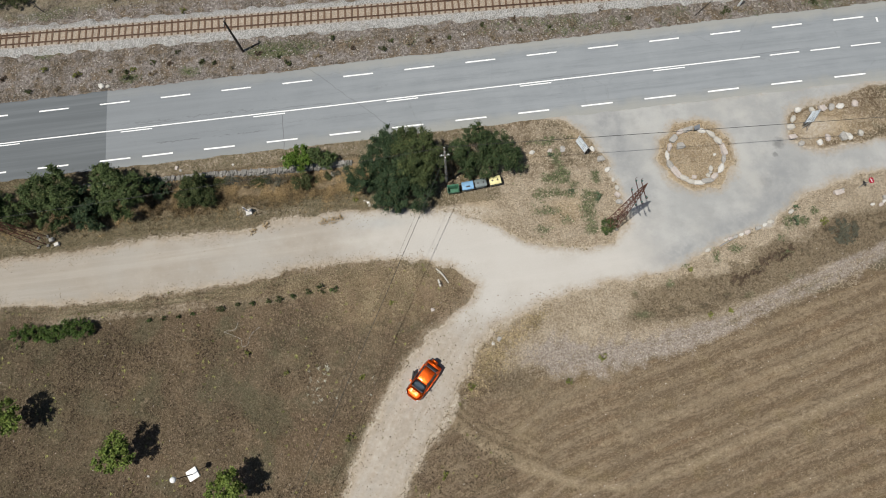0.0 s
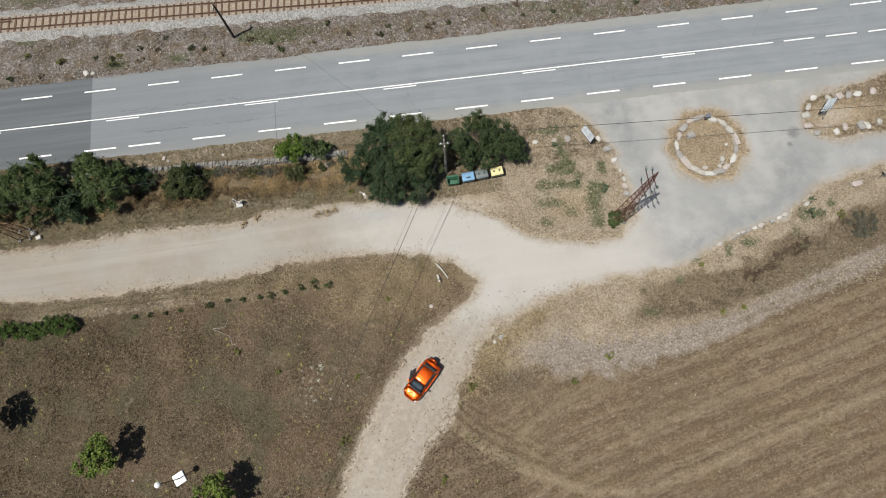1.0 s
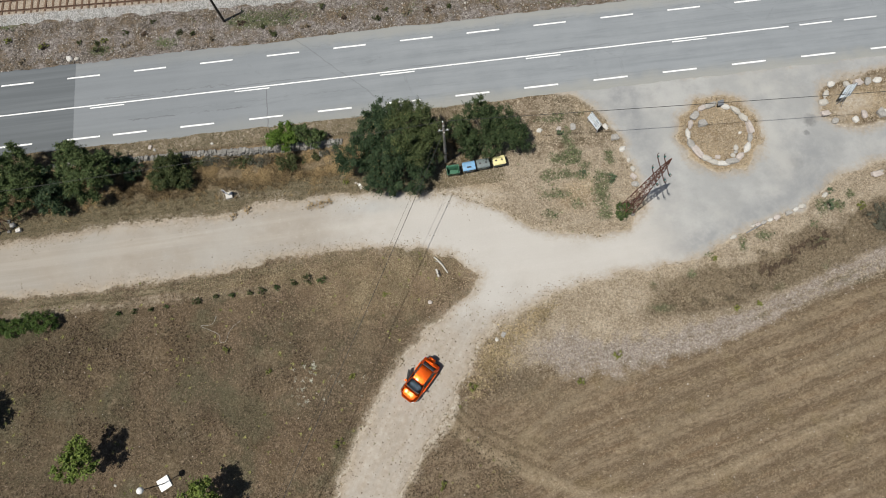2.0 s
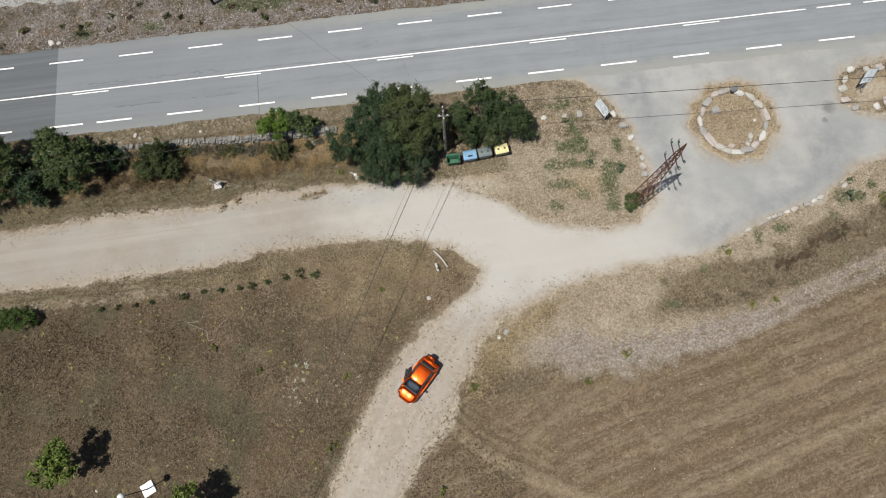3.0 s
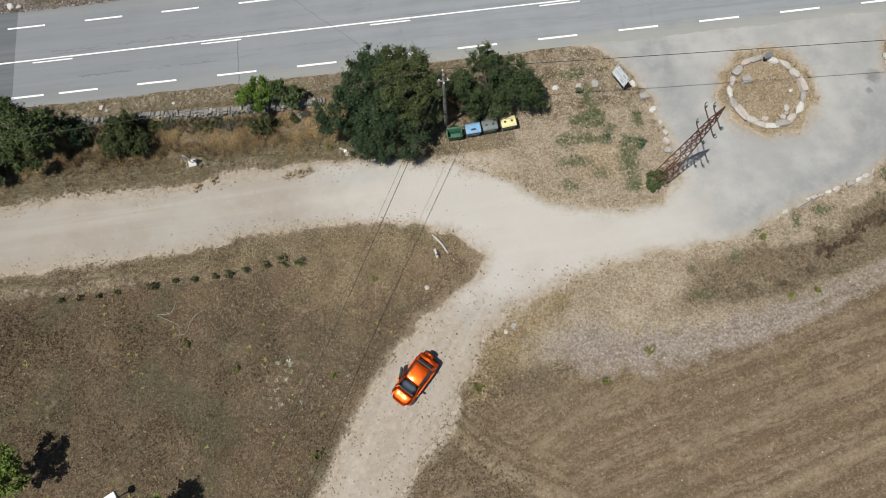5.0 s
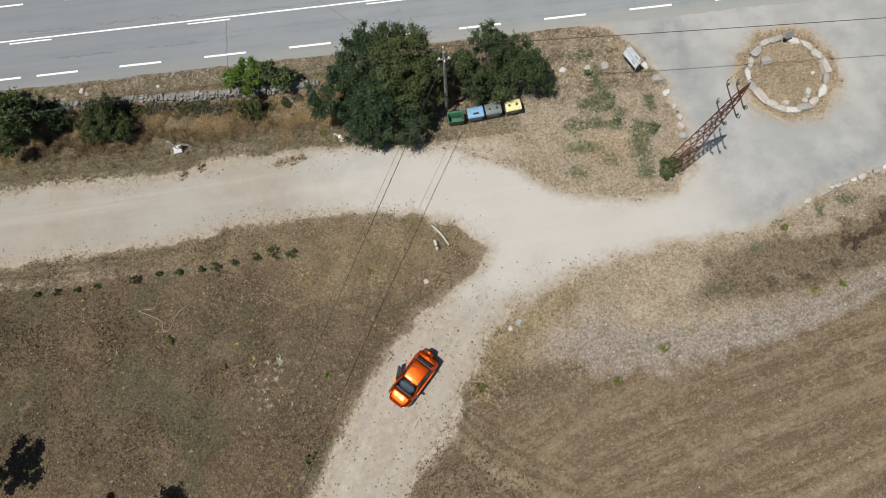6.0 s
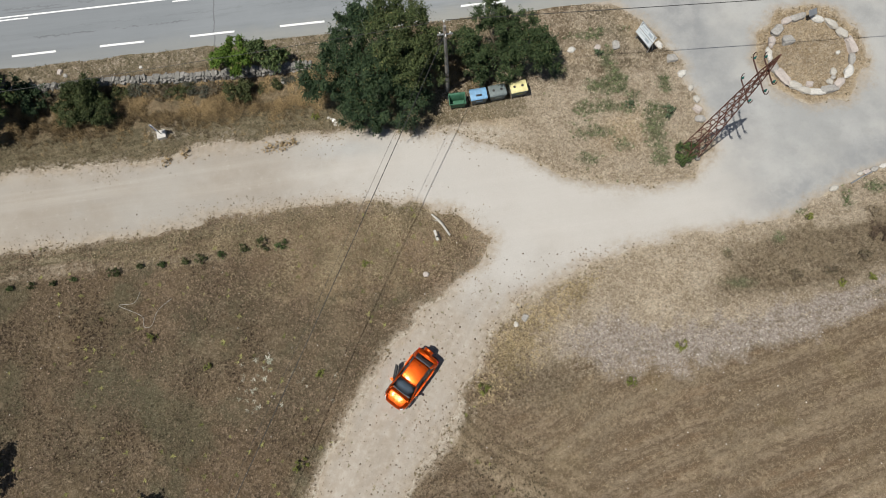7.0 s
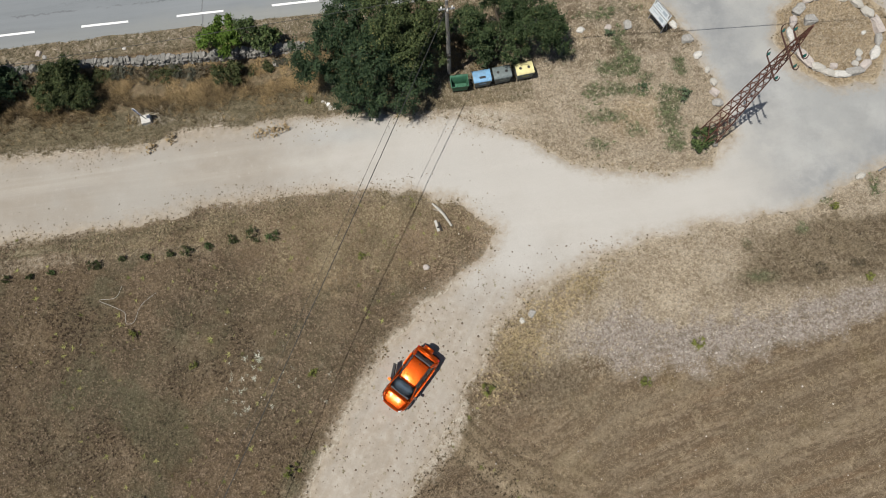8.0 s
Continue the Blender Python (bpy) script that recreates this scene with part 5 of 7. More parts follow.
for k, (x, y, s) in enumerate(((25.0, 11.05, 0.68), (26.9, 11.85, 0.5), (27.35, 11.95, 0.45), (27.9, 12.05, 0.6), (28.5, 12.2, 0.55), (29.1, 12.35, 0.8), (30.2, 12.65, 0.6), (30.9, 12.9, 0.6), (31.5, 13.1, 0.75), (33.7, 13.9, 0.7), (38.7, 15.3, 0.85), (39.2, 15.5, 0.4), (41.6, 13.7, 0.5), (42.4, 13.6, 0.6), (43.0, 14.3, 0.6), (42.8, 13.9, 0.5))):
    boulder(x, y, s * 0.95, s * 0.6, s * 0.5, 20 + 12 * math.sin(k * 3), k + 3, "whitish boulder lining the track edge", "track edge boulders")
for k, (x, y, s) in enumerate(((-1.9, 8.3, 0.45), (4.0, 4.85, 0.45), (3.4, 4.5, 0.4), (-29.4, -3.9, 0.25), (-15.5, 25.5, 0.4), (-26.4, 25.7, 0.36), (-26.0, 25.4, 0.35), (-20.6, 25.4, 0.3), (-9.1, 24.0, 0.45), (-10.6, 23.3, 0.4), (-34.4, 36.0, 0.7), (-33.7, 35.9, 0.5), (4.5, 37.2, 0.3), (14.0, 38.6, 0.35))):
    boulder(x, y, s, s * 0.8, s * 0.6, 50 * k, k, "loose pale stone in dry grass", "loose stones")


# ---- lattice pylons ----
GLASS_GREEN = plain("green_glass", (0.03, 0.19, 0.17), 0.12, 0, 0.6, wear=0.1)


def angle_bar(a, b, w, material, parent, name):
    bm = bmesh.new()
    a, b = Vector(a), Vector(b)
    add_box(bm, (w, w, (b - a).length), Matrix.Translation((a + b) / 2) @ (b - a).to_track_quat("Z", "Y").to_matrix().to_4x4())
    return part(name, bm, material, parent)


def pylon(x, y, turn, tall):
    p = thing("lattice_pylon", "rusty red steel lattice power pylon with green glass insulators", "pylon", x, y, float(height_at(x, y)), turn, "lattice pylons")
    def half(z):
        return 0.46 - 0.34 * min(1, z / (tall - 1.6)) if z < tall - 1.6 else 0.12 * (tall - z) / 1.6 + 0.012
    corner = ((1, 1), (-1, 1), (-1, -1), (1, -1))
    for sx, sy in corner:
        bm = bmesh.new()
        add_tube(bm, [(sx * half(z), sy * half(z), z) for z in (-0.2, tall * 0.5, tall - 1.6, tall)], [0.042, 0.038, 0.034, 0.026], 4)
        part("leg", bm, RUST, p)
    z, k = 0.35, 0
    while z < tall - 0.4:
        rise = max(0.42, half(z) * 1.9)
        for (ax, ay), (bx, by) in zip(corner, corner[1:] + corner[:1]):
            if k % 2:
                ax, ay, bx, by = bx, by, ax, ay
            z2 = min(z + rise, tall - 0.05)
            angle_bar((ax * half(z), ay * half(z), z), (bx * half(z2), by * half(z2), z2), 0.035, RUST, p, "brace")
        z, k = z + rise, k + 1
    for level, reach in ((tall - 3.5, 0.80), (tall - 1.95, 1.12), (tall - 1.55, 0.84)):
        bm = bmesh.new()
        off = 0.16 if level > tall - 1.8 else -0.14
        hook = ((0.80, 0.0), (0.93, 0.05), (1.0, 0.18), (1.0, 0.34), (0.95, 0.44))
        pts = [(off, -reach * u, level + h) for u, h in hook[::-1]] + [(off, reach * u, level + h) for u, h in hook]
        add_tube(bm, pts, [0.018, 0.022, 0.026, 0.03, 0.042, 0.042, 0.03, 0.026, 0.022, 0.018], 6)
        part("cross_arm", bm, DARK_RUST, p, "dark rusty curved arm")
        for s in (-1, 1):
            bm = bmesh.new()
            add_tube(bm, [(off, s * reach * 0.82, level + h) for h in (0.05, 0.12, 0.15, 0.19, 0.22, 0.27, 0.31, 0.34)], [0.02, 0.028, 0.07, 0.035, 0.058, 0.03, 0.034, 0.012], 10)
            part("insulator", bm, GLASS_GREEN, p, "green glass disc insulator", True)
    for sx, sy in corner:
        part("footing", box((0.28, 0.28, 0.22), pose(sx * 0.47, sy * 0.47, 0.02), 0.03), STONE, p, "grey concrete footing")
    return p


first_pylon = pylon(16.25, 14.55, 3, 12.1)
copy_thing(first_pylon, pose(-40.2, 19.65, -0.5, 0, 0, 5))
for x, y in ((-39.3, 19.75), (-38.75, 19.2)):
    c = thing("concrete_block", "pale weathered concrete block beside the pylon foot", "block", x, y, -0.5, 15, "concrete blocks")
    part("block", box((0.46, 0.36, 0.3), pose(0, 0, 0.13), 0.03), CONCRETE, c)


# ---- wooden line pole and wires ----
POLE = (0.85, 21.0)
POLE_GREY = plain("weathered_grey_pole", (0.27, 0.262, 0.25), 0.85, wear=0.5, grain=9, dirt=(0.13, 0.115, 0.10))
line_pole = thing("utility_pole", "weathered grey utility pole standing between two trees", "pole", *POLE, 0, 0)
part("shaft", tube([(0, 0, -0.3), (0, 0, 3.5), (0, 0, 7.6)], [0.14, 0.125, 0.09], 10), POLE_GREY, line_pole)
part("cross_arm", box((0.10, 1.1, 0.10), pose(0, 0, 7.2, 0, 0, 0), 0.01), WOOD, line_pole)
part("cross_arm", box((0.9, 0.08, 0.08), pose(0, 0, 6.8), 0.01), STEEL, line_pole)
for dx, dy, dz in ((0.0, 0.5, 7.36), (0.0, -0.45, 7.36), (0.3, 0, 6.95), (-0.3, 0, 6.95)):
    part("insulator", tube([(dx, dy, dz - 0.12), (dx, dy, dz - 0.05), (dx, dy, dz + 0.05)], [0.03, 0.06, 0.04], 8), WHITE, line_pole, "white porcelain insulator")
part("lamp_box", box((0.22, 0.16, 0.34), pose(0, -0.22, 2.4), 0.02), DARK_STEEL, line_pole, "small dark junction box")


def wire(a, b, sag, thick):
    a, b = Vector(a), Vector(b)
    pts = [a.lerp(b, u / 24) - Vector((0, 0, 4 * sag * (u / 24) * (1 - u / 24))) for u in range(25)]
    ob = new("overhead_wire", finish(tube(pts, thick, 5), "wire", CABLE))
    return tagged(ob, "thin black overhead wire strung from the pole", "wire", "overhead wires")


wire((1.0, 21.55, 7.35), (95, 17.3, 7.4), 0.4, 0.022)
wire((0.80, 20.6, 7.35), (-31.6, -38.0, 7.2), 1.5, 0.021)
wire((0.55, 21.0, 6.95), (-32.2, -38.0, 7.0), 1.3, 0.009)
wire((0.6, 21.5, 7.35), (-40.4, 19.8, 7.0), 0.3, 0.014)


# ---- waste containers ----
BIN_BODY = [plain("green_plastic", (0.05, 0.15, 0.09), 0.5, wear=0.3, grain=6), plain("blue_plastic", (0.20, 0.40, 0.62), 0.5, wear=0.3, grain=6),
            plain("grey_plastic", (0.16, 0.19, 0.19), 0.5, wear=0.3, grain=6), plain("yellow_plastic", (0.74, 0.67, 0.34), 0.5, wear=0.25, grain=6)]


NOTICES = [plain(name, colour, 0.5, wear=0.3, grain=7) for name, colour in (("green_notice", (0.10, 0.22, 0.15)), ("blue_notice", (0.25, 0.42, 0.62)), ("grey_notice", (0.33, 0.38, 0.34)), ("lime_notice", (0.42, 0.46, 0.20)))]


def bin_box(x, y, turn, body, lid, label, is_open, notice):
    """A four-wheeled container: tapered tub, rolled rim, domed lid, handles, wheels."""
    b = thing("waste_container", label, "waste container", x, y, 0.0, turn, "waste containers")
    bm = bmesh.new()
    def rim(w, d, z):
        return [(sx * w / 2, sy * d / 2, z) for sx, sy in ((-1, -1), (1, -1), (1, 1), (-1, 1))]
    add_loft(bm, [rim(0.98, 0.66, 0.22), rim(1.12, 0.84, 0.95), rim(1.20, 0.92, 0.95), rim(1.20, 0.92, 1.02), rim(1.10, 0.82, 1.02), rim(0.94, 0.62, 0.30)])
    part("tub", bm, body, b)
    for sx in (-1, 1):
        part("handle", tube([(sx * 0.60, -0.3, 0.9), (sx * 0.68, -0.3, 0.9), (sx * 0.68, 0.3, 0.9), (sx * 0.60, 0.3, 0.9)], 0.018, 6), DARK_STEEL, b)
        for sy in (-1, 1):
            part("wheel", tube([(sx * 0.40, sy * 0.26, 0.1), (sx * 0.45, sy * 0.26, 0.1)], 0.1, 12), RUBBER, b)
            part("castor", box((0.09, 0.09, 0.14), pose(sx * 0.425, sy * 0.26, 0.18)), DARK_STEEL, b)
    m = pose(0, 0.44, 1.04, 78 if is_open else 0, 0, 0)
    bm = bmesh.new()
    rows = [[(u * 0.60, -v * 0.90 - 0.0, 0.03 + 0.13 * math.sin(math.pi * min(1, max(0, v * 0.9 + 0.05))) * (1 - 0.35 * u * u) - d) for u in (-1, -0.6, 0, 0.6, 1)] for d, vs in ((0, (0, 0.2, 0.5, 0.8, 1.0)), (0.03, (1.0, 0.8, 0.5, 0.2, 0))) for v in vs]
    grid = [[bm.verts.new(m @ Vector(c)) for c in row] for row in rows]
    for a, c in zip(grid, grid[1:] + grid[:1]):
        for k in range(4):
            bm.faces.new((a[k], a[k + 1], c[k + 1], c[k]))
    bmesh.ops.recalc_face_normals(bm, faces=bm.faces)
    top = part("lid", bm, lid, b, "open tilted lid" if is_open else "closed domed lid", True)
    if not is_open:
        if "blue" in label:
            part("lid_opening", box((0.42, 0.15, 0.05), pose(0.02, -0.16, 1.175), 0.01), DARK_STEEL, top, "dark paper slot")
        else:
            for dx in (-0.28, 0.28):
                part("lid_opening", tube([(dx, -0.02, 1.13), (dx, -0.02, 1.195)], 0.095, 14), DARK_STEEL, top, "round dark deposit hole")
        part("front_panel", box((0.48, 0.02, 0.17), pose(0, -0.425, 0.74, 6, 0, 0), 0.005), notice, b, "faded printed notice")
    return b


for k, (x, y, turn, label) in enumerate(((1.38, 19.85, 0, "open green plastic waste container with empty tub"), (2.82, 19.98, 4, "blue plastic waste container with closed lid"),
                                         (4.12, 20.1, 5, "grey green plastic waste container with closed lid"), (5.55, 20.2, 6, "waste container with pale yellow lid and grey tub"))):
    bin_box(x, y, turn, BIN_BODY[(0, 2, 2, 2)[k]], BIN_BODY[(0, 1, 2, 3)[k]], label, k == 0, NOTICES[k]).scale = (0.95, 0.93, 0.93)


# ---- information boards and signs ----
PANEL = plain("faded_blue_panel", (0.70, 0.75, 0.78), 0.4, wear=0.2, grain=5)
BAR = plain("grey_print", (0.40, 0.46, 0.52), 0.5, wear=0.2)


def board(x, y, turn, label, wide=1.75, lean=76):
    """An upright printed panel between two posts."""
    half = wide / 2 - 0.1
    b = thing("information_board", label, "sign", x, y, 0, turn, "information boards")
    for s in (-half, half):
        part("post", tube([(s, 0.05, -0.2), (s, 0.05, 1.95)], 0.045, 8), STEEL, b)
        part("brace", tube([(s, 0.55, 0.0), (s, 0.1, 1.2)], 0.03, 6), STEEL, b)
    tilt = pose(0, -0.02, 1.45, lean, 0, 0)
    part("panel", box((wide, 0.98, 0.035), tilt, 0.006), PANEL, b, "faded pale blue printed panel")
    for sy in (-0.54, 0.54):
        part("frame_rail", box((wide + 0.05, 0.06, 0.06), tilt @ pose(0, sy * 0.93, 0), 0.008), STEEL, b)
    part("frame_rail", box((wide, 0.05, 0.02), tilt @ pose(0, 0.0, 0.026), 0.004), STEEL, b)
    for k, (u, v, w, h) in enumerate(((-0.32, 0.32, 0.6, 0.06), (0.35, 0.25, 0.45, 0.2), (-0.32, 0.15, 0.6, 0.04), (-0.32, -0.2, 0.6, 0.04), (0.35, -0.25, 0.45, 0.2))):
        part("printed_bar", box((w * wide / 1.75, h, 0.006), tilt @ pose(u * wide / 1.75, v, 0.02)), BAR, b)
    return b


board(14.5, 22.72, -63, "upright pale blue information board on steel posts", 1.5)
board(37.35, 22.85, 228, "tilted pale blue information board between boulders", 1.55, 66)

ring_sign = thing("plaque_stand", "small dark metal plaque stand among ring stones", "sign", 26.25, 23.4, 0, 15)
part("post", tube([(0, 0, -0.1), (0, 0, 0.75)], 0.05, 8), DARK_STEEL, ring_sign)
part("plaque", box((0.6, 0.42, 0.05), pose(0, 0, 0.8, 35, 0, 0), 0.01), STEEL, ring_sign, "grey sloping metal plaque")

SIGN_RED, SIGN_BLUE = plain("sign_red", (0.46, 0.018, 0.045), 0.4, wear=0.1), plain("sign_blue", (0.025, 0.06, 0.17), 0.4, wear=0.1)


def disc(r, thick, m):
    bm = bmesh.new()
    bmesh.ops.create_cone(bm, cap_ends=True, segments=28, radius1=r, radius2=r, depth=thick, matrix=m)
    return bm


no_entry = thing("no_entry_sign", "round red no entry sign with white bar", "sign", 40.75, 15.55, 0, 0)
part("post", tube([(0, 0, -0.2), (0, 0, 2.35)], 0.035, 8), STEEL, no_entry)
face = pose(-0.05, -0.01, 2.05, 0, 0, -78) @ pose(0, 0, 0, 82, 0, 0)
part("disc", disc(0.29, 0.02, face), SIGN_RED, no_entry)
part("bar", box((0.40, 0.10, 0.012), face @ pose(0, 0, 0.014)), WHITE, no_entry, "white bar")

marker = thing("road_sign", "small post with two round blue signs on a white footing", "sign", -19.25, 20.25, -0.5, 0)
part("footing", box((0.62, 0.6, 0.34), pose(0, 0, 0.12, 0, 0, 8), 0.02), CONCRETE, marker, "whitewashed concrete footing")
part("post", tube([(0, 0, 0.2), (0, 0, 1.75)], 0.03, 8), STEEL, marker)
for z, turn in ((1.55, -30), (1.08, -38)):
    f = pose(0, 0, z) @ pose(0, 0, 0, 84, 0, turn) @ pose(0, 0, 0.05)
    d = part("disc", disc(0.21, 0.02, f), WHITE, marker, "white rimmed round sign")
    part("emblem", disc(0.165, 0.012, f @ pose(0, 0, 0.013)), SIGN_BLUE, d, "blue face")

globe_lamp = thing("globe_lamp", "garden lamp with white globe on a square white base", "lamp", -25.25, -4.15, 0 - 0.5, 27)
part("base", box((1.0, 1.0, 0.24), pose(0, 0, 0.08), 0.02), WHITE, globe_lamp, "white painted concrete base")
part("pole", tube([(0, 0, 0.15), (0, 0, 2.0), (0, 0, 3.75)], [0.05, 0.04, 0.035], 10), DARK_STEEL, globe_lamp)
part("collar", tube([(0, 0, 3.7), (0, 0, 3.78), (0, 0, 3.85)], [0.05, 0.11, 0.09], 12), DARK_STEEL, globe_lamp)
bm = bmesh.new()
bmesh.ops.create_uvsphere(bm, u_segments=24, v_segments=14, radius=0.27, matrix=pose(0, 0, 4.05))
part("globe", bm, plain("opal_globe", (0.82, 0.82, 0.80), 0.25, wear=0.05), globe_lamp, "white opal globe", True)

# ---- litter ----
log = thing("bleached_log", "bleached white fallen branch on dry grass", "log", -0.6, 11.5, 0, 0)
part("stem", tube([(-0.55, 0.75, 0.08), (-0.2, 0.35, 0.13), (0.1, -0.05, 0.10), (0.5, -0.8, 0.08)], [0.06, 0.09, 0.085, 0.07], 8), PALE_STONE, log)
part("twig", tube([(-0.1, 0.2, 0.1), (-0.5, 0.35, 0.12)], [0.035, 0.015], 6), PALE_STONE, log)
plank = thing("plank", "short grey board lying in dry grass", "plank", -1.0, 10.8, 0, 0)
part("board", box((0.16, 0.72, 0.06), pose(0, 0, 0.05, 0, 0, 12), 0.01), CONCRETE, plank)
part("batten", box((0.10, 0.62, 0.05), pose(0.2, -0.05, 0.05, 0, 0, 14), 0.01), DARK_WOOD, plank, "dark timber batten")
part("crosspiece", box((0.22, 0.09, 0.05), pose(0.09, -0.1, 0.10, 0, 0, 10), 0.01), DARK_WOOD, plank, "dark timber crosspiece")
bag = thing("rubbish_heap", "crumpled white plastic rubbish under the tree", "litter", -7.1, 19.6, -0.1, 0)
rl = random.Random(8)
for k in range(11):
    bm = bmesh.new()
    bmesh.ops.create_icosphere(bm, subdivisions=2, radius=rl.uniform(0.07, 0.15))
    for v in bm.verts:
        v.co *= 1 + 0.7 * noise.noise(v.co * 11 + Vector((k * 5, 0, 0)))
        v.co.z = max(-0.04, v.co.z * 0.6)
    u = rl.uniform(-1, 1)
    bmesh.ops.translate(bm, verts=bm.verts, vec=(0.5 * u + rl.uniform(-0.1, 0.1), -0.3 * u + rl.uniform(-0.15, 0.15), 0.06))
    part("bag", bm, (WHITE, CONCRETE, PALE_STONE)[k % 3], bag)
bar = thing("metal_bar", "grey metal bar lying beside track boulders", "bar", 26.9, 11.55, 0.06, 22)
part("bar", tube([(-0.8, 0, 0), (0, 0.03, 0.02), (0.8, 0, 0.03)], 0.045, 8), STEEL, bar)
hose = thing("garden_hose", "thin pale hose lying in loops on the lawn", "hose", -20.4, 7.9, 0, 0)
part("hose", tube([Vector(q) for q in rounded([(-0.3, 1.4, -0.44), (-0.7, 0.7, -0.44), (-1.7, 0.65, -0.44), (-0.9, 0.2, -0.44), (-0.1, -0.3, -0.44), (0.0, -0.95, -0.44), (0.5, -0.9, -0.44), (0.8, -0.1, -0.44), (1.3, 0.4, -0.44), (1.8, 0.7, -0.44)], 6)], 0.013, 6), PALE_STONE, hose)


# ---- car ----
def make_car_paint():
    n = Nodes("orange_car_paint")
    flake = n.noise(900, 2)
    c = n.mix(n.step(flake, 0.3, 0.7), (0.66, 0.070, 0.002), (0.84, 0.135, 0.004))
    c = n.mix(n.step(n.noise(3, 5), 0.55, 0.8, 0, 0.12), c, (0.45, 0.33, 0.22))
    return n.done(c, 0.38, 0.80, 0.5, Coat_Weight=0.3, Coat_Roughness=0.15)


CAR_PAINT = make_car_paint()
CAR_GLASS = plain("tinted_glass", (0.016, 0.020, 0.024), 0.06, 0, 1.0, wear=0.0, dirt=(0.1, 0.1, 0.1))
# Windscreen: bluish sky reflection painted into the base colour.
SCREEN_SHEEN = plain("windscreen_sky_sheen", (0.125, 0.175, 0.225), 0.08, 0, 1.0, wear=0.1, dirt=(0.16, 0.17, 0.18))
BLACK_TRIM = plain("black_trim", (0.022, 0.022, 0.023), 0.55, wear=0.3)
CABIN = plain("grey_cabin", (0.07, 0.07, 0.075), 0.8, wear=0.2)
LAMP_GLASS = plain("clear_lamp", (0.40, 0.42, 0.42), 0.3, 0.0, 0.6, wear=0.05)
RED_LAMP = plain("red_lamp", (0.35, 0.01, 0.01), 0.15, 0, 0.6, wear=0.05)


def softened(bm, width, segments=2):
    sharp = [e for e in bm.edges if len(e.link_faces) == 2 and e.calc_face_angle(0) > 0.5]
    bmesh.ops.bevel(bm, geom=sharp, offset=width, segments=segments, affect="EDGES", clamp_overlap=True)
    return bm


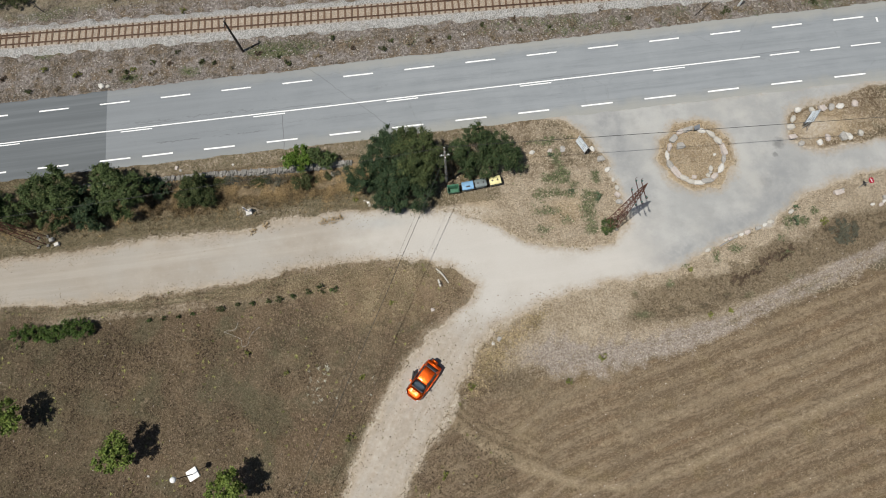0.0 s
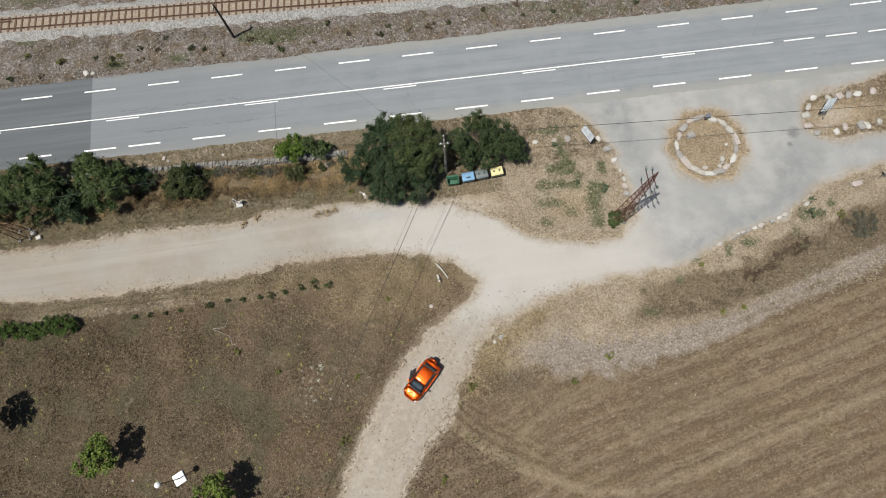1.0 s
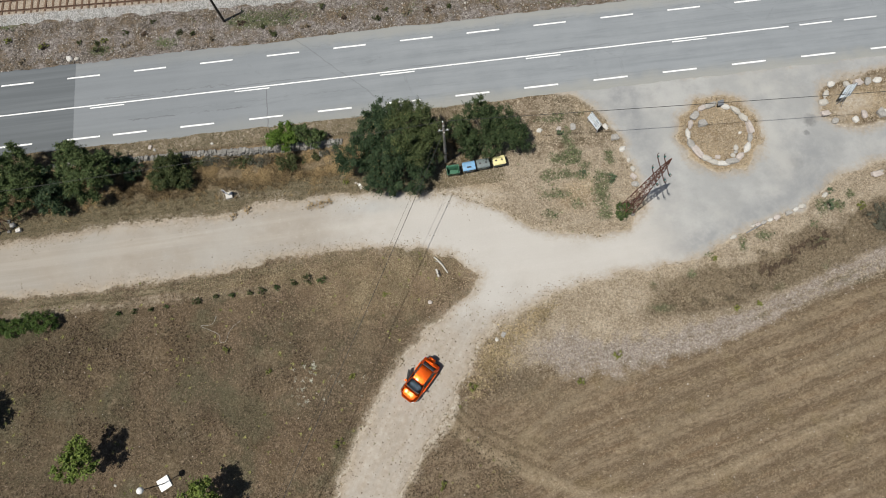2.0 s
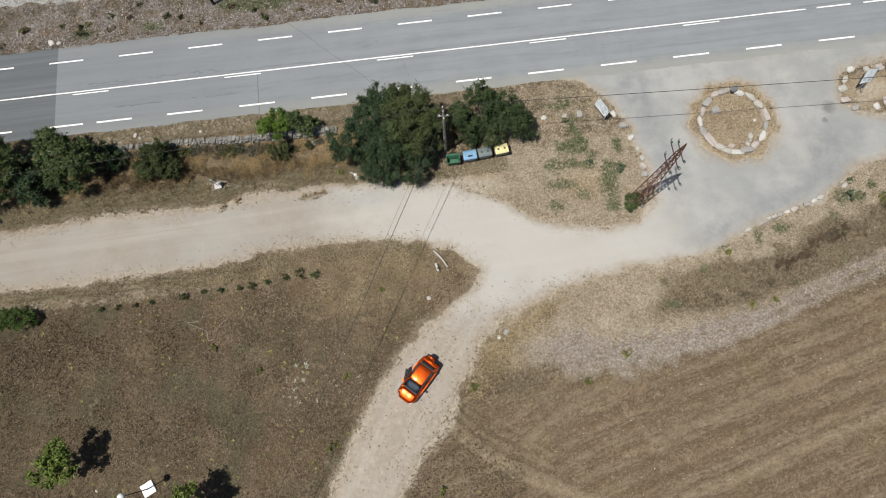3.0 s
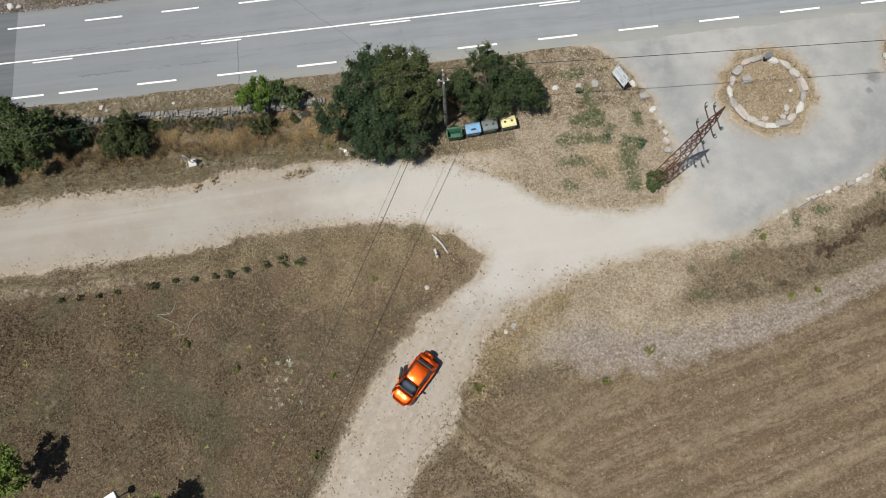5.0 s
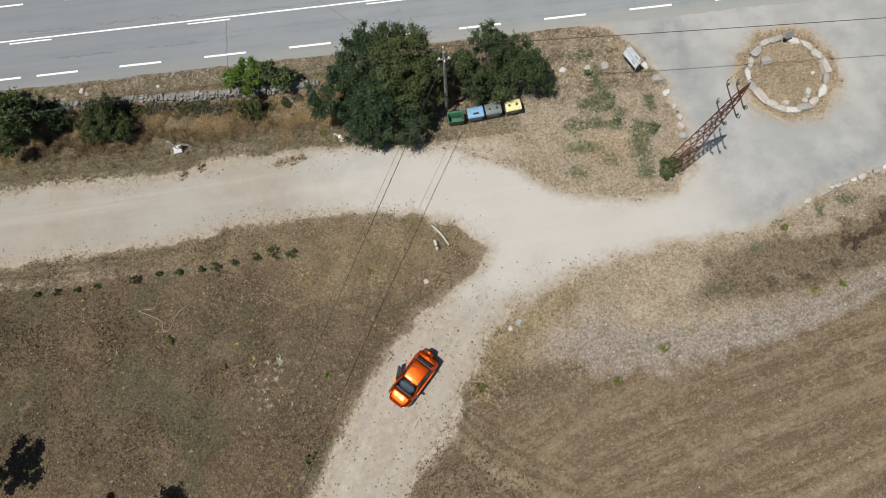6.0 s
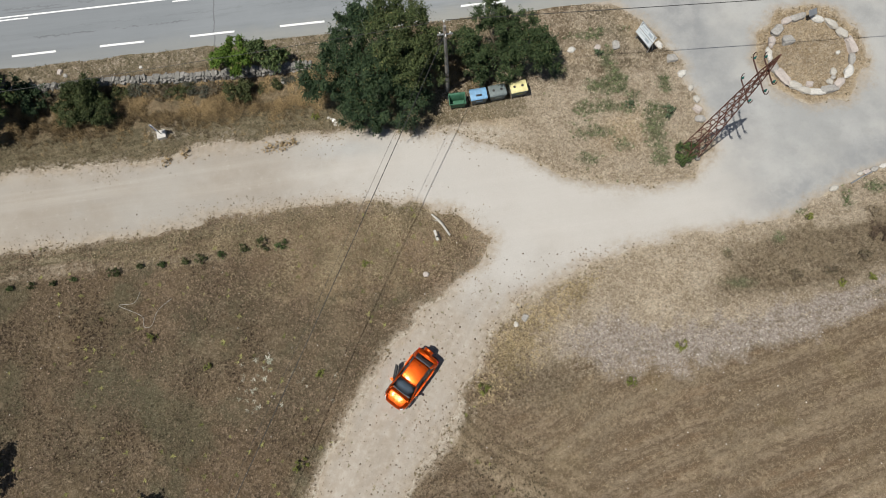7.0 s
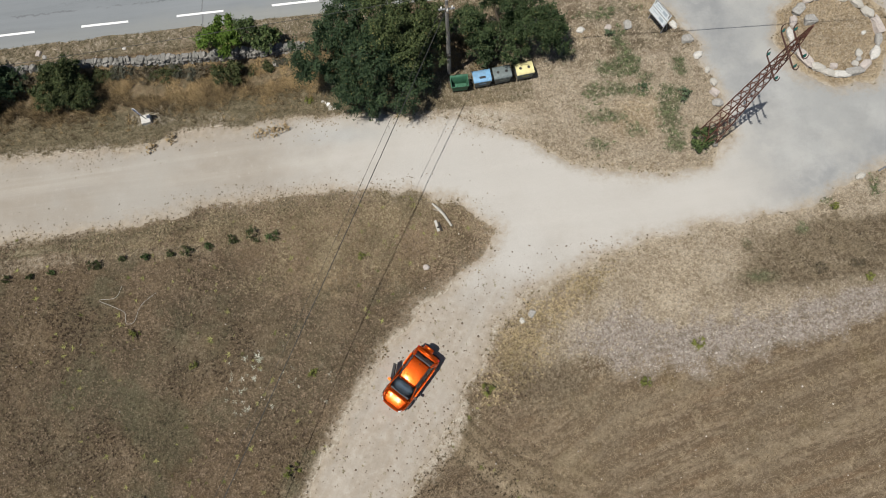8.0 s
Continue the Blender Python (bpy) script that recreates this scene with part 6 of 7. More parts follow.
def build_car(x, y, turn):
    car = thing("car", "orange compact off-road car with one front door open", "car", x, y, 0.02, turn)
    # lower body
    rows = ((2.04, 0.34, 0.40, 0.60, 0.68), (1.99, 0.58, 0.32, 0.66, 0.80), (1.86, 0.73, 0.29, 0.72, 0.87), (1.65, 0.82, 0.28, 0.78, 0.93), (1.35, 0.86, 0.27, 0.84, 0.965), (0.95, 0.87, 0.27, 0.90, 1.01),
            (0.2, 0.87, 0.27, 0.95, 1.02), (-0.8, 0.87, 0.27, 0.98, 1.04), (-1.5, 0.86, 0.28, 1.00, 1.06), (-1.80, 0.82, 0.32, 1.00, 1.07), (-1.95, 0.72, 0.40, 0.95, 1.03))
    def ring(x, w, low, belt, top):
        half = [(w * 0.80, low), (w * 0.97, low + 0.08), (w, (low + belt) * 0.5), (w * 0.98, belt), (w * 0.86, top - 0.02), (w * 0.45, top + 0.02), (0, top + 0.03)]
        return [(x, -a, z) for a, z in half] + [(x, a, z) for a, z in half[-2::-1]]
    bm = add_loft(bmesh.new(), [ring(*r) for r in rows])
    body = part("body", bm, CAR_PAINT, car, "glossy orange body", True)
    # bonnet with two raised creases
    bm, hood = bmesh.new(), []
    for hx, hw, hz in ((1.93, 0.52, 0.86), (1.80, 0.66, 0.92), (1.55, 0.75, 0.972), (1.3, 0.78, 1.005), (0.99, 0.79, 1.035)):
        hood.append([bm.verts.new((hx, hw * u, hz + 0.035 * (1 - u * u) + (0.014 if abs(u) == 0.55 else 0))) for u in (-1, -0.75, -0.55, -0.35, 0, 0.35, 0.55, 0.75, 1)])
    for a, b in zip(hood, hood[1:]):
        for k in range(8):
            bm.faces.new((a[k], a[k + 1], b[k + 1], b[k]))
    bmesh.ops.solidify(bm, geom=bm.faces[:], thickness=-0.02)
    part("bonnet", bm, CAR_PAINT, car, "", True)
    # glasshouse: pillars and roof over dark glass
    def band(front, rear, w, z, bow=0.06):
        return [(front - bow, -w, z), (front, -w * 0.5, z), (front + 0.02, 0, z), (front, w * 0.5, z), (front - bow, w, z), ((front + rear) / 2, w + 0.01, z), (rear + bow * 0.6, w, z), (rear, w * 0.5, z), (rear, -w * 0.5, z), (rear + bow * 0.6, -w, z), ((front + rear) / 2, -w - 0.01, z)]
    bm = add_loft(bmesh.new(), [band(0.86, -1.62, 0.77, 1.0), band(0.45, -1.48, 0.70, 1.32), band(0.16, -1.36, 0.64, 1.52)])
    part("cabin", bm, CABIN, car, "dark cabin seen through glass")
    bm = bmesh.new()
    shield = [[bm.verts.new((fx - 0.06 * u * u + 0.03, w * u, z)) for u in (-1, -0.5, 0, 0.5, 1)] for fx, w, z in ((0.985, 0.735, 1.065), (0.56, 0.68, 1.335), (0.25, 0.625, 1.53))]
    for a, b in zip(shield, shield[1:]):
        for k in range(4):
            bm.faces.new((a[k], a[k + 1], b[k + 1], b[k]))
    bmesh.ops.solidify(bm, geom=bm.faces[:], thickness=-0.012)
    part("windscreen", bm, SCREEN_SHEEN, car, "windscreen with sky reflection in its colour", True)
    for s in (-1, 1):
        part("pillar", tube([(0.86, s * 0.765, 1.05), (0.48, s * 0.70, 1.32), (0.17, s * 0.635, 1.54)], [0.045, 0.04, 0.045], 8), CAR_PAINT, car)
        part("pillar", tube([(-0.45, s * 0.79, 1.04), (-0.50, s * 0.66, 1.53)], [0.04, 0.04], 6), BLACK_TRIM, car)
        part("pillar", tube([(-1.58, s * 0.73, 1.04), (-1.45, s * 0.69, 1.30), (-1.30, s * 0.63, 1.54)], [0.11, 0.10, 0.08], 8), CAR_PAINT, car)
        for a, b, c, d in ((0.76, -0.42, -0.46, 0.26), (-0.49, -1.46, -1.30, -0.53)):
            bm = bmesh.new()
            v = [bm.verts.new(p) for p in ((a, s * 0.785, 1.06), (b, s * 0.785, 1.06), (c, s * 0.665, 1.49), (d, s * 0.665, 1.49))]
            bm.faces.new(v)
            bmesh.ops.solidify(bm, geom=bm.faces[:], thickness=0.012)
            part("side_window", bm, CAR_GLASS, car, "tinted side window")
        part("roof_rail", tube([(0.08, s * 0.60, 1.575), (-0.02, s * 0.60, 1.625), (-1.15, s * 0.60, 1.625), (-1.28, s * 0.60, 1.57)], 0.024, 6), BLACK_TRIM, car, "black roof rail")
        m = part("mirror", softened(box((0.16, 0.20, 0.14), pose(0.72, s * 0.98, 1.06)), 0.035), CAR_PAINT if s < 0 else BLACK_TRIM, car)
        part("mirror_arm", box((0.05, 0.14, 0.04), pose(0.72, s * 0.86, 1.03)), BLACK_TRIM, m)
        part("headlight", softened(box((0.24, 0.16, 0.13), pose(1.83, s * 0.62, 0.79, 0, 14, -s * 42)), 0.03), LAMP_GLASS, car, "clear headlight")
        part("tail_light", softened(box((0.10, 0.14, 0.30), pose(-1.88, s * 0.74, 0.88)), 0.02), RED_LAMP, car, "red tail light")
        part("sill", box((2.1, 0.05, 0.14), pose(0.0, s * 0.86, 0.33), 0.015), BLACK_TRIM, car, "black plastic sill")
        for wx in (1.28, -1.25):
            arch = bmesh.new()
            add_tube(arch, [(wx + 0.39 * math.cos(t), s * 0.865, 0.34 + 0.39 * math.sin(t)) for t in [math.pi * k / 8 for k in range(9)]], 0.035, 6)
            part("wheel_arch", arch, BLACK_TRIM, car, "black wheel arch trim")
            wheel = part("wheel", tube([(wx, s * 0.66, 0.32), (wx, s * 0.68, 0.32), (wx, s * 0.86, 0.32), (wx, s * 0.88, 0.32)], [0.30, 0.33, 0.33, 0.30], 24), RUBBER, car, "black tyre")
            part("rim", tube([(wx, s * 0.875, 0.32), (wx, s * 0.895, 0.32)], [0.21, 0.18], 16), STEEL, wheel, "silver alloy rim")
    # roof
    bm, roof = bmesh.new(), []
    for rx, w, z in ((0.26, 0.56, 1.53), (0.12, 0.61, 1.568), (-0.3, 0.635, 1.60), (-0.9, 0.63, 1.595), (-1.18, 0.61, 1.57), (-1.26, 0.58, 1.55)):
        roof.append([bm.verts.new((rx, w * u, z + 0.035 * (1 - u * u))) for u in (-1, -0.85, -0.4, 0, 0.4, 0.85, 1)])
    for a, b in zip(roof, roof[1:]):
        for k in range(6):
            bm.faces.new((a[k], a[k + 1], b[k + 1], b[k]))
    bmesh.ops.solidify(bm, geom=bm.faces[:], thickness=-0.035)
    part("roof", bm, CAR_PAINT, car, "", True)
    part("aerial", tube([(-1.02, 0.0, 1.62), (-1.10, 0.0, 1.68), (-1.16, 0, 1.80)], [0.025, 0.012, 0.006], 6), BLACK_TRIM, car)
    # tailgate with its window, spoiler and spare wheel
    bm = bmesh.new()
    v = [bm.verts.new(p) for p in ((-1.64, -0.62, 1.09), (-1.64, 0.62, 1.09), (-1.29, 0.56, 1.52), (-1.29, -0.56, 1.52))]
    bm.faces.new(v)
    bmesh.ops.solidify(bm, geom=bm.faces[:], thickness=0.02)
    part("rear_window", bm, CAR_GLASS, car, "tinted rear window")
    gate = part("tailgate", softened(box((0.34, 1.38, 0.22), pose(-1.80, 0, 1.00, 0, -6, 0)), 0.08, 3), CAR_PAINT, car, "", True)
    part("spare_wheel", softened(tube([(-1.97, -0.16, 0.80), (-2.20, -0.16, 0.80)], [0.35, 0.33], 28), 0.04, 2), CAR_PAINT, car, "orange covered spare wheel", True)
    part("wheel_bracket", box((0.10, 0.3, 0.3), pose(-1.97, -0.16, 0.78)), BLACK_TRIM, gate)
    part("bumper", softened(box((0.16, 0.95, 0.22), pose(1.93, 0, 0.42)), 0.07, 3), CAR_PAINT, car, "orange front bumper")
    part("bumper", softened(box((0.16, 1.45, 0.24), pose(-1.96, 0, 0.46)), 0.05), BLACK_TRIM, car, "black rear bumper")
    part("grille", box((0.04, 0.7, 0.10), pose(1.975, 0, 0.58), 0.01), BLACK_TRIM, car)
    part("cowl", box((0.14, 1.25, 0.03), pose(0.985, 0, 1.062, 0, 12, 0), 0.01), BLACK_TRIM, car, "black strip below the windscreen")
    for sy in (-0.45, 0.15):
        part("wiper", tube([(0.88, sy, 1.13), (0.73, sy + 0.45, 1.235)], 0.012, 5), BLACK_TRIM, car)
    part("plate", box((0.02, 0.5, 0.1), pose(2.015, 0, 0.45)), WHITE, car, "plain white plate")
    # doors: three closed, the front one swung open
    for s, front, rear, swing in ((1, 0.80, -0.42, 0), (1, -0.46, -1.30, 0), (-1, -0.46, -1.30, 0), (-1, 0.80, -0.30, 26)):
        hinge = pose(front, s * 0.872, 0, 0, 0, swing)
        long = front - rear
        d = part("door", softened(box((long, 0.05, 0.62), hinge @ pose(-long / 2, 0, 0.66)), 0.02), CAR_PAINT, car, "front door swung open" if swing else "")
        part("handle", box((0.16, 0.03, 0.03), hinge @ pose(-long + 0.16, s * 0.04, 0.85), 0.008), BLACK_TRIM, d)
        if swing:
            part("lining", box((long * 0.92, 0.10, 0.58), hinge @ pose(-long / 2, -s * 0.07, 0.68), 0.02), CABIN, d, "dark grey door lining")
            part("top_trim", box((long * 0.96, 0.07, 0.03), hinge @ pose(-long / 2, 0, 0.98), 0.008), BLACK_TRIM, d, "black door top trim")
            frame_bar = bmesh.new()
            add_tube(frame_bar, [hinge @ Vector(p) for p in ((-0.06, 0, 0.97), (-0.55, -s * 0.10, 1.44), (-long + 0.05, -s * 0.12, 1.46), (-long + 0.02, 0, 0.97))], 0.025, 6)
            part("window_frame", frame_bar, BLACK_TRIM, d)
    # Flat dark panel on the closed body side paints the doorway's inner shade.
    part("doorway_shade", box((1.02, 0.02, 0.62), pose(0.26, -0.872, 0.70)), CABIN, car, "dark panel for the shade inside the open doorway")
    part("seat", softened(box((0.5, 0.5, 0.2), pose(0.1, -0.60, 0.72)), 0.06), CABIN, car, "dark front seat")
    return car


build_car(-3.40, 1.82, -132.6).scale = (0.94, 0.94, 0.94)


# ---- grass, weeds and stones too many to count ----
def scatter(n, x0, x1, y0, y1, chance, seed):
    r = np.random.default_rng(seed)
    x, y = r.uniform(x0, x1, n), r.uniform(y0, y1, n)
    keep = r.uniform(0, 1, n) < chance(x, y)
    return x[keep], y[keep], r


def off_ways(x, y):
    return smooth01(0.12, -0.45 - 0.7 * smooth01(9, 6, y), track_distance(x, y)) * (((y < ROAD_SOUTH - 0.1) | (y > ROAD_NORTH + 0.1)) & (np.abs(y - rail_y(x)) > 1.9))


def tufts(name, label, x, y, r, blades, long, high, wide, material, tint, tracked=False):
    """Tufts of flat dry blades fanning outwards."""
    n = len(x)
    z = ground_height(x, y)
    if tracked:
        z = np.where(track_distance(x, y) > -0.2, np.maximum(z, track_height(x, y)), z)
    a = (r.uniform(0, 6.283, (n, 1)) + np.linspace(0, 6.283, blades, endpoint=False) + r.uniform(-0.5, 0.5, (n, blades)))
    s = r.uniform(0.55, 1.45, (n, 1))
    reach, up, w = long * s * r.uniform(0.5, 1.2, (n, blades)), high * s * r.uniform(0.4, 1.25, (n, blades)), wide * s * 0.5
    c, d = np.cos(a), np.sin(a)
    root = np.stack([np.broadcast_to(x[:, None], a.shape), np.broadcast_to(y[:, None], a.shape), np.broadcast_to(z[:, None], a.shape) - 0.01], -1)
    side = np.stack([-d * w, c * w, 0 * a], -1)
    tip = root + np.stack([c * reach, d * reach, up], -1)
    co = np.stack([root - side, root + side, tip], 2).reshape(-1, 3)
    ob = new(name, quad_mesh(name, co, np.arange(len(co)).reshape(-1, 3), material, {"tint": np.repeat(np.clip(tint, 0, 1), blades * 3)}))
    return tagged(ob, label, "grass", kind="stuff")


x, y, r = scatter(190000, -48, 4, -15, 14, lambda x, y: off_ways(x, y) * (0.65 + 0.35 * wobble(x, y, 0.8, 71)), 71)
tufts("dry_grass", "short brown dry grass on the lawn", x, y, r, 5, 0.088, 0.075, 0.033, make_tuft("dry_grass", (0.040, 0.028, 0.018), (0.315, 0.236, 0.163), 0.55), r.uniform(0, 1, len(x)) ** 1.5 + 0.15 * wobble(x, y, 0.5, 72) - 0.14 * smooth01(-20, -36, x) + 0.42 * smooth01(-17, -7, x) * smooth01(3, 9, y) + 0.2 * smooth01(9.5, 11.5, y))
x, y, r = scatter(150000, -8, 50, -15, 12, lambda x, y: off_ways(x, y) * (zone_field(x, y) > 0.5) * (0.55 + 0.35 * np.sin(row_at(x, y) * 4.3 + 0.8 * wobble(x, y, 0.6, 70))), 73)
tufts("field_stubble", "brown mown stubble in curving rows", x, y, r, 3, 0.13, 0.05, 0.03, make_tuft("stubble", (0.115, 0.080, 0.046), (0.36, 0.285, 0.190), -0.6), r.uniform(0, 1, len(x)) ** 1.2)
x, y, r = scatter(150000, 0, 50, -3, 27, lambda x, y: off_ways(x, y) * (zone_field(x, y) < 0.5) * ((x > 4) | (y < 6.5) | (y > 15)) * (1 - 0.6 * golden(x, y)) * (0.7 + 0.3 * wobble(x, y, 0.9, 75)) * (1 - 0.9 * zone_pale(x, y)) * (1 - 0.9 * smooth01(0.25, 0.6, zone_dirt(x, y))) * (1 - 0.8 * zone_green(x, y)), 75)
tufts("straw_grass", "pale straw grass on the verges", x, y, r, 4, 0.13, 0.10, 0.03, make_tuft("straw", (0.195, 0.154, 0.104), (0.53, 0.450, 0.342), -0.4), r.uniform(0, 1, len(x)) - 0.68 * zone_scrub(x, y) - 0.15 * smooth01(2.2, 0.6, np.abs(y - curve_y(FIELD_TOP, x) - 0.6)))
x, y, r = scatter(60000, -24, 3, 8.0, 14, lambda x, y: off_ways(x, y) * np.clip(bump_at(x, y, -5.5, 10.4, 8.0, 3.2, 12) + 0.8 * bump_at(x, y, -15.0, 12.2, 9.0, 1.3, 3), 0, 1) * np.clip(0.6 + 0.5 * wobble(x, y, 1.0, 112), 0, 1), 112)
tufts("tip_grass", "pale olive straw grass on the lawn corner", x, y, r, 5, 0.10, 0.09, 0.026, make_tuft("tip_grass", (0.140, 0.112, 0.064), (0.440, 0.360, 0.235)), r.uniform(0, 1, len(x)) + 0.2 * wobble(x, y, 1.2, 113))
x, y, r = scatter(26000, 0, 11, -2, 9, lambda x, y: off_ways(x, y) * golden(x, y) * np.clip(0.7 + 0.4 * wobble(x, y, 1.3, 107), 0, 1), 107)
tufts("golden_grass", "golden olive dry grass on the bend of the track", x, y, r, 6, 0.12, 0.13, 0.026, make_tuft("golden_grass", (0.170, 0.132, 0.072), (0.530, 0.425, 0.255)), r.uniform(0, 1, len(x)) + 0.2 * wobble(x, y, 1.0, 108))
x, y, r = scatter(70000, 2, 50, -2, 14, lambda x, y: off_ways(x, y) * zone_pale(x, y) * np.clip(0.6 + 0.5 * wobble(x, y, 1.1, 69), 0, 1), 74)
tufts("grey_stubble", "greyish bleached stubble beside the field", x, y, r, 4, 0.10, 0.07, 0.03, make_tuft("grey_stubble", (0.215, 0.180, 0.150), (0.480, 0.428, 0.382)), r.uniform(0, 1, len(x)))
x, y, r = scatter(60000, -46, 6, 18.5, 27, lambda x, y: off_ways(x, y) * (np.abs(y - curve_y(WALL_LINE, x)) > 0.45) * (1 - zone_straw(x, y) * 0.6), 76)
tufts("verge_grass", "trodden grey brown grass beside the track", x, y, r, 4, 0.13, 0.08, 0.035, make_tuft("verge_grass", (0.078, 0.066, 0.038), (0.27, 0.225, 0.145), 0.3), r.uniform(0, 1, len(x)))
x, y, r = scatter(46000, -46, 3, 19.5, 24.4, lambda x, y: off_ways(x, y) * (0.06 + 0.94 * zone_straw(x, y)) * (np.abs(y - curve_y(WALL_LINE, x)) > 0.45) * np.clip(0.55 + 0.4 * wobble(x, y, 0.8, 80) + 0.5 * wobble(x, y, 3.0, 110), 0, 1), 77)
tufts("tall_straw", "tall tangled orange brown dry grass below the wall", x, y, r, 9, 0.24, 0.27, 0.021, make_tuft("tall_straw", (0.075, 0.054, 0.030), (0.47, 0.345, 0.185)), r.uniform(0, 1, len(x)) - 0.08 + 0.30 * wobble(x, y, 0.9, 78) + 0.22 * wobble(x, y, 3.0, 110) - 0.08 * smooth01(-18, -28, x))
x, y, r = scatter(68000, -48, 50, 35.3, 50, lambda x, y: off_ways(x, y) * (0.3 + 0.6 * wobble(x, y, 0.9, 79)), 79)
tufts("railway_grass", "sparse dry weeds along the railway", x, y, r, 4, 0.16, 0.12, 0.04, make_tuft("rail_weeds", (0.055, 0.046, 0.036), (0.33, 0.285, 0.235), -0.4), r.uniform(0, 1, len(x)) ** 1.2)
x, y, r = scatter(150000, -46, 50, 8, 45, lambda x, y: off_ways(x, y) * np.clip(zone_green(x, y) - 0.1, 0, 1) * 0.9, 81)
tufts("green_grass", "patches of greyish green grass", x, y, r, 6, 0.16, 0.14, 0.045, make_tuft("green_grass", (0.055, 0.072, 0.036), (0.175, 0.200, 0.100)), r.uniform(0, 1, len(x)))
x, y, r = scatter(120000, -46, 46, -14, 27, lambda x, y: (np.abs(track_distance(x, y) + 0.30) < 0.42) * np.clip(0.30 + 0.35 * wobble(x, y, 1.8, 83), 0, 1) * (y < 26) * (1 - 0.6 * smooth01(12, 18, x)), 83)
tufts("edge_weeds", "scattered low weeds along the track edge", x, y, r, 5, 0.11, 0.07, 0.04, make_tuft("edge_weeds", (0.075, 0.060, 0.032), (0.30, 0.235, 0.145)), r.uniform(0, 1, len(x)), True)


x, y, r = scatter(1500, -46, 2, -14, 13, lambda x, y: off_ways(x, y) * (0.3 + 0.5 * wobble(x, y, 0.4, 86)), 86)
tufts("lawn_weeds", "small yellow green weeds dotted over the lawn", x, y, r, 9, 0.17, 0.10, 0.05, make_tuft("lawn_weeds", (0.10, 0.105, 0.035), (0.36, 0.35, 0.13)), r.uniform(0, 1, len(x)))


x, y, r = scatter(160, -14.5, -8, 0.8, 4.2, lambda x, y: off_ways(x, y) * (0.3 + 0.5 * wobble(x, y, 1.2, 88)), 88)
tufts("pale_thistles", "pale dried thistle rosettes on the lawn", x, y, r, 9, 0.19, 0.05, 0.045, make_tuft("thistle", (0.30, 0.31, 0.24), (0.50, 0.50, 0.42)), r.uniform(0, 1, len(x)))
x, y, r = scatter(1500, -14, 3, -12, 8, lambda x, y: (track_distance(x, y) > 0.3) * (0.25 + 0.4 * wobble(x, y, 0.9, 89)), 89)
tufts("track_weeds", "sparse low weeds on the sandy track", x, y, r, 6, 0.10, 0.05, 0.04, make_tuft("track_weeds", (0.10, 0.095, 0.045), (0.30, 0.26, 0.16)), r.uniform(0, 1, len(x)), True)


x, y, r = scatter(120000, -46, 12, 8, 21, lambda x, y: smooth01(2.2, -0.3, track_distance(x, y)) ** 2 * (track_distance(x, y) > -0.6) * np.clip(0.25 + 0.5 * wobble(x, y, 0.6, 104), 0, 1) * smooth01(9, -4, x) * 0.42, 104)
tufts("edge_specks", "dry brown seedlings thinning out onto the track", x, y, r, 6, 0.062, 0.035, 0.038, make_tuft("edge_specks", (0.140, 0.112, 0.076), (0.29, 0.235, 0.165)), r.uniform(0, 1, len(x)), True)


def pebbles(name, label, x, y, z, size, r, material, rise=0.7):
    """Small angular stones of eight faces."""
    n = len(x)
    base = np.array([(1, 0, 0), (0, 1, 0), (-1, 0, 0), (0, -1, 0), (0, 0, rise), (0, 0, -0.5)])
    co = base[None] * size[:, None, None] * r.uniform(0.6, 1.3, (n, 6, 1))
    a = r.uniform(0, 6.283, n)
    c, s = np.cos(a)[:, None], np.sin(a)[:, None]
    co = np.stack([co[..., 0] * c - co[..., 1] * s + x[:, None], co[..., 0] * s + co[..., 1] * c + y[:, None], co[..., 2] + z[:, None]], -1)
    tri = np.array([(0, 1, 4), (1, 2, 4), (2, 3, 4), (3, 0, 4), (1, 0, 5), (2, 1, 5), (3, 2, 5), (0, 3, 5)])
    faces = (tri[None] + 6 * np.arange(n)[:, None, None]).reshape(-1, 3)
    ob = new(name, quad_mesh(name, co.reshape(-1, 3), faces, material))
    return tagged(ob, label, "stones", kind="stuff")


def make_pebble(name, a, b):
    n = Nodes(name)
    return n.done(n.mix(n.island(), a, b), 0.95, 0, 0.15)


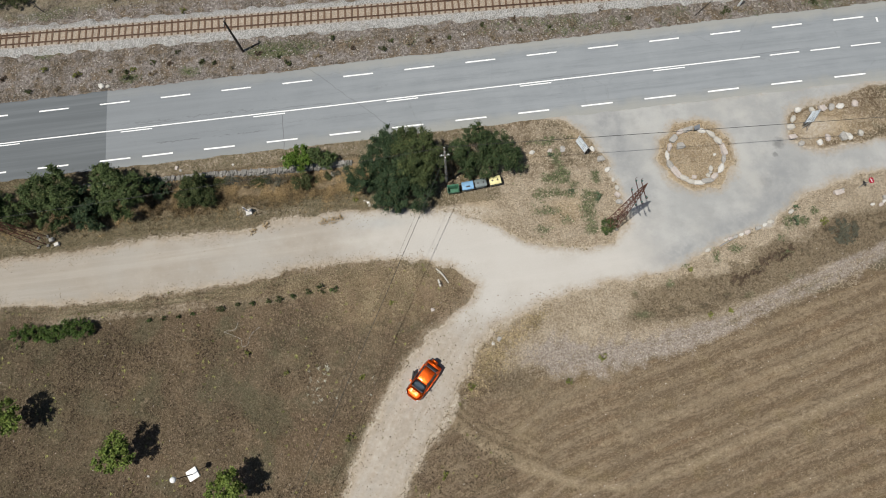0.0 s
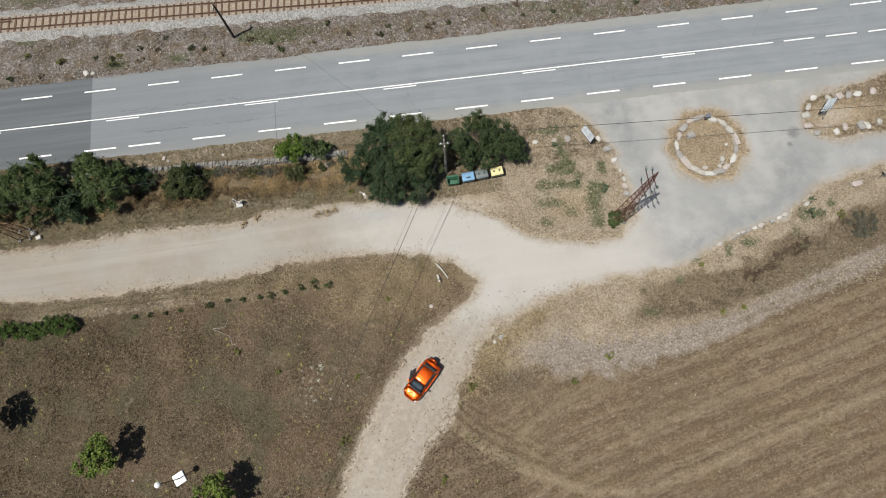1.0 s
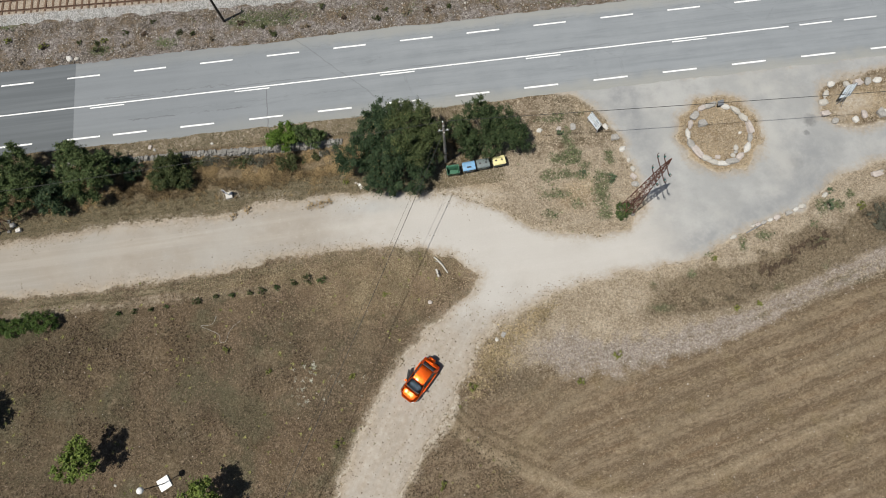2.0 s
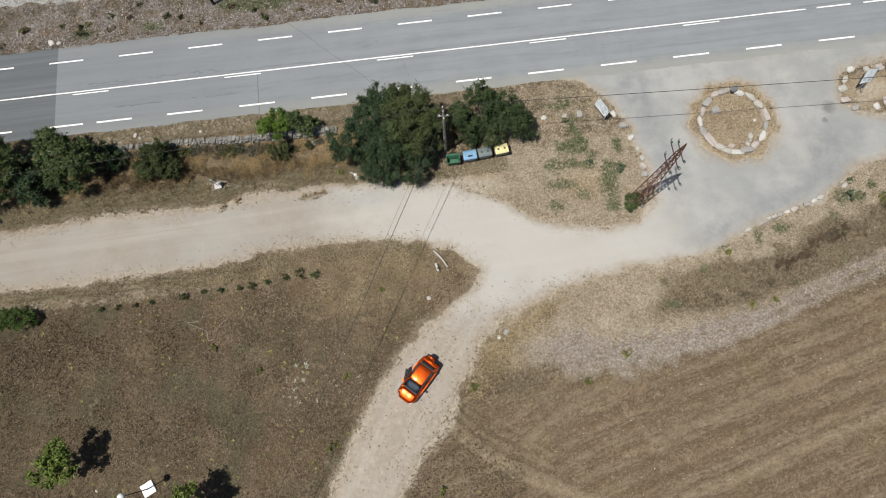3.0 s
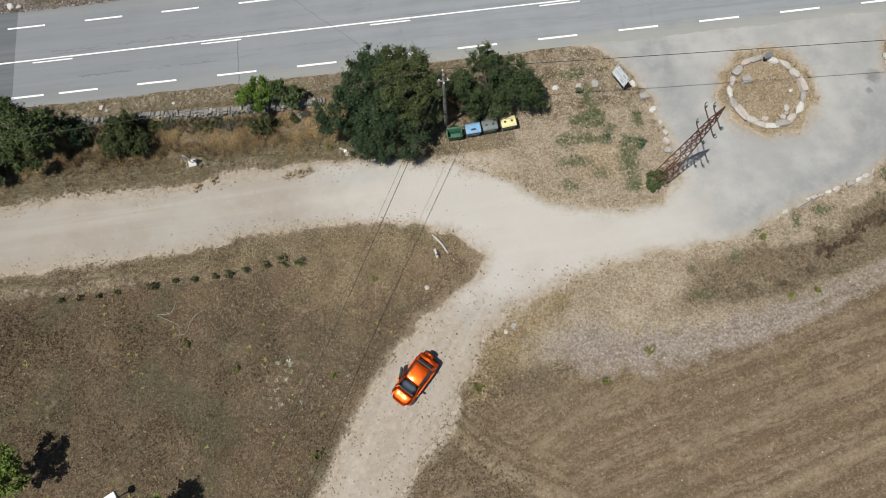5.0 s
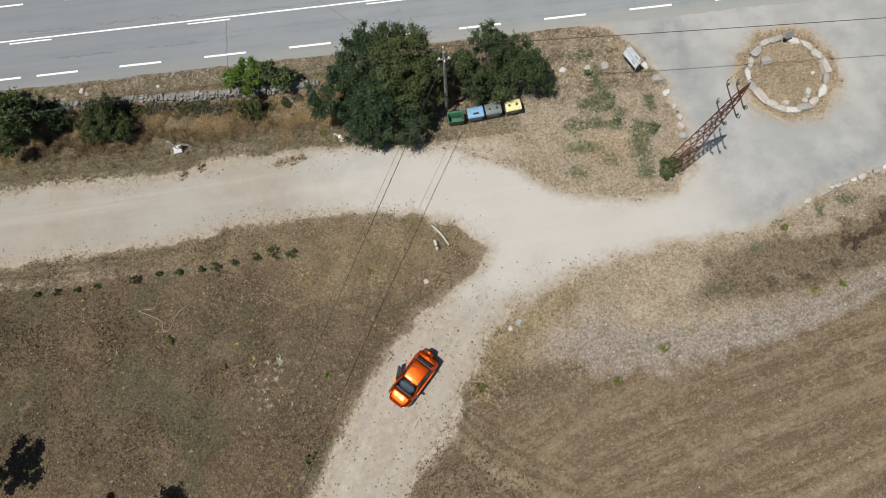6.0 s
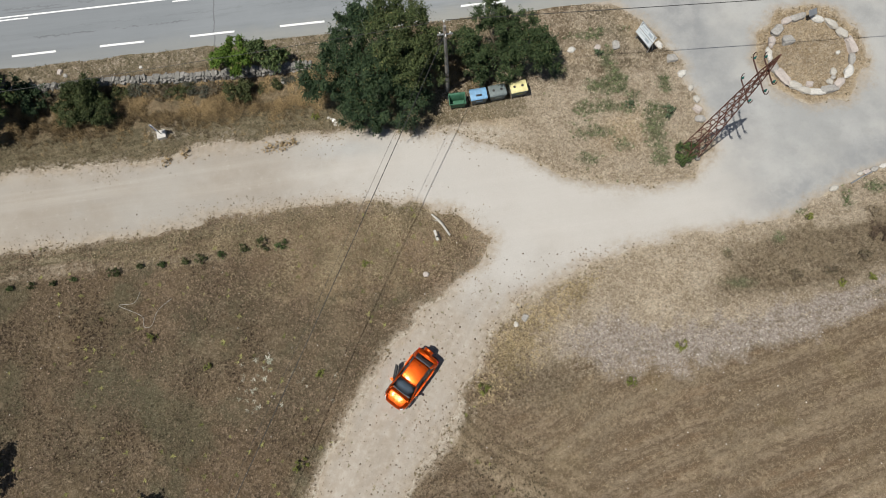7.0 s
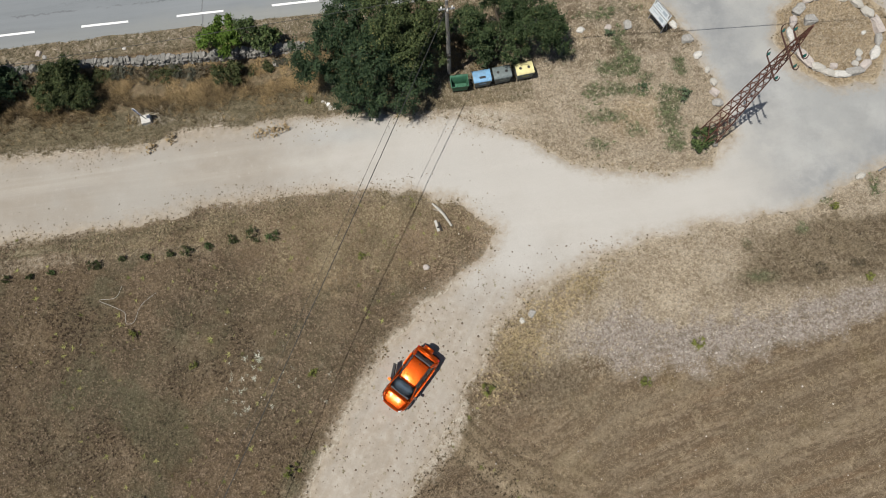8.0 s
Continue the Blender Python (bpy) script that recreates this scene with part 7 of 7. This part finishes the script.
x, y, r = scatter(32000, -48, 50, 35.3, 46, lambda x, y: off_ways(x, y) * 0.8, 91)
pebbles("rubble_stones", "loose grey and pale stones beside the railway", x, y, ground_height(x, y), 0.03 + 0.10 * r.uniform(0, 1, len(x)) ** 3, r, make_pebble("rubble_stone", (0.11, 0.095, 0.082), (0.46, 0.425, 0.38)))
x, y, r = scatter(16000, -46, 50, 35, 46, lambda x, y: smooth01(3.1, 2.2, np.abs(y - rail_y(x))), 92)
pebbles("ballast_stones", "loose ballast stones along the rails", x, y, ballast_height(x, y), r.uniform(0.02, 0.055, len(x)), r, make_pebble("ballast_stone", (0.22, 0.212, 0.20), (0.56, 0.545, 0.52)))
x, y, r = scatter(3600, -34, 2, 24.8, 26.5, lambda x, y: np.clip(0.5 + 0.6 * wobble(x, y, 0.7, 111), 0, 1), 111)
pebbles("verge_litter", "pale stones and dry leaf litter beside the road", x, y, ground_height(x, y), r.uniform(0.02, 0.055, len(x)), r, make_pebble("verge_litter", (0.25, 0.20, 0.15), (0.60, 0.53, 0.45)), 0.4)
x, y, r = scatter(5000, -46, 50, -14, 14, lambda x, y: off_ways(x, y) * (0.12 + 0.7 * zone_pale(x, y)), 93)
pebbles("field_stones", "small pale stones in the grass", x, y, ground_height(x, y), r.uniform(0.02, 0.075, len(x)), r, make_pebble("field_stone", (0.30, 0.26, 0.22), (0.68, 0.63, 0.56)))
x, y, r = scatter(60000, -46, 20, -14, 20, lambda x, y: (track_distance(x, y) > -0.2) * np.clip(0.6 * smooth01(1.5, 0.0, track_distance(x, y)) * smooth01(4, -14, x) * (y > 8) * np.clip(0.5 + 0.6 * wobble(x, y, 0.5, 95), 0, 1) + (y < 9) * (0.22 + 0.40 * np.clip(wobble(x, y, 0.7, 96), 0, 1) + 0.3 * smooth01(1.2, 0.0, track_distance(x, y))), 0, 1), 94)
pebbles("track_stones", "brown clods and stones on the gravel track", x, y, track_height(x, y), 0.016 + 0.060 * r.uniform(0, 1, len(x)) ** 2.4, r, make_pebble("track_stone", (0.140, 0.105, 0.075), (0.30, 0.235, 0.175)), 0.35)
